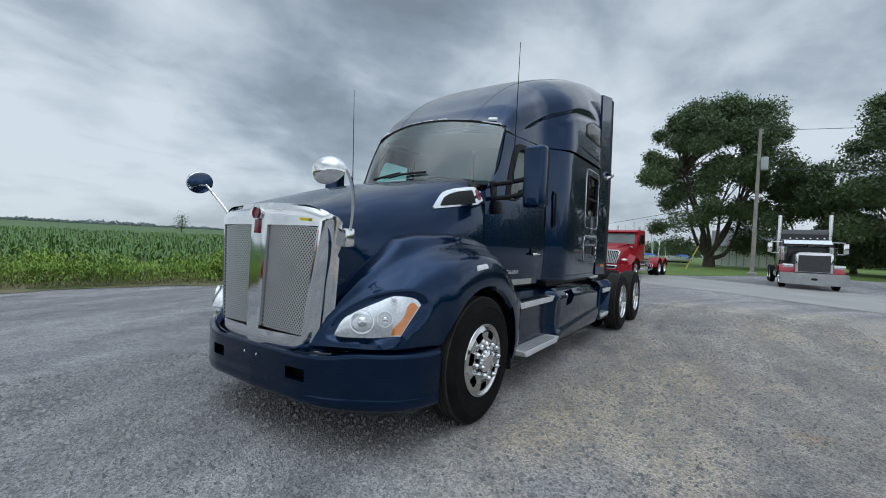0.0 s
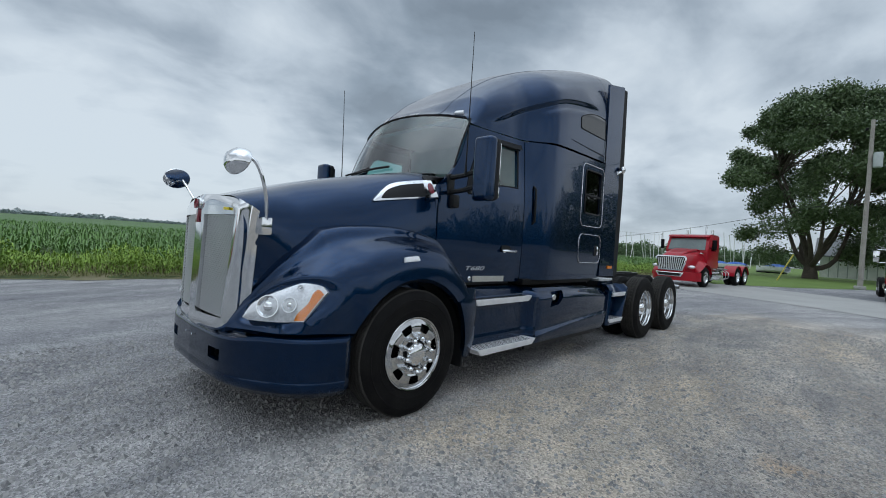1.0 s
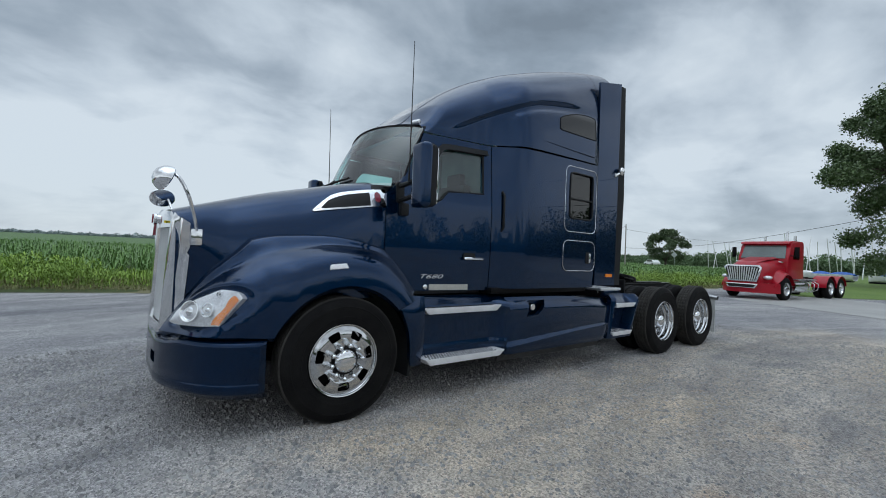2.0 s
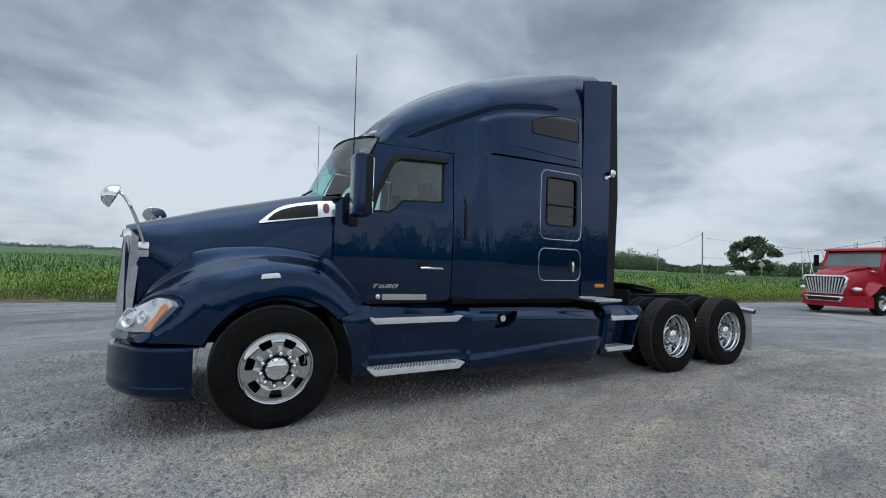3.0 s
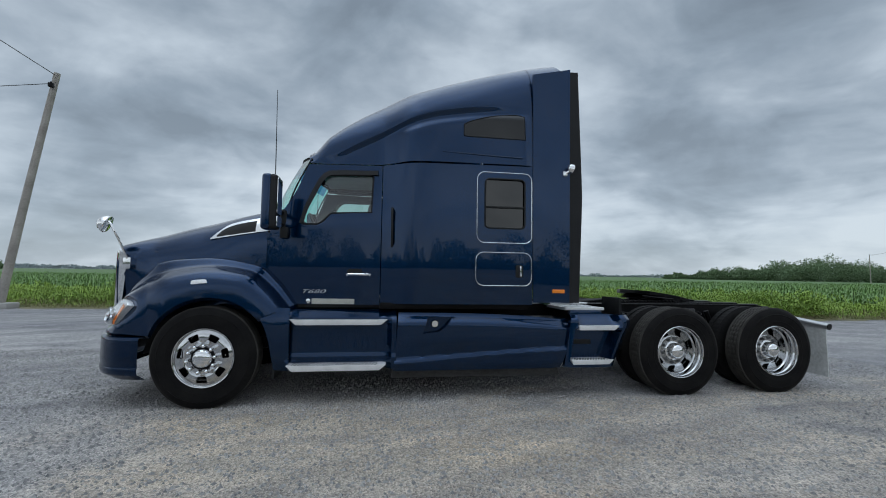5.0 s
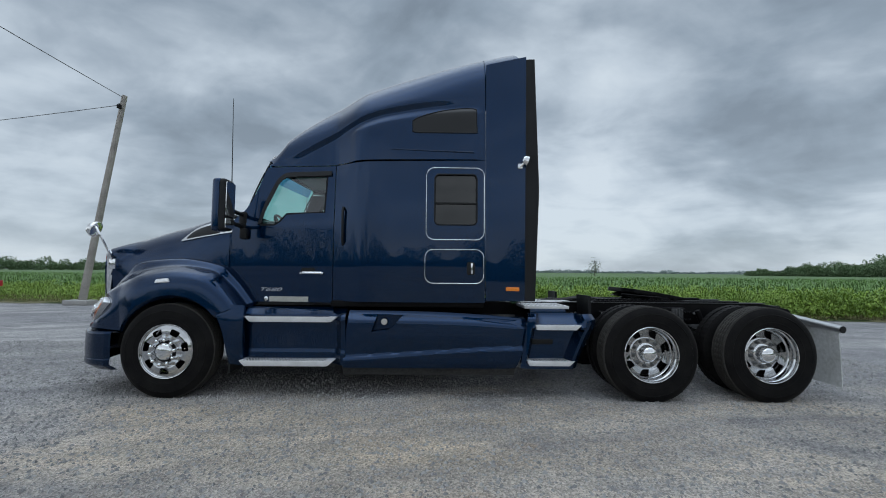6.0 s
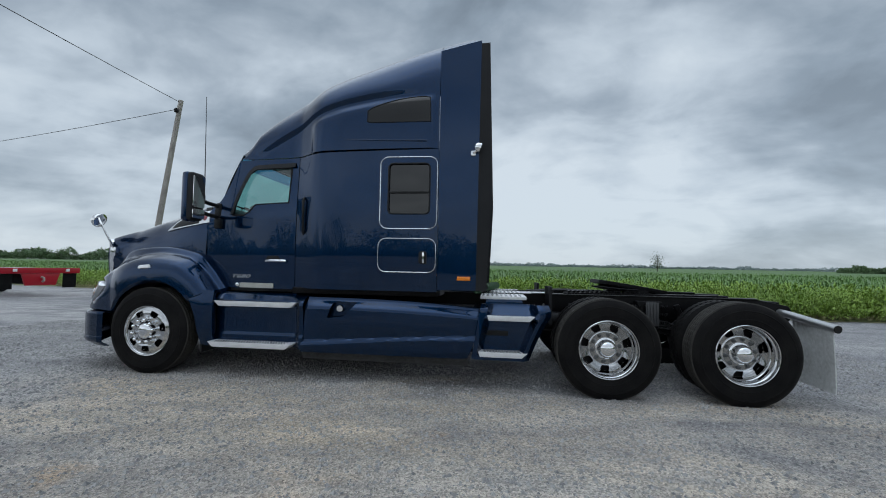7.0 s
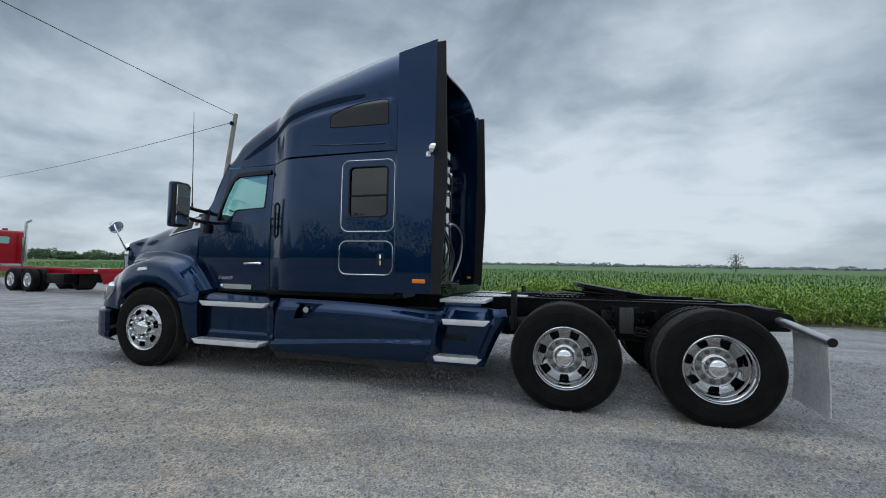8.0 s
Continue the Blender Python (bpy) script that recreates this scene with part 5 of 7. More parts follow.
for v in (0.34, 0.66):
    part("roof_seam", Shape().tube([Vector(roof_fn((0.04 + 0.96 * i / 40) ** 1.3, v + (0.5 - v) * 0.25 * (1 - i / 40))) + Vector((0, 0, -0.001)) for i in range(41)], 0.0045, 6), NAVY_DULL, roof, "raised seam along the roof")
for y in (-0.74, -0.19, 0.0, 0.19, 0.74):
    v = 1 - math.acos(max(-1, min(1, math.copysign(abs(y / 0.9) ** 1.8, y)))) / math.pi
    p = Vector(roof_fn(0.022, v))
    q = Vector(roof_fn(0.045, v))
    d = (q - p).normalized()
    m = Matrix.Translation(p + Vector((0.004, 0, 0.008))) @ pose(0, 0, 0, 0, -math.degrees(math.atan2(d.z, d.x)), math.degrees(-math.atan2(y * 0.55, 1)))
    part("roof_lamp", Shape().box((-0.022, -0.048, -0.012), (0.028, 0.048, 0.016), 0.007).turned(m), LAMP_WHITE, roof, "small clear roof marker lamp")

# steps, skirts and tank fairings
for s in (-1, 1):
    def at(x, y, z):
        return (x, s * y, z)
    # piece behind the front wheel
    rear_guard = Shape().slab(lambda u, v: (interp(v, (0, 0.5, 1), (0.67, 0.61, 0.47)) + (0.81 - interp(v, (0, 0.5, 1), (0.67, 0.61, 0.47))) * u,
                                            s * (interp(v, (0, 0.3, 0.75, 1), (1.19, 1.235, 1.245, 1.22)) - 0.04 * u * u), 0.37 + 0.66 * v - 0.02 * u), 10, 14, lambda p: p + Vector((0.0, -s * 0.05, 0)))
    part("wheel_guard", rear_guard, NAVY, truck, "navy guard behind the front wheel")
    panel = part("step_panel", Shape().slab(lambda u, v: (0.78 + 1.16 * u, s * (interp(v, (0, 0.2, 0.25, 0.70, 0.74, 0.86, 0.9, 1), (1.09, 1.09, 1.08, 1.09, 1.11, 1.11, 1.08, 1.00)) + 0.10 * smooth(0.88, 0.97, u) * smooth(1.1, 0.8, v)), 0.36 + 0.63 * v), 24, 24, lambda p: p + Vector((0, -s * 0.04, 0))), NAVY, truck, "navy panel with two entry steps")
    for z, y0, y1, x0, x1 in ((0.36, 1.02, 1.262, 0.80, 1.835), (0.83, 1.02, 1.185, 0.81, 1.845)):
        step = part("step", Shape().prism(((x0, z + 0.06), (x1, z + 0.06), (x1 - 0.075, z), (x0 + 0.06, z)), s * y0, s * y1, bevel=0.006), STEP, panel, "bright aluminium entry step")
        grip = Shape()
        for i in range(27):
            for j in range(5):
                x = x0 + 0.05 + i * 0.033 + 0.016 * (j % 2)
                yy = y0 + 0.09 + (y1 - y0 - 0.11) * j / 4
                grip.box((x, s * yy - 0.007, z + 0.0595), (x + 0.017, s * yy + 0.007, z + 0.0622))
        tagged(part("tread", grip, TRIM, step, "dark tread pattern"), kind="stuff")
    # fuel tank fairing

    def tank_fn(u, v):
        x = 1.965 + 2.02 * u - 0.05 * (1 - v) * (1 - u) - (0.0 if u < 0.5 else 0.14 * (1 - v) ** 2 * (u - 0.5) * 2)
        crease = 0.17 + 0.25 * u
        d = 1.185 - 0.08 * smooth(0.80, 1.0, v) + 0.030 * smooth(crease + 0.035, crease - 0.035, v) - 0.02 * smooth(0.12, 0, v) + 0.035 * math.sin(math.pi * min(u * 1.05, 1)) * smooth(0.15, 0.6, v)
        d -= 0.03 * smooth(0.93, 1, u) + 0.012 * smooth(0.04, 0, u)
        return (x, s * d, (0.335 + 0.0 * u) + (0.96 - 0.335 - 0.09 * u ** 3) * v)
    tank = part("tank_fairing", Shape().slab(tank_fn, 48, 30, lambda p: p + Vector((0, -s * 0.05, 0))), NAVY, truck, "navy fuel tank fairing with filler recess")
    carve(tank, Shape().prism(((2.23, 0.73), (2.29, 0.91), (2.58, 0.92), (2.48, 0.80), (2.42, 0.755)), s * 1.0, s * 1.4))
    part("filler_recess", Shape().box((2.18, min(s * 1.10, s * 1.11), 0.70), (2.60, max(s * 1.10, s * 1.11), 0.93)), NAVY_DULL, tank)
    part("fuel_cap", Shape().lathe(((0.001, -0.055), (0.035, -0.055), (0.042, -0.045), (0.042, 0.02)), 20, Matrix.Translation((2.37, s * 1.115, 0.84)) @ pose(0, 0, 0, 0, 0, 0 if s < 0 else 180)), CHROME, tank, "chrome fuel cap")
    part("tank_top", Shape().box((1.97, min(s * 0.55, s * 1.08), 0.86), (3.98, max(s * 0.55, s * 1.10), 0.885)), NAVY_DULL, tank)
    part("rocker", Shape().slab(lambda u, v: (1.9 + 1.95 * u, s * (1.10 - 0.03 * (1 - v)), 0.235 + 0.0 * u + 0.11 * v), 12, 3, lambda p: p + Vector((0, -s * 0.02, 0))), DUSTY, truck, "dusty dark valance under the fairings")
    # rear step pod

    def pod_fn(u, v):
        z = 0.34 + 0.60 * v
        x0, x1 = 3.995 - 0.10 * (1 - v), interp(v, (0, 0.25, 0.6, 0.85, 1), (4.52, 4.58, 4.68, 4.755, 4.73))
        rec = smooth(0.08, 0.16, u) * smooth(0.86, 0.78, u) * smooth(0.08, 0.12, v) * smooth(0.74, 0.70, v)
        rec2 = smooth(0.10, 0.20, u) * smooth(0.84, 0.72, u) * smooth(0.74, 0.80, v)
        d = 1.215 - 0.17 * rec - (0.05 + 0.13 * smooth(0.76, 1.0, v)) * rec2 - 0.05 * smooth(0.9, 1, v) * (1 - rec2) - 0.06 * smooth(0.9, 1, u) - 0.03 * smooth(0.1, 0, u)
        return (x0 + (x1 - x0) * u, s * d, z)
    pod = part("rear_step_pod", Shape().slab(pod_fn, 28, 24, lambda p: p + Vector((0, -s * 0.06, 0))), NAVY, truck, "navy rear step pod with two steps")
    for z, x0, x1 in ((0.37, 3.97, 4.50), (0.765, 4.06, 4.58)):
        step = part("rear_step", Shape().prism(((x0, z + 0.055), (x1, z + 0.055), (x1 - 0.06, z), (x0 + 0.02, z)), s * 1.05, s * 1.225, bevel=0.006), STEP, pod, "bright aluminium step")
        grip = Shape()
        for i in range(12):
            for j in range(4):
                x = x0 + 0.05 + i * 0.034 + 0.016 * (j % 2)
                grip.box((x, s * (1.11 + 0.03 * j) - 0.007, z + 0.0545), (x + 0.018, s * (1.11 + 0.03 * j) + 0.007, z + 0.0572))
        tagged(part("tread", grip, TRIM, step, "dark tread pattern"), kind="stuff")
    part("side_vent", Shape().box((4.05, min(s * 1.03, s * 1.05), 0.58), (4.30, max(s * 1.03, s * 1.05), 0.64), 0.008), BLACK, pod)

deck = part("deck_plate", Shape().box((3.98, -1.02, 0.985), (4.50, 0.9, 1.02), 0.006), STEP, truck, "aluminium tread deck plate behind the sleeper")
part("deck_riser", Shape().prism(((4.02, 0.90), (4.47, 0.90), (4.45, 0.985), (4.05, 0.985)), -1.035, -0.98, bevel=0.006), NAVY, deck, "navy riser under the plate")
part("deck_ramp", Shape().box((4.51, -0.35, 0.99), (4.86, 0.42, 1.015), 0.005), STEP, deck, "smaller bright plate over the frame")
grip = Shape()
for i in range(9):
    for j in range(30):
        x, y = 4.01 + i * 0.053, -0.99 + j * 0.062
        c, d = (0.016, 0.006) if (i + j) % 2 else (0.006, 0.016)
        grip.box((x - c, y - d, 1.0195), (x + c, y + d, 1.026))
tagged(part("tread", grip, ALU, deck, clean=False), kind="stuff")

# mirrors, antennas
for s in (-1, 1):
    mh = Shape()
    bm = bmesh.new()
    bmesh.ops.create_cube(bm, size=1)
    for p in bm.verts:
        k = 0.8 if p.co.x < 0 else 1.0
        p.co = (0.625 + p.co.x * 0.15, s * 1.375 + p.co.y * 0.225 * k, 2.105 + p.co.z * 0.56)
    mh.bm(bm, 0.05, 4)
    mirror = part("door_mirror", mh, TRIM, truck, "tall navy and black door mirror on two arms")
    cap = Shape()
    bm = bmesh.new()
    bmesh.ops.create_cube(bm, size=1)
    for p in bm.verts:
        k = 0.8 if p.co.x < 0 else 1.0
        p.co = (0.590 + p.co.x * 0.10, s * 1.375 + p.co.y * 0.235 * k, 2.105 + p.co.z * 0.572)
    cap.bm(bm, 0.045, 4)
    part("mirror_cap", cap, NAVY, mirror, "navy painted mirror cap")
    part("mirror_glass", Shape().prism(rounded(s * 1.375 - 0.095, 1.98, s * 1.375 + 0.095, 2.35, 0.02), 0.700, 0.707, "x"), CHROME, mirror, "flat mirror glass")
    part("convex_mirror", Shape().prism(rounded(s * 1.375 - 0.095, 1.85, s * 1.375 + 0.095, 1.96, 0.02), 0.700, 0.709, "x"), CHROME, mirror, "small convex mirror glass")
    for z, z2 in ((2.10, 2.07), (1.96, 1.93)):
        part("mirror_arm", Shape().tube([(0.62, s * 1.30, z), (0.63, s * 1.10, z2), (0.64, s * 0.90, z2 - 0.01)], 0.024, 8), BLACK, mirror)
    part("mirror_knuckle", Shape().box((0.63, min(s * 0.93, s * 1.0), 1.77), (0.72, max(s * 0.93, s * 1.0), 1.90), 0.025), BLACK, mirror, "black plastic knuckle under the arms")
    part("arm_foot", Shape().prism(rounded(0.60, 1.89, 0.69, 2.10, 0.03), s * 0.89, s * 0.945, bevel=0.01), BLACK, mirror)
    ax = 0.605 if s < 0 else 0.735
    ant = part("antenna", Shape().tube([(ax, s * 1.15, 2.09), (ax - 0.005, s * 1.16, 2.6), (ax - 0.015, s * 1.175, 3.38)], [0.007, 0.003], 6), BLACK, truck, "thin black whip antenna")
    part("antenna_base", Shape().tube([(ax, s * 1.15, 2.06), (ax, s * 1.15, 2.16)], 0.011, 8), BLACK, ant)
    # hood mirror
    if s < 0:
        arm = [(-1.035, -0.715, 1.52), (-1.07, -0.77, 1.66), (-1.12, -0.81, 1.80), (-1.175, -0.815, 1.90), (-1.225, -0.78, 1.93), (-1.25, -0.75, 1.915)]
        mid, out_d = Vector((-1.262, -0.735, 1.90)), Vector((-0.88, -0.22, 0.36))
    else:
        arm = [(-1.035, 0.715, 1.52), (-1.06, 0.82, 1.66), (-1.10, 0.96, 1.80), (-1.13, 1.07, 1.90), (-1.155, 1.10, 1.935), (-1.18, 1.08, 1.93)]
        mid, out_d = Vector((-1.185, 1.08, 1.915)), Vector((-0.10, 0.90, 0.30))
    hm = part("hood_mirror", Shape().tube(arm, 0.0125, 8, smooth_steps=5), CHROME, truck, "round chrome hood mirror on a bent arm")
    dish = Matrix.Translation(mid) @ out_d.to_track_quat("Y", "Z").to_matrix().to_4x4() @ Matrix.Diagonal((1.12, 1, 0.92, 1))
    part("mirror_bowl", Shape().lathe(((0.001, 0.075), (0.045, 0.068), (0.08, 0.045), (0.102, 0.01), (0.108, -0.015), (0.104, -0.022)), 32, dish), CHROME, hm, "domed chrome mirror shell")
    part("mirror_face", Shape().lathe(((0.104, -0.02), (0.07, -0.026), (0.001, -0.03)), 32, dish), CHROME, hm, "convex mirror face")
    part("arm_bracket", Shape().box((-1.075, min(s * 0.66, s * 0.725), 1.405), (-0.995, max(s * 0.66, s * 0.725), 1.535), 0.012), CHROME, hm, "chrome bracket on the hood's side")
    # hood side vent with badge
    def vent_pt(x, z, o):
        best = min((abs(hood_point(x, a / 300)[2] - z), a / 300) for a in range(0, 120))[1]
        return (x, s * (-hood_point(x, best)[1] + o), z)

    def vent_fn(u, v):
        x = -0.16 + 0.68 * u
        lo, hi = 1.752 + 0.11 * u, interp(x, (-0.16, -0.06, 0.03, 0.11, 0.52), (1.765, 1.86, 1.925, 1.953, 2.03))
        return vent_pt(x, lo + (hi - lo) * v, 0.016)

    def screen_pt(u, v):
        x = -0.085 + 0.435 * u
        lo, hi = 1.784 + 0.064 * u, interp(x, (-0.085, -0.03, 0.05, 0.13, 0.35), (1.795, 1.855, 1.90, 1.928, 1.972))
        return vent_pt(x, lo + (hi - lo) * v, 0.021)
    v1 = part("hood_vent", Shape().slab(vent_fn, 24, 6, lambda p: p + Vector((0, -s * 0.05, 0))), CHROME, truck, "chrome-rimmed side vent with red badge")
    part("vent_screen", Shape().slab(screen_pt, 16, 6, lambda p: p + Vector((0, -s * 0.004, 0))), BLACK, v1, "black vent screen")

    def badge_pt(u, v):
        w = 0.030 * math.sqrt(max(0.02, 1 - abs(2 * v - 1) ** 3))
        return vent_pt(0.428 + w * (2 * u - 1), 1.885 + 0.10 * v, 0.022)
    part("vent_badge", Shape().slab(badge_pt, 6, 10, lambda p: p + Vector((0, -s * 0.005, 0))), RED_EMBLEM, v1, "plain red enamel shield")


# wheels


def wheel(name, x, y, s, drive, label):
    """s: -1 where the outer face looks to the left."""
    hub = part(name, Shape().lathe(((0.001, 0.24), (0.09, 0.24), (0.09, 0.29), (0.001, 0.29)), 20), FRAME, truck, label)
    hub.matrix_basis = Matrix.Translation((x, y, 0.511)) @ (Matrix.Identity(4) if s < 0 else pose(0, 0, 0, 0, 0, 180))
    w = 0.28
    prof = [(0.288, 0.035), (0.300, 0.018), (0.312, 0.010), (0.318, 0.0105), (0.335, 0.006), (0.350, 0.0045), (0.353, 0.002), (0.358, 0.002), (0.361, 0.0035), (0.40, 0.0), (0.432, 0.002), (0.435, -0.0005), (0.440, -0.0002), (0.443, 0.004), (0.462, 0.008), (0.487, 0.02), (0.506, 0.036)]
    tread = []
    for k in range(5):
        y0 = 0.044 + k * 0.0405
        tread += [(0.518, y0), (0.518, y0 + 0.030), (0.506, y0 + 0.032), (0.506, y0 + 0.0385)]
    band = [(0.495, 0.034)] + tread[:-2] + [(0.495, w - 0.034)]
    prof = prof + [(r, w - yy) for r, yy in prof[::-1]]

    def ripple(i, j):
        return -0.006 if drive and 2 <= j <= len(band) - 3 and i % 3 == 0 else 0.0
    part("tyre", Shape().lathe(prof, 72), RUBBER, hub, "black drive tyre" if drive else "black steer tyre", angle=30)
    part("tread_band", Shape().lathe(band, 168 if drive else 72, ripple=ripple), TREAD, hub, "dusty block tread" if drive else "dusty ribbed tread", angle=30)
    if drive:
        rim = ((0.302, 0.020), (0.301, 0.010), (0.296, 0.005), (0.289, 0.008), (0.285, 0.020), (0.284, 0.040), (0.274, 0.050), (0.270, 0.062), (0.268, 0.110),
               (0.256, 0.122), (0.252, 0.135), (0.250, 0.185), (0.243, 0.196), (0.230, 0.192), (0.185, 0.160), (0.174, 0.152), (0.166, 0.150), (0.098, 0.150),
               (0.098, 0.175), (0.165, 0.178), (0.235, 0.214), (0.278, 0.222), (0.302, 0.20))
        face = 0.150
    else:
        rim = ((0.302, 0.020), (0.301, 0.008), (0.296, 0.002), (0.289, 0.004), (0.285, 0.014), (0.279, 0.019), (0.270, 0.016), (0.255, 0.007), (0.235, 0.0),
               (0.20, -0.004), (0.178, -0.002), (0.170, 0.003), (0.160, 0.005), (0.095, 0.005), (0.095, 0.03), (0.18, 0.03), (0.24, 0.06), (0.278, 0.20), (0.302, 0.20))
        face = 0.005
    ring = part("rim", Shape().lathe(rim, 64, closed=True), RIM, hub, "polished aluminium wheel rim")
    holes = []
    for i in range(7):
        a = 2 * math.pi * (i + 0.5) / 7
        k, lo_r = (1.0, 0.0) if drive else (1.12, -0.001)
        hole = Shape().prism([(px * k, pz + (lo_r if pz < 0.21 else 0.004 - 0.004 * (k < 1.1))) for px, pz in ((-0.026, 0.181), (0.026, 0.181), (0.034, 0.184), (0.039, 0.192), (0.046, 0.228), (0.043, 0.237), (0.034, 0.241), (0, 0.2425), (-0.034, 0.241), (-0.043, 0.237), (-0.046, 0.228), (-0.039, 0.192), (-0.034, 0.184))], -0.05, 0.3)
        hole.turned(Matrix.Rotation(a, 4, "Y"))
        holes += [hole]
    bpy.context.view_layer.update()
    one = Shape()
    for h in holes:
        one.add(h.v, h.f)
    carve(ring, one)
    part("wheel_drum", Shape().lathe(((0.001, 0.235), (0.262, 0.235), (0.262, 0.27)), 32), FRAME, ring, "dark brake drum")
    if drive:
        dome = [(0.112, face + 0.003), (0.112, face - 0.012), (0.104, face - 0.018), (0.094, face - 0.020), (0.092, face - 0.070), (0.088, face - 0.078)]
        dome += [(0.086 * math.cos(a), face - 0.080 - 0.052 * math.sin(a)) for a in np.linspace(0.1, 1.56, 9)]
    else:
        dome = [(0.096, face + 0.003), (0.096, face - 0.016), (0.092, face - 0.030)]
        dome += [(0.090 * math.cos(a), face - 0.032 - 0.034 * math.sin(a)) for a in np.linspace(0.1, 1.56, 9)]
    if drive:
        part("hub_flange", Shape().lathe(((0.104, face + 0.002), (0.105, face - 0.004), (0.160, face - 0.004), (0.166, face + 0.002)), 48), FLANGE, ring, "greyer mounting flange under the nuts")
    else:
        # added black ring: the shade behind the cover is put into its colour
        part("cover_shade_ring", Shape().lathe(((0.094, face + 0.001), (0.096, face - 0.012), (0.112, face - 0.012), (0.115, face + 0.001)), 40), FRAME, ring, "black ring painted as the shaded gap round the hub cover")
    part("hub_cover", Shape().lathe(dome, 48), CHROME, ring, "domed chrome hub cover")
    for i in range(10):
        a = 2 * math.pi * i / 10 + 0.16
        if drive:
            prof_n = ((0.024, 0.0), (0.025, -0.006), (0.0165, -0.008), (0.0165, -0.026), (0.0125, -0.030), (0.010, -0.030), (0.010, -0.040), (0.001, -0.041))
        else:
            prof_n = ((0.024, 0.0), (0.026, -0.008), (0.025, -0.020), (0.019, -0.028), (0.017, -0.050), (0.0205, -0.056), (0.021, -0.064), (0.017, -0.076), (0.009, -0.086), (0.001, -0.089))
        nut_mat = NUT if drive else CHROME
        nut = Shape().lathe(prof_n, 6 if drive else 14, Matrix.Translation(((0.141 if drive else 0.133) * math.cos(a), face + 0.002, (0.141 if drive else 0.133) * math.sin(a))))
        part("lug_nut", nut, nut_mat, ring)
    part("valve_stem", Shape().tube([(0.205, face + 0.02, 0.03), (0.215, face - 0.012, 0.032)], 0.006, 6), CHROME, ring)
    return hub


for s in (-1, 1):
    wheel("front_wheel", 0.0, s * 1.248, s, False, "front wheel with polished rim and chrome nut covers")
    for x in (5.325, 6.655):
        rw = wheel("rear_wheel", x, s * 1.298, s, True, "outer dual wheel with deep polished rim")
        rw.matrix_basis = rw.matrix_basis @ Matrix.Diagonal((1.018, 1, 1.018, 1))
        inner = part("inner_wheel", Shape().lathe([(0.29, 0.035), (0.335, 0.006), (0.40, 0.0), (0.46, 0.010), (0.506, 0.036), (0.518, 0.045), (0.518, 0.12), (0.505, 0.125), (0.505, 0.155), (0.518, 0.16), (0.518, 0.235), (0.506, 0.244), (0.46, 0.27), (0.40, 0.28), (0.29, 0.245)], 168, ripple=lambda i, j: -0.007 if i % 3 == 0 and 5 <= j <= 10 else 0), RUBBER, truck, "inner dual tyre")
        inner.matrix_basis = Matrix.Translation((x, s * 1.275 - s * 0.34, 0.511)) @ (Matrix.Identity(4) if s < 0 else pose(0, 0, 0, 0, 0, 180))
for x in (5.32, 6.638):
    part("axle", Shape().tube([(x, -0.95, 0.503), (x, 0.95, 0.503)], 0.085, 12).ball((x, 0, 0.5), (0.24, 0.22, 0.25)), FRAME, truck)

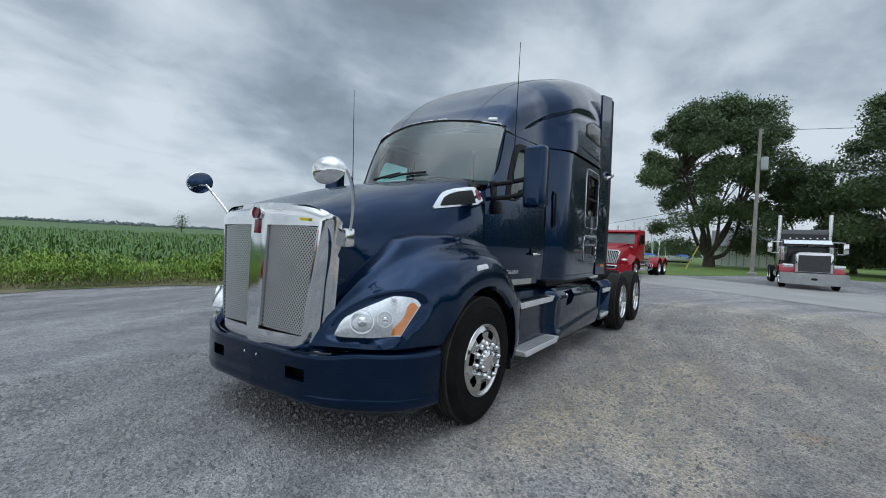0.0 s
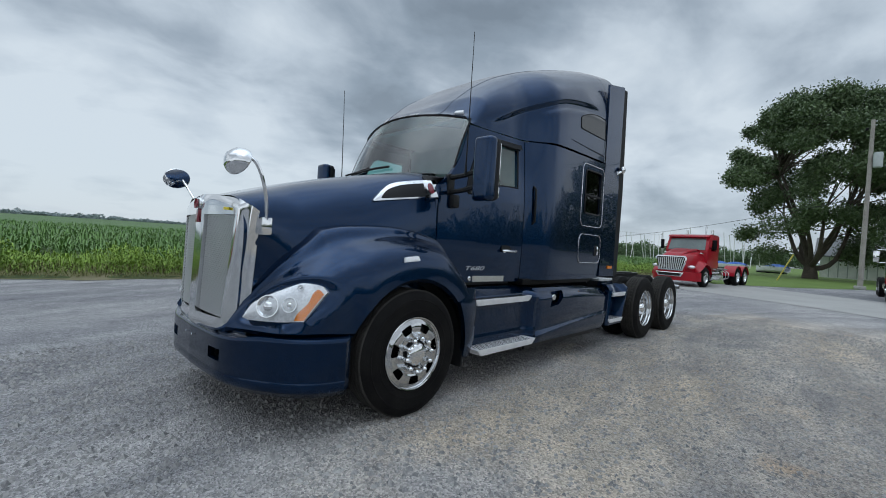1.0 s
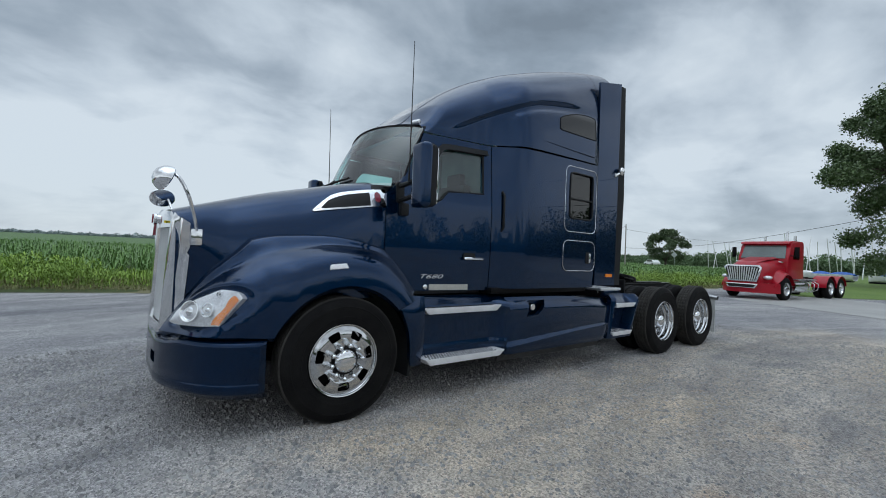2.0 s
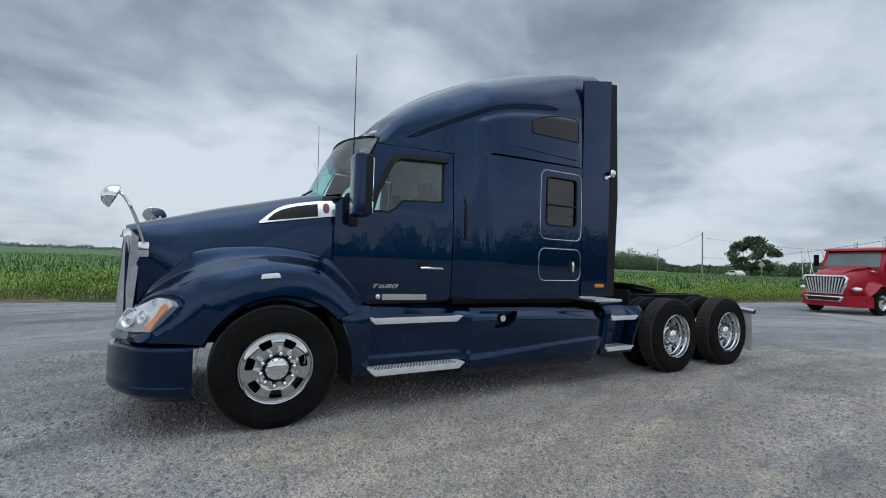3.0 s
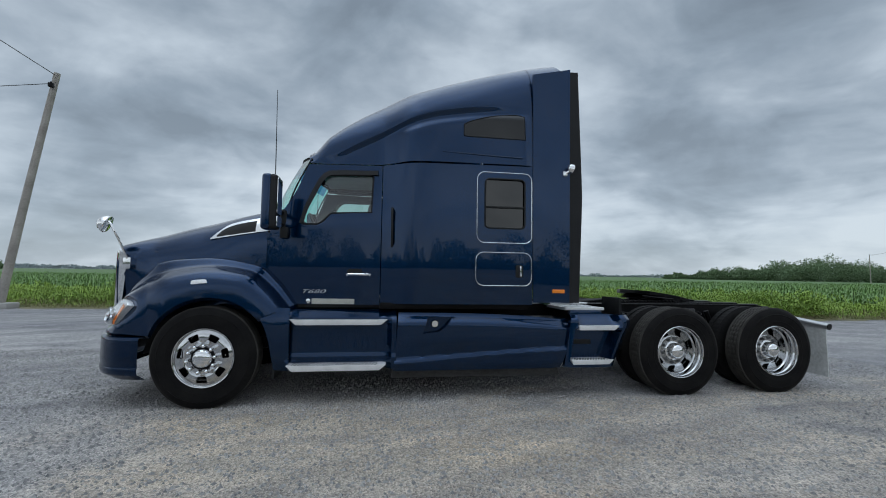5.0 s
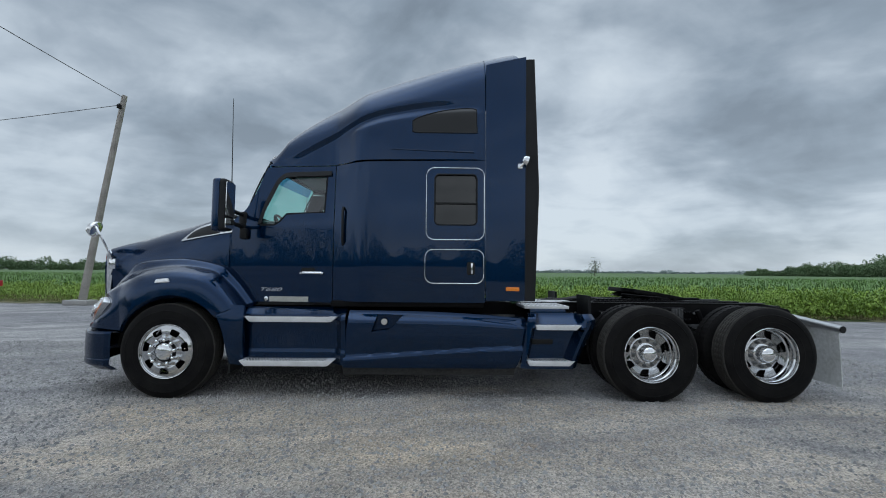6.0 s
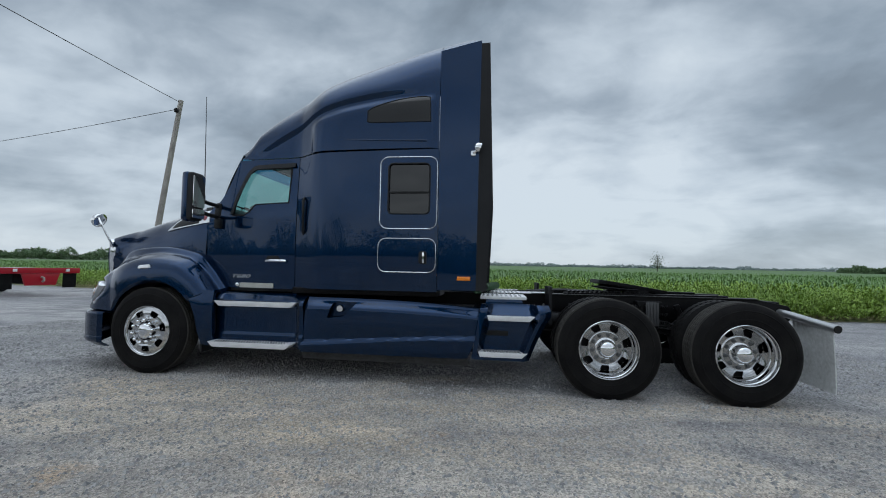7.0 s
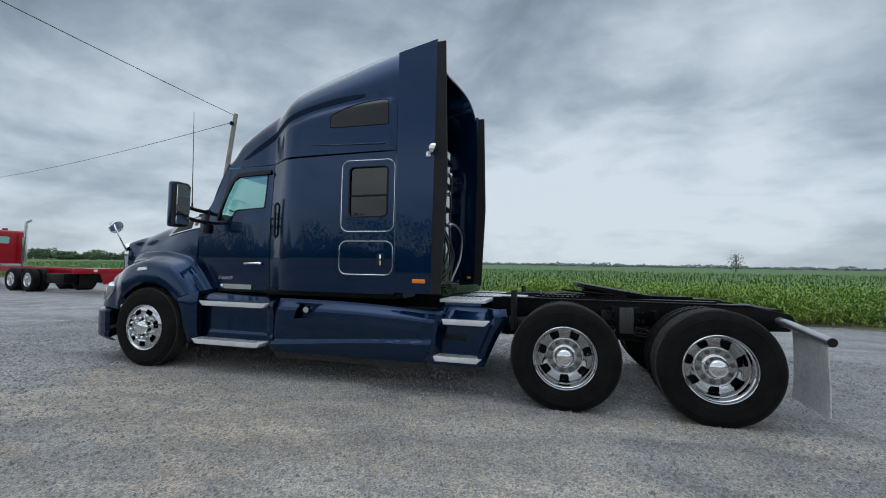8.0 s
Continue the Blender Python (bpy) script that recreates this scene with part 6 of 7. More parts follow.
# chassis
for s in (-1, 1):
    rail = part("frame_rail", Shape().prism(((0.3, 0.76), (0.3, 1.02), (4.3, 1.03), (7.2, 1.03), (7.55, 0.96), (7.62, 0.86), (7.55, 0.78), (7.0, 0.76)), s * 0.47, s * 0.39, bevel=0.008), FRAME, truck, "black chassis rail")
    for x in (5.30, 6.62):
        part("air_spring", Shape().lathe(((0.001, -0.13), (0.10, -0.13), (0.13, -0.08), (0.115, -0.02), (0.13, 0.05), (0.10, 0.13), (0.001, 0.13)), 20, Matrix.Translation((x + 0.28, s * 0.43, 0.64)) @ pose(0, 0, 0, 90)), TRIM, rail, "black rubber air spring")
    part("hanger", Shape().prism(((5.82, 0.98), (6.12, 0.98), (6.05, 0.62), (5.90, 0.62)), s * 0.60, s * 0.47, bevel=0.02).box((5.90, min(s * 0.60, s * 0.66), 0.72), (6.04, max(s * 0.60, s * 0.66), 0.94), 0.015), FRAME, rail, "black suspension hanger")
    plate_g = Shape().box((5.90, min(s * 0.66, s * 0.672), 0.70), (6.045, max(s * 0.66, s * 0.672), 0.975), 0.006)
    for k in range(4):
        plate_g.box((5.912 + 0.034 * k, min(s * 0.67, s * 0.684), 0.71), (5.926 + 0.034 * k, max(s * 0.67, s * 0.684), 0.965), 0.004)
    part("hanger_plate", plate_g, MESH_GREY, rail, "grey ribbed hanger plate")
    for bx in (5.80, 5.845, 6.10, 6.15):
        for bz in (0.74, 0.83, 0.92):
            part("hanger_bolt", Shape().lathe(((0.022, 0.0), (0.022, -0.02), (0.012, -0.024), (0.012, -0.05), (0.001, -0.05)), 6, Matrix.Translation((bx, s * 0.60, bz)) @ pose(0, 0, 0, 0, 0, 0 if s < 0 else 180)), FRAME, rail)
    part("rail_flange", Shape().box((4.6, min(s * 0.39, s * 0.50), 1.0305), (7.22, max(s * 0.39, s * 0.50), 1.040), 0.003), MESH_GREY, rail, "lighter grey top flange of the rail")
    part("leaf_arm", Shape().tube([(5.55, s * 0.5, 0.62), (5.97, s * 0.52, 0.66), (6.4, s * 0.5, 0.60)], 0.05, 8, smooth_steps=4), FRAME, rail)
    part("air_tank", Shape().tube([(4.72, s * 0.62, 0.72), (5.0, s * 0.62, 0.72)], 0.11, 14), FRAME, rail, "black air tank")
    part("shock", Shape().tube([(6.25, s * 0.62, 0.95), (6.42, s * 0.62, 0.50)], 0.035, 8), FRAME, rail)
    for x in (5.02, 6.34):
        part("brake_chamber", Shape().lathe(((0.001, -0.10), (0.06, -0.10), (0.085, -0.07), (0.085, -0.01), (0.092, 0.0), (0.085, 0.01), (0.085, 0.07), (0.05, 0.10), (0.001, 0.11)), 20, Matrix.Translation((x, s * 0.58, 0.60)) @ pose(0, 0, 0, 0, 0, 90)), FRAME, rail, "black brake chamber")
    part("valve_block", Shape().box((5.72, min(s * 0.47, s * 0.58), 0.80), (5.84, max(s * 0.47, s * 0.58), 0.93), 0.012).tube([(5.78, s * 0.55, 0.80), (5.78, s * 0.55, 0.72)], 0.018, 8), BLACK, rail, "black air valve")
    for k in range(4):
        part("air_line", Shape().tube([(5.05 + 0.1 * k, s * (0.50 + 0.012 * k), 0.92 - 0.03 * k), (5.5, s * (0.51 + 0.012 * k), 0.88 - 0.03 * k), (5.8, s * (0.56 + 0.01 * k), 0.80 - 0.03 * k), (6.15 + 0.06 * k, s * 0.55, 0.74 - 0.03 * k), (6.34, s * 0.60, 0.68)], 0.009, 6, smooth_steps=5), HOSE, rail, "black air line")
    for x in (4.75, 5.1, 5.6, 6.3, 6.9):
        part("rail_bolt", Shape().ball((x, s * 0.472, 0.90), (0.014, 0.012, 0.014), 8, 6), ALU_DULL, rail)
    # mud flap
    hang = part("flap_hanger", Shape().tube([(7.45, s * 0.42, 0.89), (7.48, s * 0.60, 0.87), (7.51, s * 1.23, 0.795)], 0.042, 14), ALU_DULL, truck, "dull aluminium mud flap hanger")
    part("hanger_cap", Shape().tube([(7.5095, s * 1.225, 0.7957), (7.5102, s * 1.236, 0.7943)], 0.040, 14), BLACK, hang, "black disc on the tube's end")
    flap = part("mud_flap", Shape().slab(lambda u, v: (7.50 + 0.03 * math.sin(v * 1.5) * (1 - v) + 0.012 * math.sin(3 * u + 2 * v), s * (0.59 + 0.605 * u), 0.15 + (0.70 - 0.07 * u) * v), 8, 12, lambda p: p + Vector((0.012, 0, 0))), FLAP, hang, "dirty white mud flap")
for x, z0, z1 in ((1.6, 0.78, 1.0), (3.2, 0.78, 1.0), (4.9, 0.78, 1.0), (5.97, 0.70, 1.0), (7.45, 0.80, 1.0)):
    part("cross_member", Shape().box((x - 0.05, -0.40, z0), (x + 0.05, 0.40, z1), 0.01), FRAME, truck)
part("gearbox", Shape().box((0.6, -0.25, 0.5), (2.0, 0.25, 0.95), 0.08).tube([(2.0, 0, 0.72), (5.1, 0, 0.56)], 0.06, 10), FRAME, truck)
for s in (-1, 1):
    part("under_tank", Shape().tube([(2.05, s * 0.80, 0.62), (3.9, s * 0.80, 0.62)], 0.28, 18), FRAME, truck, "dark fuel tank behind the fairing")
for s in (-1, 1):
    part("splash_guard", Shape().slab(lambda u, v: (4.76 + 0.02 * math.sin(3 * u), s * (0.50 + 0.42 * u), 0.70 + 0.435 * v), 8, 6, lambda p: p + Vector((0.03, 0, 0))), TRIM, truck, "black rubber splash guard before the rear wheels")
# fifth wheel
plate = Shape()
out = [(5.38, -0.18), (5.48, -0.42), (5.75, -0.48), (6.10, -0.46), (6.50, -0.30), (6.52, -0.07), (6.12, -0.05), (6.0, 0.0), (6.12, 0.05), (6.52, 0.07), (6.50, 0.30), (6.10, 0.46), (5.75, 0.48), (5.45, 0.42), (5.33, 0.18)]
plate.prism(out, -0.025, 0.025, "z", 0.006)
plate.turned(Matrix.Translation((5.87, 0, 1.135)) @ pose(0, 0, 0, 0, 9, 0) @ Matrix.Diagonal((0.72, 0.95, 1, 1)) @ Matrix.Translation((-5.92, 0, 0)))
fifth = part("fifth_wheel", plate, FRAME, truck, "black greasy fifth wheel plate")
for s in (-1, 1):
    part("plate_bracket", Shape().prism(((5.68, 1.03), (6.08, 1.03), (5.96, 1.12), (5.80, 1.13)), s * 0.44, s * 0.36, bevel=0.01), FRAME, fifth)
    part("slide_rail", Shape().box((5.0, min(s * 0.36, s * 0.47), 1.032), (6.9, max(s * 0.36, s * 0.47), 1.06), 0.006), FRAME, fifth)
for k in range(16):
    part("rack_tooth", Shape().box((5.05 + 0.055 * k, -0.46, 1.06), (5.08 + 0.055 * k, -0.36, 1.082), 0.004), FRAME, fifth)
part("release_arm", Shape().tube([(5.95, -0.40, 1.10), (5.75, -0.52, 1.11), (5.40, -0.60, 1.14), (5.30, -0.60, 1.15)], 0.011, 6), FRAME, fifth, "black release handle")
part("plate_skirt", Shape().prism(((5.52, 1.10), (6.20, 1.02), (6.10, 1.10), (5.62, 1.155)), -0.30, 0.30, bevel=0.01), FRAME, fifth)
for k in range(3):
    part("air_line", Shape().tube([(4.62, -0.12 + 0.06 * k, 1.05), (5.0, -0.16 + 0.08 * k, 1.075), (5.35, -0.1 + 0.05 * k, 1.055), (5.7, -0.05 + 0.05 * k, 1.045)], 0.012, 6, smooth_steps=5), HOSE, truck, "black air line")
# hoses behind the sleeper
for k, (y0, z0, sag) in enumerate(((-0.25, 2.0, 0.35), (-0.12, 2.02, 0.55), (0.05, 1.98, 0.45))):
    part("air_hose", Shape().tube([(3.56, y0, z0), (3.70, y0 + 0.04, z0 - 0.05), (3.84, y0 + 0.12, z0 - sag), (3.78, y0 - 0.1, 1.25), (3.72, y0 - 0.28, 1.12)], 0.014, 6, smooth_steps=6), HOSE, truck, "black air hose")
for k in range(3):
    part("coiled_hose", Shape().tube([(3.92 + 0.05 * k + 0.045 * math.cos(i * 0.85) + 0.0012 * i, -0.62 + 0.0062 * i + 0.05 * k, 1.065 + 0.018 * k + 0.045 * math.sin(i * 0.85)) for i in range(120)], 0.009, 5), HOSE_GREEN if k != 1 else HOSE, truck, "coiled green air line" if k != 1 else "coiled black air line")
for k, pts in enumerate((((3.56, 0.80, 2.04), (3.64, 0.86, 2.06), (3.72, 1.02, 1.98), (3.74, 1.12, 1.80), (3.72, 1.06, 1.50), (3.68, 0.82, 1.25), (3.70, 0.5, 1.10), (3.80, 0.1, 1.06)),
                         ((3.56, 0.72, 2.04), (3.62, 0.74, 2.0), (3.66, 0.66, 1.75), (3.68, 0.70, 1.45), (3.70, 0.55, 1.2), (3.78, 0.3, 1.07)),
                         ((3.56, 0.78, 2.85), (3.62, 0.80, 2.8), (3.63, 0.78, 2.5), (3.62, 0.76, 2.1)))):
    part("air_hose", Shape().tube(pts, 0.017, 7, smooth_steps=6), ALU_DULL if k == 0 else HOSE, truck, "braided grey air hose" if k == 0 else "black air hose")
for z in (2.04, 2.53, 2.83):
    part("hose_fitting", Shape().tube([(3.50, 0.80, z), (3.60, 0.80, z)], 0.03, 8).ball((3.61, 0.80, z), (0.035, 0.04, 0.045), 10, 6), CHROME, truck, "bright hose fitting")
for z in (2.25, 2.62, 3.0):
    part("back_bracket", Shape().box((3.495, 0.55, z), (3.62, 0.95, z + 0.05), 0.01), FRAME, truck)
rt = random.Random(3)
for k in range(5):
    p = [(3.66 + rt.uniform(0, 0.2), rt.uniform(-0.5, 0.6), 1.06 + rt.uniform(0.0, 0.12)) for i in range(6)]
    part("air_hose", Shape().tube(p, 0.012, 6, smooth_steps=5), HOSE, truck, "black air hose")
part("gladhand_bar", Shape().tube([(3.56, -0.8, 2.05), (3.64, -0.8, 2.1), (3.64, -0.8, 2.9), (3.56, -0.8, 2.95)], 0.016, 8), CHROME, truck, "bright grab rail")

# ---- background: lawn, road, poles, other trucks ----
def sheet(name, poly, z, mat, label, category):
    sh = Shape()
    bm = bmesh.new()
    bm.faces.new([bm.verts.new((x, y, z)) for x, y in poly])
    sh.bm(bm)
    return tagged(new(name, mesh_of(name, sh, mat)), label, category, kind="structure")


sheet("driveway", ((19.6, 2.8), (16.4, -3.0), (13.6, -6.6), (8.0, -15.0), (3, -24), (12, -24), (20.5, -12.0), (22.6, -7.0), (25.2, -2.6), (28.0, 1.4)), 0.010, CONCRETE, "pale concrete driveway crossing the lot", "driveway")
sheet("lawn", ((26.5, 1.6), (31, -2.0), (37, -4.7), (40, -12.5), (46, -40), (180, -60), (180, 26), (60, 8.4), (28, 5.6)), 0.012, LAWN, "mown green lawn under the trees", "lawn")
WOOD_POLE = material("weathered_pole", (0.33, 0.31, 0.28), rough=0.85, spread=0.3, scale=2, fine=30, bump=0.01)
WIRE = material("wire", (0.03, 0.03, 0.032), rough=0.5)
WHITE = material("white_paint", (0.84, 0.85, 0.85), rough=0.5, spread=0.12, scale=2)
BLUE_TARP = material("blue_tarp", (0.03, 0.14, 0.50), rough=0.5, spread=0.3, scale=1.5)
ROOF_GREY = material("grey_roof", (0.16, 0.165, 0.17), rough=0.7, spread=0.2, scale=0.6)
YELLOW = material("yellow_guard", (0.62, 0.52, 0.10), rough=0.5, spread=0.15)


def pole(base, top, label, box=False, arm=None):
    root = thing("utility_pole", (base[0], base[1], 0), label, "utility pole", "utility poles")
    v = Vector(top) - Vector((base[0], base[1], 0))
    part("post", Shape().tube([(0, 0, -0.2), v * 0.5, v], [0.15, 0.105], 12), WOOD_POLE, root)
    part("footing", Shape().box((-0.55, -0.3, 0), (0.5, 0.3, 0.22), 0.05), CONCRETE, root, "rough pale footing")
    d = v.normalized()
    arm_d = Vector(arm or (1, 0, 0))
    part("bracket", Shape().tube([v - d * 0.55, v - d * 0.5 + arm_d * 0.34], 0.03, 6).box(tuple(v - d * 0.62 + arm_d * 0.26 - Vector((0.07, 0.07, 0.05))), tuple(v - d * 0.62 + arm_d * 0.26 + Vector((0.07, 0.07, 0.12))), 0.02), FRAME, root, "small bracket with insulator")
    for k in (0.1, 0.35):
        part("insulator", Shape().ball(tuple(v - d * k - arm_d * 0.16), (0.05, 0.05, 0.07), 10, 6).tube([v - d * k, v - d * k - arm_d * 0.16], 0.02, 5), GREYTRIM, root, "grey insulator on a pin")
    if box:
        part("transformer", Shape().lathe(((0.001, -0.5), (0.2, -0.5), (0.24, -0.45), (0.24, 0.42), (0.2, 0.5), (0.001, 0.52)), 18, Matrix.Translation(v * 0.76 + Vector((-0.1, -0.36, 0))) @ pose(0, 0, 0, 90)), GREYTRIM, root, "grey pole transformer")
    return root


pole((-12.03, 12.0), (-10.71, 12.0, 9.05), "leaning weathered wooden utility pole beside the field", arm=(0.3, -0.95, 0))
pole((37.3, -4.5), (37.25, -4.6, 11.3), "weathered utility pole with a grey transformer", True, arm=(0, 1, 0))
pole((84.5, 44.6), (84.5, 44.6, 9.7), "thin distant utility pole", arm=(0.5, 0.8, 0))
pole((143.3, 95.3), (143.3, 95.3, 10.0), "thin distant utility pole", arm=(0.5, 0.8, 0))
pole((160, 44), (160, 44, 10), "thin distant utility pole", arm=(0.5, 0.8, 0))


def wire(a, b, sag, r=0.012):
    a, b = Vector(a), Vector(b)
    pts = [a + (b - a) * t - Vector((0, 0, 4 * sag * t * (1 - t))) for t in np.linspace(0, 1, 13)]
    root = tagged(new("overhead_wire", mesh_of("overhead_wire", Shape().tube(pts, r, 5), WIRE)), "thin black overhead wire between poles", "wire", "overhead wires")
    return root


wire((-10.73, 11.9, 8.95), (-9.9, -6.0, 8.9), 0.1, 0.014)
wire((-10.75, 11.9, 8.6), (-46, 21.0, 9.0), 0.25, 0.014)
wire((37.25, -4.5, 6.15), (84.5, 44.6, 4.6), 1.2, 0.02)
wire((37.25, -4.7, 11.2), (42, -40, 12), 0.8, 0.02)
wire((37.25, -4.7, 8.2), (41, -40, 8.6), 0.8, 0.03)
wire((84.5, 44.6, 9.4), (143.3, 95.3, 9.8), 0.8, 0.025)
wire((84.5, 44.6, 8.6), (160, 44, 9.4), 0.8, 0.025)
guy = thing("guy_guard", (41.9, 0.3, 0), "yellow sleeve on a slanting guy wire", "guy wire")
part("sleeve", Shape().tube([(0, 0, 0), (0, -0.95, 2.2)], 0.05, 8), YELLOW, guy)
part("strand", Shape().tube([(0, -0.95, 2.2), (-4.5, -4.7, 9.6)], 0.012, 5), WIRE, guy)


def simple_wheel(parent, x, y, s, deep, r=0.505):
    hub = part("wheel", Shape().lathe(((0.29, 0.03), (0.40, 0.0), (0.46, 0.01), (r, 0.05), (r, 0.23), (0.46, 0.27), (0.29, 0.25)), 32), RUBBER, parent, "black tyre with bright rim")
    hub.matrix_basis = Matrix.Translation((x, y, r - 0.003)) @ (Matrix.Identity(4) if s < 0 else pose(0, 0, 0, 0, 0, 180))
    f = 0.14 if deep else 0.03
    part("rim", Shape().lathe(((0.30, 0.02), (0.285, 0.015), (0.27, 0.06), (0.25, f + 0.02), (0.16, f), (0.10, f), (0.09, f - 0.07), (0.001, f - 0.08)), 28), ALU, hub)
    return hub


def frame_parts(root, x0, x1, mat):
    for s in (-1, 1):
        part("frame_rail", Shape().prism(((x0, 0.78), (x0, 1.0), (x1 - 0.3, 1.0), (x1, 0.9), (x1, 0.8)), s * 0.47, s * 0.39), mat, root)


# red day-cab tractor, facing the lot
red = thing("day_cab_truck", (22.1, 2.4, 0), "red day cab tractor with chrome grille parked by the field", "truck", turn=-6.8)


def red_hood(u, v):
    x = -1.35 + 1.75 * u
    th = math.pi * (1 - v)
    c, s = math.cos(th), math.sin(th)
    w = interp(u, (0, 0.15, 1), (0.62, 0.72, 0.95))
    top = interp(u, (0, 0.08, 0.5, 1), (1.50, 1.58, 1.74, 1.86))
    return (x, w * math.copysign(abs(c) ** 0.45, c), 0.75 + (top - 0.75) * abs(s) ** 0.6)


part("hood", Shape().grid(red_hood, 18, 24).prism(((-0.63, 0.75), (0.63, 0.75), (0.6, 1.45), (-0.6, 1.45)), -1.36, -1.33, "x"), RED_PAINT, red)
cab = part("cab", Shape().prism(((0.38, 0.95), (0.38, 1.85), (0.72, 2.58), (0.95, 2.66), (1.95, 2.66), (2.0, 2.5), (2.0, 0.95)), -1.02, 1.02, bevel=0.05), RED_PAINT, red)
part("windscreen", Shape().prism(((-0.90, 1.87), (0.90, 1.87), (0.84, 2.53), (-0.84, 2.53)), -0.02, 0.0, "x").turned(Matrix.Translation((0.40, 0, 0)) @ Matrix.Translation((0, 0, 1.9)) @ pose(0, 0, 0, 0, 25.0, 0) @ Matrix.Translation((0, 0, -1.9))), PALE_GLASS, cab, "grey sloping windscreen")
part("sun_visor", Shape().prism(((0.50, 2.55), (0.58, 2.64), (0.90, 2.70), (1.90, 2.70), (1.95, 2.64), (0.85, 2.58)), -0.99, 0.99, bevel=0.025), RED_PAINT, cab, "red sun visor")
for s in (-1, 1):
    part("side_window", Shape().prism(((0.85, 1.85), (1.5, 1.85), (1.5, 2.42), (0.98, 2.42)), s * 1.02, s * 1.026), DARKGLASS, cab, "dark side window")
    part("fender", Shape().slab(lambda u, v: (0.02 + 0.66 * math.cos(math.pi * (0.98 - 0.9 * u)) * (1.0 + 0.5 * smooth(0.25, 0.0, u) * v), s * (0.72 + 0.46 * v - 0.1 * smooth(0.3, 0, u) * v), 0.52 + (0.64 + 0.26 * (1 - v)) * math.sin(math.pi * (0.98 - 0.9 * u))), 20, 8, lambda p: p + Vector((0, 0, -0.03))), RED_PAINT, red)
    part("headlight", Shape().ball((-1.06, s * 0.84, 0.99), (0.16, 0.17, 0.085), 16, 8), LAMP_INNER, red, "clear swept headlight")
    part("mirror", Shape().box((0.5, min(s * 1.2, s * 1.36), 1.9), (0.62, max(s * 1.2, s * 1.36), 2.4), 0.03).tube([(0.56, s * 1.0, 2.0), (0.56, s * 1.25, 2.0)], 0.02, 6), FRAME, red, "black door mirror")
    part("hood_intake", Shape().box((-0.05, min(s * 0.80, s * 0.93), 1.66), (0.25, max(s * 0.80, s * 0.93), 1.73), 0.02), CHROME, red, "bright hood intake")
    part("tank", Shape().tube([(0.95, s * 0.82, 0.62), (2.3, s * 0.82, 0.62)], 0.30, 20), ALU, red, "polished fuel tank")
    part("stack", Shape().tube([(2.12, s * 0.62, 1.0), (2.12, s * 0.62, 3.0)], 0.06, 12), ALU, red, "bright exhaust stack")
    simple_wheel(red, 0.0, s * 1.16, s, False)
    for x in (4.75, 6.05):
        simple_wheel(red, x, s * 1.20, s, True)
        part("inner_tyre", Shape().lathe(((0.29, 0), (0.46, 0.01), (0.505, 0.05), (0.505, 0.23), (0.46, 0.27), (0.29, 0.28)), 28, Matrix.Translation((x, s * 0.72 - 0.14, 0.503))), RUBBER, red)
        part("rear_fender", Shape().slab(lambda u, v: (x + 0.66 * math.cos(math.pi * (0.97 - 0.9 * u)), s * (0.6 + 0.6 * v), 0.5 + 0.63 * math.sin(math.pi * (0.97 - 0.9 * u))), 14, 3, lambda p: p + Vector((0, 0, -0.02))), RED_PAINT, red, "red rear wheel fender")
frame_parts(red, 0.5, 6.9, FRAME)
for s in (-1, 1):
    for z in (0.42, 0.72):
        part("cab_step", Shape().box((1.0, min(s * 1.06, s * 1.16), z), (1.75, max(s * 1.06, s * 1.16), z + 0.05), 0.01), STEP, red, "bright cab step")
    part("air_tank", Shape().tube([(2.5, s * 0.70, 0.62), (3.3, s * 0.70, 0.62)], 0.14, 14), CHROME, red, "bright air tank")
    for x in (2.45, 2.95, 3.4):
        part("tank_strap", Shape().tube([(x, s * 0.82, 0.30), (x, s * 1.10, 0.45), (x, s * 1.12, 0.72), (x, s * 0.80, 0.94)], 0.022, 6), ALU, red, "bright strap")
    part("deck_side", Shape().box((2.35, min(s * 0.5, s * 1.0), 0.90), (3.6, max(s * 0.5, s * 1.0), 0.95), 0.01), ALU_DULL, red, "grey deck plate")
part("hood_bulge", Shape().grid(lambda u, v: (-1.30 + 1.66 * u, (2 * v - 1) * (0.40 + 0.24 * u), interp(u, (0, 0.08, 0.5, 1), (1.505, 1.60, 1.775, 1.90)) + 0.045 * smooth(0.0, 0.12, min(v, 1 - v)) - 0.02), 14, 14), RED_PAINT, red, "raised centre of the red hood")
part("roof_stack", Shape().tube([(2.12, -0.30, 2.3), (2.12, -0.30, 3.1), (2.16, -0.30, 3.22)], 0.05, 10), ALU, red, "bright stack behind the cab")
# bumper and grille
part("bumper", Shape().slab(lambda u, v: (-1.48 + 0.75 * abs(2 * u - 1) ** 3.2 + 0.04 * (1 - v), 1.16 * (2 * u - 1), 0.30 + 0.44 * v), 28, 6, lambda p: p + Vector((0.05, 0, 0))), RED_PAINT, red, "red painted bumper")
part("bumper_intake", Shape().prism(((-0.55, 0.50), (0.55, 0.50), (0.66, 0.70), (-0.66, 0.70)), -1.52, -1.46, "x", 0.01), CHROME, red, "bright lower intake trim")
part("intake_slot", Shape().prism(((-0.48, 0.53), (0.48, 0.53), (0.56, 0.66), (-0.56, 0.66)), -1.53, -1.515, "x"), BLACK, red)
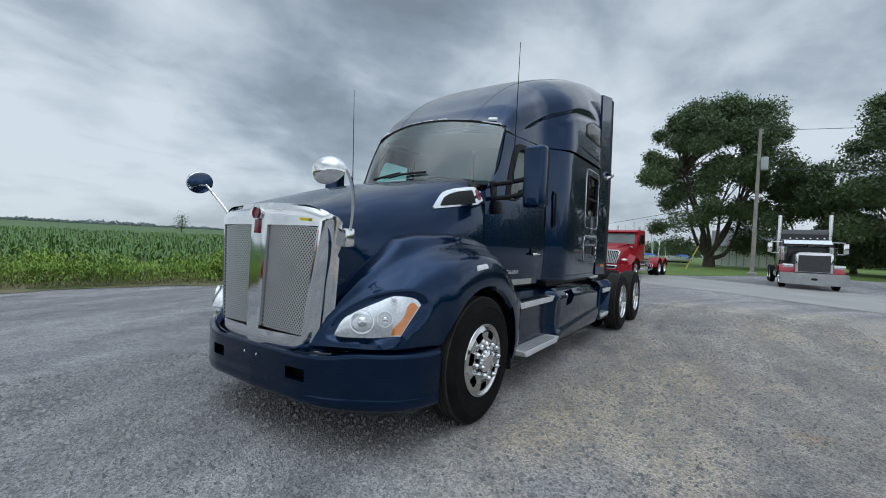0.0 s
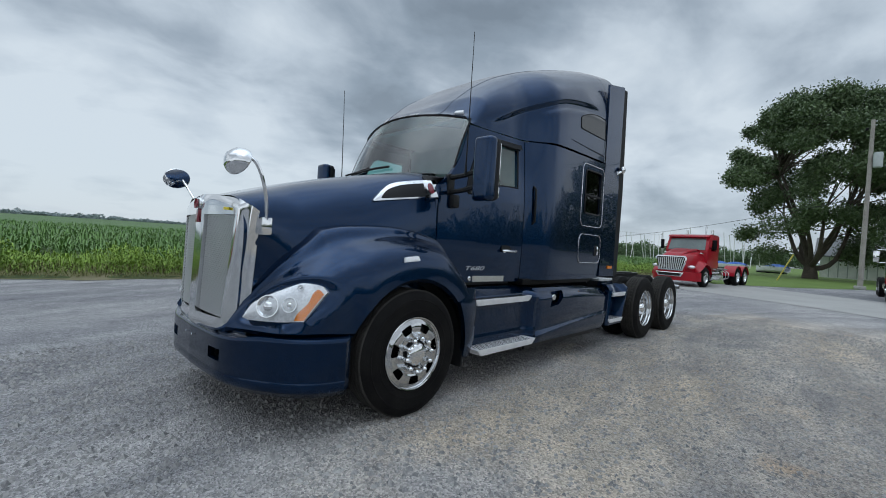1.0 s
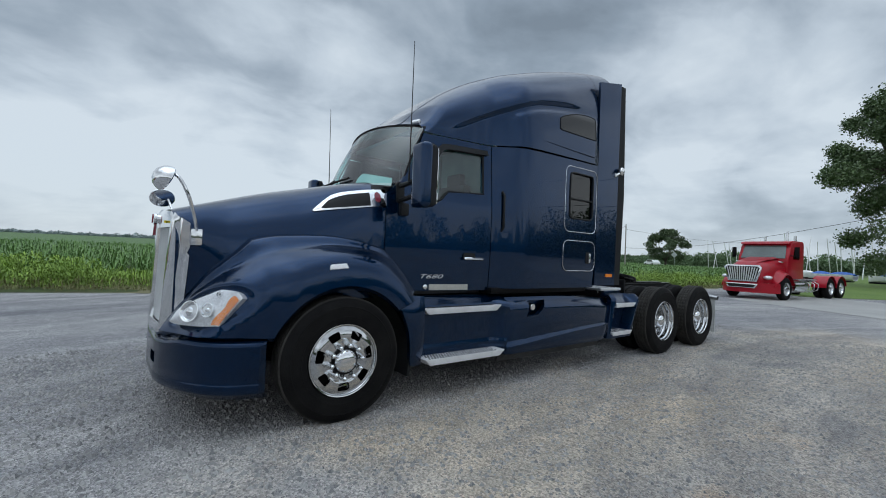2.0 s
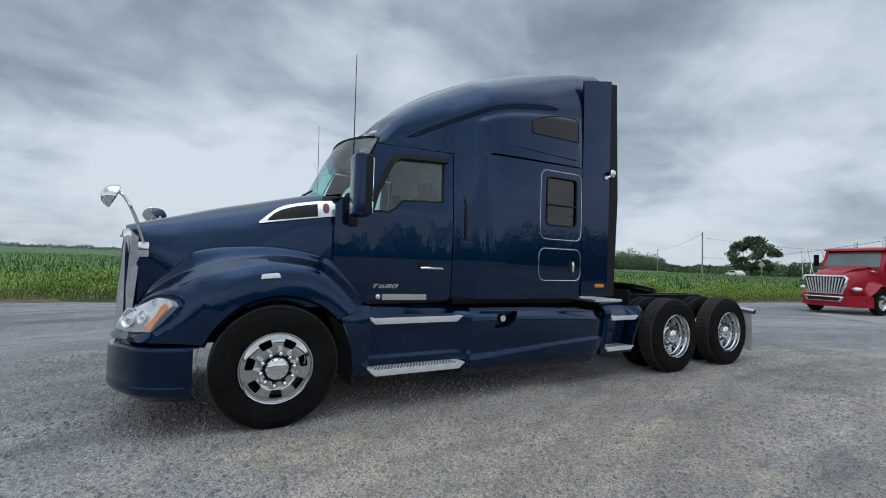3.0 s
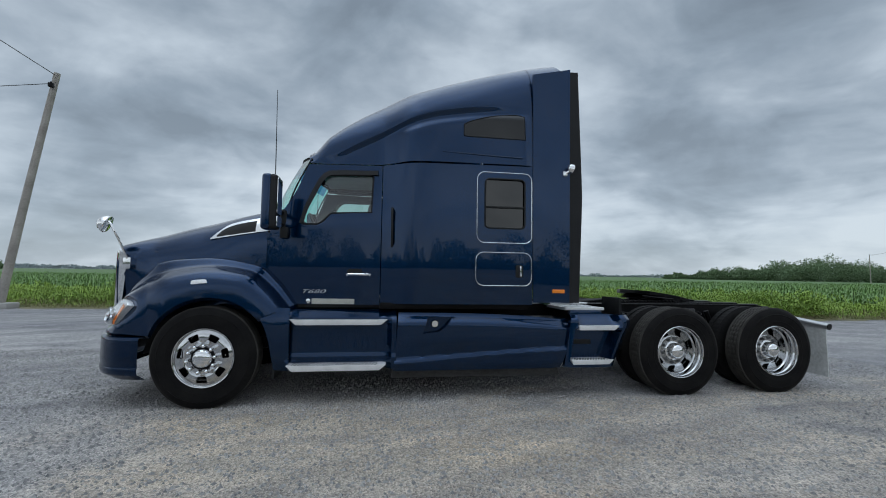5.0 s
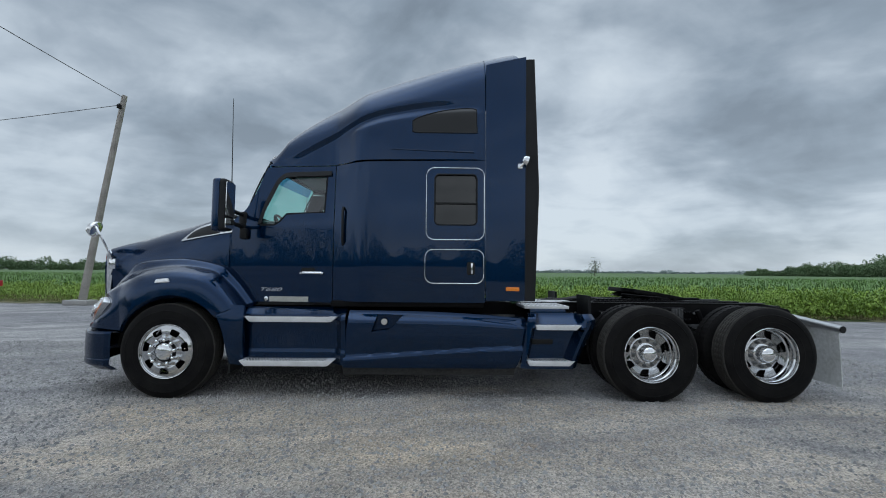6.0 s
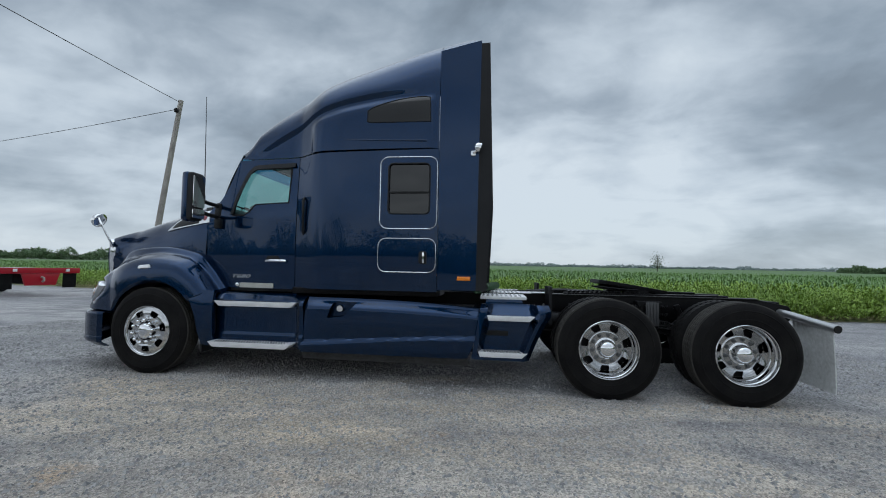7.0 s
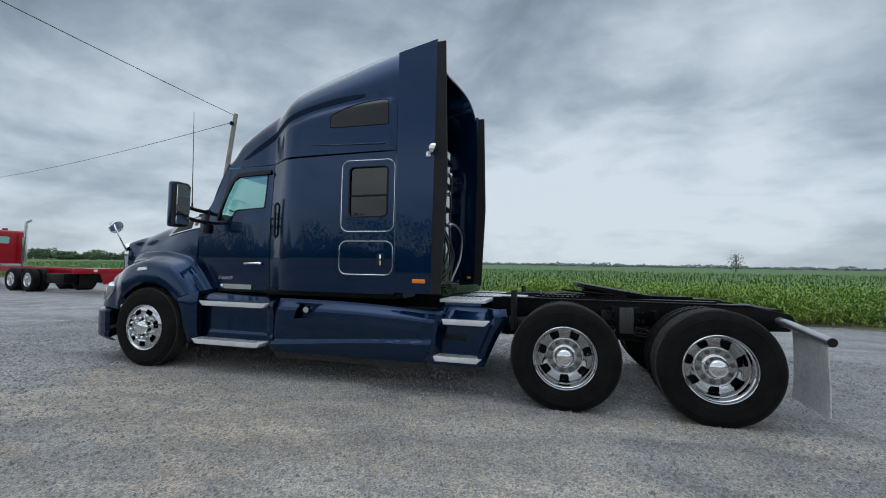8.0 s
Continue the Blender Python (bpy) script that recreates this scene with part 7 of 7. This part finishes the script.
gr = part("grille", Shape().prism(((-0.58, 0.78), (0.58, 0.78), (0.76, 1.40), (0.66, 1.52), (-0.66, 1.52), (-0.76, 1.40)), -1.44, -1.36, "x", 0.02), CHROME, red, "chrome trapezoid grille with upright bars")
part("grille_back", Shape().prism(((-0.51, 0.84), (0.51, 0.84), (0.68, 1.38), (0.60, 1.46), (-0.60, 1.46), (-0.68, 1.38)), -1.452, -1.438, "x"), BLACK, gr)
for i in range(13):
    k = (i - 6) / 6.6
    part("grille_bar", Shape().prism(((k * 0.52 - 0.018, 0.845), (k * 0.52 + 0.018, 0.845), (k * 0.67 + 0.022, 1.40 + 0.05 * (1 - abs(k))), (k * 0.67 - 0.022, 1.40 + 0.05 * (1 - abs(k)))), -1.475, -1.45, "x"), MESH_BRIGHT, gr)

# dark grey long-nose tractor with red fenders
classic = thing("long_nose_truck", (24.05, -6.2, 0), "dark grey long-nose tractor with red fenders and chrome stacks", "truck")
part("hood", Shape().slab(lambda u, v: (-1.35 + 2.2 * u, 0.56 * (1 + 0.25 * u) * math.copysign(abs(math.cos(math.pi * v)) ** 0.4, -math.cos(math.pi * v)), 0.8 + (0.85 + 0.22 * u) * math.sin(math.pi * v) ** 0.4), 8, 20, lambda p: p + Vector((0, 0, -0.03))), GREY_PAINT, classic)
gr = part("grille", Shape().prism(((-0.66, 0.80), (0.66, 0.80), (0.66, 1.66), (0.54, 1.76), (-0.54, 1.76), (-0.66, 1.66)), -1.50, -1.34, "x", 0.02), CHROME, classic, "tall chrome radiator shell with fine mesh")
part("grille_screen", Shape().prism(((-0.57, 0.86), (0.57, 0.86), (0.57, 1.62), (-0.57, 1.62)), -1.508, -1.495, "x"), MESH_GREY, gr, "grey mesh screen")
part("bumper", Shape().slab(lambda u, v: (-1.75 + 0.25 * abs(2 * u - 1) ** 3, 1.22 * (2 * u - 1), 0.27 + 0.52 * v), 20, 6, lambda p: p + Vector((0.04, 0, 0))), ALU_DULL, classic, "wide dull chrome bumper")
part("plate_box", Shape().box((-1.775, -0.11, 0.48), (-1.75, 0.11, 0.58), 0.01), BLACK, classic)
cab = part("cab", Shape().prism(((0.85, 0.9), (0.85, 1.85), (1.0, 2.40), (1.9, 2.46), (1.9, 0.9)), -0.98, 0.98, bevel=0.05), GREY_PAINT, classic)
part("windscreen", Shape().box((0.84, -0.82, 1.92), (0.86, -0.03, 2.25), 0.004).box((0.84, 0.03, 1.92), (0.86, 0.82, 2.25), 0.004).turned(Matrix.Translation((0.06, 0, 0))), DARKGLASS, cab, "split flat windscreen")
part("sun_visor", Shape().prism(((0.62, 2.20), (0.66, 2.20), (0.98, 2.38), (0.94, 2.40)), -0.93, 0.93), ALU, cab, "deep bright sun visor")
part("sleeper", Shape().prism(((1.95, 0.9), (1.95, 2.75), (2.2, 3.0), (3.6, 3.05), (3.7, 0.9)), -1.05, 1.05, bevel=0.06), GREY_PAINT, classic, "dark grey sleeper box")
for y in (-0.66, -0.4, -0.13, 0.13, 0.4, 0.66):
    part("roof_lamp", Shape().ball((1.05, y, 2.48), (0.09, 0.05, 0.05), 10, 6), CHROME, cab)
for s in (-1, 1):
    part("fender", Shape().slab(lambda u, v: (0.0 + 0.68 * math.cos(math.pi * (1.0 - 0.85 * u)) * (1.35 if u < 0.35 else 1.0 + 0.35 * (1 - smooth(0.35, 0.6, u))), s * (0.58 + 0.6 * v), 0.52 + (0.62 + 0.06 * (1 - v)) * math.sin(math.pi * (1.0 - 0.85 * u))), 20, 6, lambda p: p + Vector((0, 0, -0.03))), RED_PAINT, classic, "red front fender")
    part("headlight", Shape().box((-1.30, min(s * 0.70, s * 1.12), 1.02), (-1.0, max(s * 0.70, s * 1.12), 1.20), 0.05), CHROME, classic, "chrome headlight pod")
    part("stack", Shape().tube([(1.98, s * 1.03, 0.9), (1.98, s * 1.03, 3.75)], 0.085, 14), CHROME, classic, "tall chrome exhaust stack")
    part("air_cleaner", Shape().tube([(0.70, s * 0.95, 1.35), (0.70, s * 0.95, 2.05)], 0.18, 16), CHROME, classic, "round chrome air cleaner")
    part("mirror", Shape().box((0.95, min(s * 1.38, s * 1.58), 1.75), (1.02, max(s * 1.38, s * 1.58), 2.25), 0.02).tube([(1.0, s * 0.98, 1.72), (1.0, s * 1.45, 1.72)], 0.016, 6).tube([(1.0, s * 0.98, 2.3), (1.0, s * 1.45, 2.3)], 0.016, 6), CHROME, classic, "bright mirror on two arms")
    part("tank", Shape().tube([(1.4, s * 0.85, 0.6), (3.0, s * 0.85, 0.6)], 0.30, 18), CHROME, classic, "polished fuel tank")
    simple_wheel(classic, 0.0, s * 1.15, s, False)
    for x in (4.9, 6.2):
        simple_wheel(classic, x, s * 1.20, s, True)
frame_parts(classic, 0.0, 7.0, FRAME)

# long red bare chassis, its tail to the lot
chassis = thing("chassis_truck", (-21.5, 8.95, 0), "red long bare-frame truck with bright exhaust stack by the field", "truck", turn=-7)
cab = part("cab", Shape().prism(((-3.3, 1.0), (-3.3, 2.2), (-2.9, 2.86), (-1.0, 2.9), (-0.9, 2.78), (-0.9, 1.0)), -1.05, 1.05, bevel=0.07), RED_PAINT, chassis)
part("rear_window", Shape().prism(rounded(-0.75, 2.2, 0.45, 2.56, 0.06), -0.906, -0.896, "x"), SKY_PANE, cab, "rear window painted in the teal of sky seen through it")
part("side_window", Shape().prism(rounded(-2.7, 2.1, -1.6, 2.62, 0.06), -1.056, -1.05), DARKGLASS, cab, "dark side window")
part("roof_beacon", Shape().box((-1.5, 0.35, 2.88), (-1.35, 0.55, 3.02), 0.03), RED_EMBLEM, cab, "small red roof beacon")
part("roof_horn", Shape().box((-1.7, -0.5, 2.88), (-1.4, -0.2, 2.95), 0.02), CHROME, cab)
part("hood", Shape().prism(((-5.4, 0.9), (-5.4, 1.6), (-3.35, 1.95), (-3.35, 0.9)), -0.85, 0.85, bevel=0.08), RED_PAINT, chassis)
stack = part("stack", Shape().tube([(-0.6, 0.95, 1.0), (-0.6, 0.95, 3.2), (-0.56, 1.0, 3.4), (-0.45, 1.12, 3.52)], 0.085, 14, smooth_steps=4), ALU, chassis, "bright exhaust stack with bent tip")
part("heat_shield", Shape().tube([(-0.6, 0.95, 1.25), (-0.6, 0.95, 2.6)], 0.13, 16), CHROME, stack, "chrome heat shield")
part("mirror", Shape().box((-2.6, 1.35, 1.95), (-2.5, 1.60, 2.5), 0.03).tube([(-2.55, 1.0, 2.2), (-2.55, 1.4, 2.2)], 0.02, 6), FRAME, chassis, "black door mirror")
part("front_axle", Shape().tube([(-4.4, -1.0, 0.5), (-4.4, 1.0, 0.5)], 0.08, 10), FRAME, chassis)
part("deck_hump", Shape().box((-0.7, 0.0, 1.05), (0.3, 0.5, 1.16), 0.04), GREYTRIM, chassis, "pale tarpaulin behind the cab")
for s in (-1, 1):
    part("frame_rail", Shape().prism(((-5.2, 0.80), (-5.2, 1.06), (8.9, 1.05), (8.9, 0.86), (6.0, 0.78)), s * 0.50, s * 0.40, bevel=0.01), RED_PAINT, chassis, "red chassis rail")
    for x in (3.55, 4.9):
        simple_wheel(chassis, x, s * 1.22, s, True)
        part("inner_tyre", Shape().lathe(((0.29, 0), (0.46, 0.01), (0.505, 0.05), (0.505, 0.23), (0.46, 0.27), (0.29, 0.28)), 28, Matrix.Translation((x, s * 0.74 - 0.14, 0.503))), RUBBER, chassis)
    simple_wheel(chassis, -4.4, s * 1.15, s, False)
    part("side_box", Shape().box((5.9, min(s * 0.55, s * 1.0), 0.40), (7.2, max(s * 0.55, s * 1.0), 0.82), 0.03), FRAME, chassis, "black box slung under the frame")
    part("rear_flap", Shape().box((8.83, min(s * 0.80, s * 1.28), 0.30), (8.85, max(s * 0.80, s * 1.28), 0.86), 0.004), RUBBER, chassis, "black mud flap")
    part("tail_lamp", Shape().box((9.0, min(s * 0.78, s * 0.90), 0.93), (9.04, max(s * 0.78, s * 0.90), 1.03), 0.01), PAPER, chassis, "pale reflector on the tail beam")
for x in (3.55, 4.9):
    part("axle", Shape().tube([(x, -0.95, 0.5), (x, 0.95, 0.5)], 0.09, 10), FRAME, chassis)
for x in (1.0, 2.4, 6.4, 7.8):
    part("cross_beam", Shape().box((x - 0.06, -0.42, 0.84), (x + 0.06, 0.42, 1.02), 0.01), RED_PAINT, chassis)
part("tail_beam", Shape().box((8.88, -1.55, 0.86), (9.0, 1.30, 1.07), 0.015), RED_PAINT, chassis, "red tail beam")
part("hitch_plate", Shape().prism(((-0.62, 0.88), (0.62, 0.88), (0.48, 0.42), (-0.48, 0.42)), 8.90, 8.98, "x", 0.01), RED_PAINT, chassis, "red hitch plate")
part("tow_hook", Shape().tube([(8.98, 0, 0.72), (9.10, 0, 0.70), (9.12, 0, 0.60), (9.04, 0, 0.56)], 0.035, 8), WOOD_POLE, chassis, "rusty tow hook")
part("deck_strip", Shape().box((7.2, -0.4, 1.046), (8.9, 0.4, 1.06), 0.005), GREYTRIM, chassis, "pale strip along the frame's top")

# barn, boats, masts
barn = thing("barn", (72, -5.6, 0), "low white barn with a grey roof behind the tree", "barn")
part("wall", Shape().box((-3, -3.6, 0), (6, 4.2, 2.7)), WHITE, barn)
for i in range(9):
    part("wall_board", Shape().box((-3.05, -3.5 + i * 0.85, 0.1), (-3.0, -3.4 + i * 0.85, 2.6)), GREYTRIM, barn)
part("roof", Shape().prism(((-3.8, 2.6), (1.5, 5.0), (6.8, 2.6), (6.8, 2.75), (1.5, 5.2), (-3.8, 2.75)), -4.2, 4.8), ROOF_GREY, barn)
for k, (x, y, turn, blue) in enumerate(((66, 3.1, 70, True), (67, 7.6, 80, True), (68, 9.6, 60, True), (90, 16.0, 75, False))):
    boat = thing("covered_boat", (x, y, 0), "white boat under a blue cover" if blue else "white boat hull on a stand", "boat", "boats in the yard", turn=turn)
    boat.scale = (0.68, 0.8, 0.8)
    part("hull", Shape().slab(lambda u, v: (-2.6 + 5.2 * u, math.copysign(interp(abs(v * 2 - 1), (0, 0.4, 0.55, 1), (0, 0.72, 0.86, 0.98)), v - 0.5) * (1 - max(0, u - 0.55) ** 2 * 4.5), interp(abs(v * 2 - 1), (0, 0.4, 0.55, 1), (0.30, 0.48, 0.62, 1.18))), 14, 16, lambda p: p + Vector((0, 0, 0.06))), WHITE, boat)
    part("cover", Shape().grid(lambda u, v: (-2.55 + 4.9 * u, (v * 2 - 1) * 0.9 * (1 - max(0, u - 0.55) ** 2 * 4.5), 1.1 + 0.55 * (1 - abs(v * 2 - 1)) * math.sin(math.pi * min(u + 0.15, 1))), 14, 8), BLUE_TARP if blue else WHITE, boat)
    part("trailer", Shape().box((-2.2, -0.6, 0.15), (2.2, 0.6, 0.36), 0.02), FRAME, boat)
r1 = np.random.default_rng(4)
masts = thing("sailboat_masts", (86, 18, 0), "row of bare white sailboat masts in a yard", "masts")
for i in range(26):
    y = -11 + i * 0.9 + r1.uniform(-0.3, 0.3)
    h = r1.uniform(4.5, 7.5)
    part("mast", Shape().tube([(r1.uniform(-3, 5), y, 0.3), (r1.uniform(-3, 5) * 0.1 + 1.0, y + r1.uniform(-0.15, 0.15), h)], [0.07, 0.045], 6), WHITE, masts)
sign = thing("road_sign", (98.6, 40.7, 0), "diamond road sign on a post", "sign")
part("post", Shape().tube([(0, 0, 0), (0, 0, 3.9)], 0.05, 6), GREYTRIM, sign)
part("panel", Shape().box((-0.02, -0.5, -0.5), (0.02, 0.5, 0.5), 0.01).turned(Matrix.Translation((-0.08, 0, 3.6)) @ pose(0, 0, 0, 45, 0, 0)), GREYTRIM, sign)
car = thing("white_car", (103, 48.0, 0.9), "small white car far off on the road", "car", turn=60)
part("body", Shape().prism(((-2.1, 0.3), (2.1, 0.3), (2.15, 0.85), (1.2, 0.95), (0.7, 1.42), (-1.1, 1.42), (-1.9, 0.95), (-2.15, 0.8)), -0.85, 0.85, bevel=0.08), WHITE, car)
part("window", Shape().prism(((0.9, 0.97), (0.55, 1.34), (-1.0, 1.34), (-1.5, 0.97)), -0.856, 0.856), DARKGLASS, car)
for x in (-1.35, 1.35):
    part("wheel", Shape().lathe(((0.001, -0.87), (0.31, -0.87), (0.31, 0.87), (0.001, 0.87)), 16, Matrix.Translation((x, 0, 0.31))), RUBBER, car)
tree("lone_tree", (108, 47.1, 1.2), 9.0, 4.6, 31, "round lone tree beyond the field", leaf=0.24, per=260, mat=LEAF_FAR, low=0.14, clumps=50)
dead = thing("bare_tree", (45.4, 107.0, 1.3), "small half-bare tree in the field", "tree")
rb = random.Random(5)
tw = Shape().tube([(0, 0, 0), (0.1, 0, 2.2), (0, 0, 4.6)], [0.12, 0.03], 6)
for i in range(34):
    z = rb.uniform(1.2, 4.2)
    a = rb.uniform(0, 6.28)
    ln = rb.uniform(0.6, 1.5) * (1.2 - z / 6)
    tw.tube([(0.05, 0, z), (ln * math.cos(a), ln * math.sin(a), z + ln * 0.6)], [0.04, 0.012], 4)
part("branches", tw, BARK, dead)
v, f = leaf_quads(np.random.default_rng(8).normal(0, 1, (500, 3)) * np.array([0.8, 0.8, 1.0]) + np.array([0, 0, 2.6]), 0.14, np.random.default_rng(9))
sh = Shape()
sh.v, sh.f = v.tolist(), f.tolist()
part("leaves", sh, LEAF_FAR, dead, clean=False)


def spot_line(a0, a1, step, dist, k0, k1, seed):
    r = np.random.default_rng(seed)
    out = []
    for a in np.arange(a0, a1, step):
        d = dist * r.uniform(0.93, 1.1)
        out.append((d * math.cos(radians(a)), d * math.sin(radians(a)), k0 + (k1 - k0) * r.random()))
    return out


def wood_line(a0, a1, step, dist, seed):
    """A wood that rises from low scrub to a hump and falls off again."""
    r = np.random.default_rng(seed)
    out = []
    for a in np.arange(a0, a1, step):
        k = interp(a, (25, 33.5, 34.0, 35.3, 37.2, 38.2, 39.2, 41.6, 43.5, 46, 48.4, 49.2, 52.3), (0.42, 0.44, 0.72, 0.98, 0.92, 1.2, 0.98, 0.98, 0.74, 0.60, 0.54, 0.36, 0.31))
        d = dist * r.uniform(0.94, 1.08)
        out.append((d * math.cos(radians(a)), d * math.sin(radians(a)), k * r.uniform(0.92, 1.12)))
    return out


MID_LEAF = material("mid_leaf", (0.085, 0.145, 0.072), rough=0.9, colour2=(0.165, 0.24, 0.125), island=0.7, scale=0.05, fine=0.6)
woods("mid_woods", "leafy wood beyond the field", wood_line(25, 52.3, 0.28, 310, 41), 11, 43, 1400, 0.38, MID_LEAF, wide=0.55)
woods("low_woods", "low dark hedge and woods behind the yard", spot_line(2, 24, 0.7, 190, 0.7, 1.1, 44) + spot_line(24, 33, 0.6, 200, 0.3, 0.5, 45), 6.3, 45, 800, 0.40, MID_LEAF, wide=0.6)
woods("left_woods", "low woods across the crop field", spot_line(128, 168, 0.5, 380, 0.35, 1.0, 46), 9.0, 47, 1000, 0.50, MID_LEAF, wide=0.62)
woods("back_woods", "dark woods closing the far side of the lot", spot_line(188, 352, 2.7, 105, 0.55, 1.25, 48) + spot_line(188, 352, 1.6, 112, 0.4, 0.6, 50) + spot_line(308, 343, 3.2, 55, 0.35, 0.8, 51), 10.0, 49, 2300, 0.30, wide=0.62)
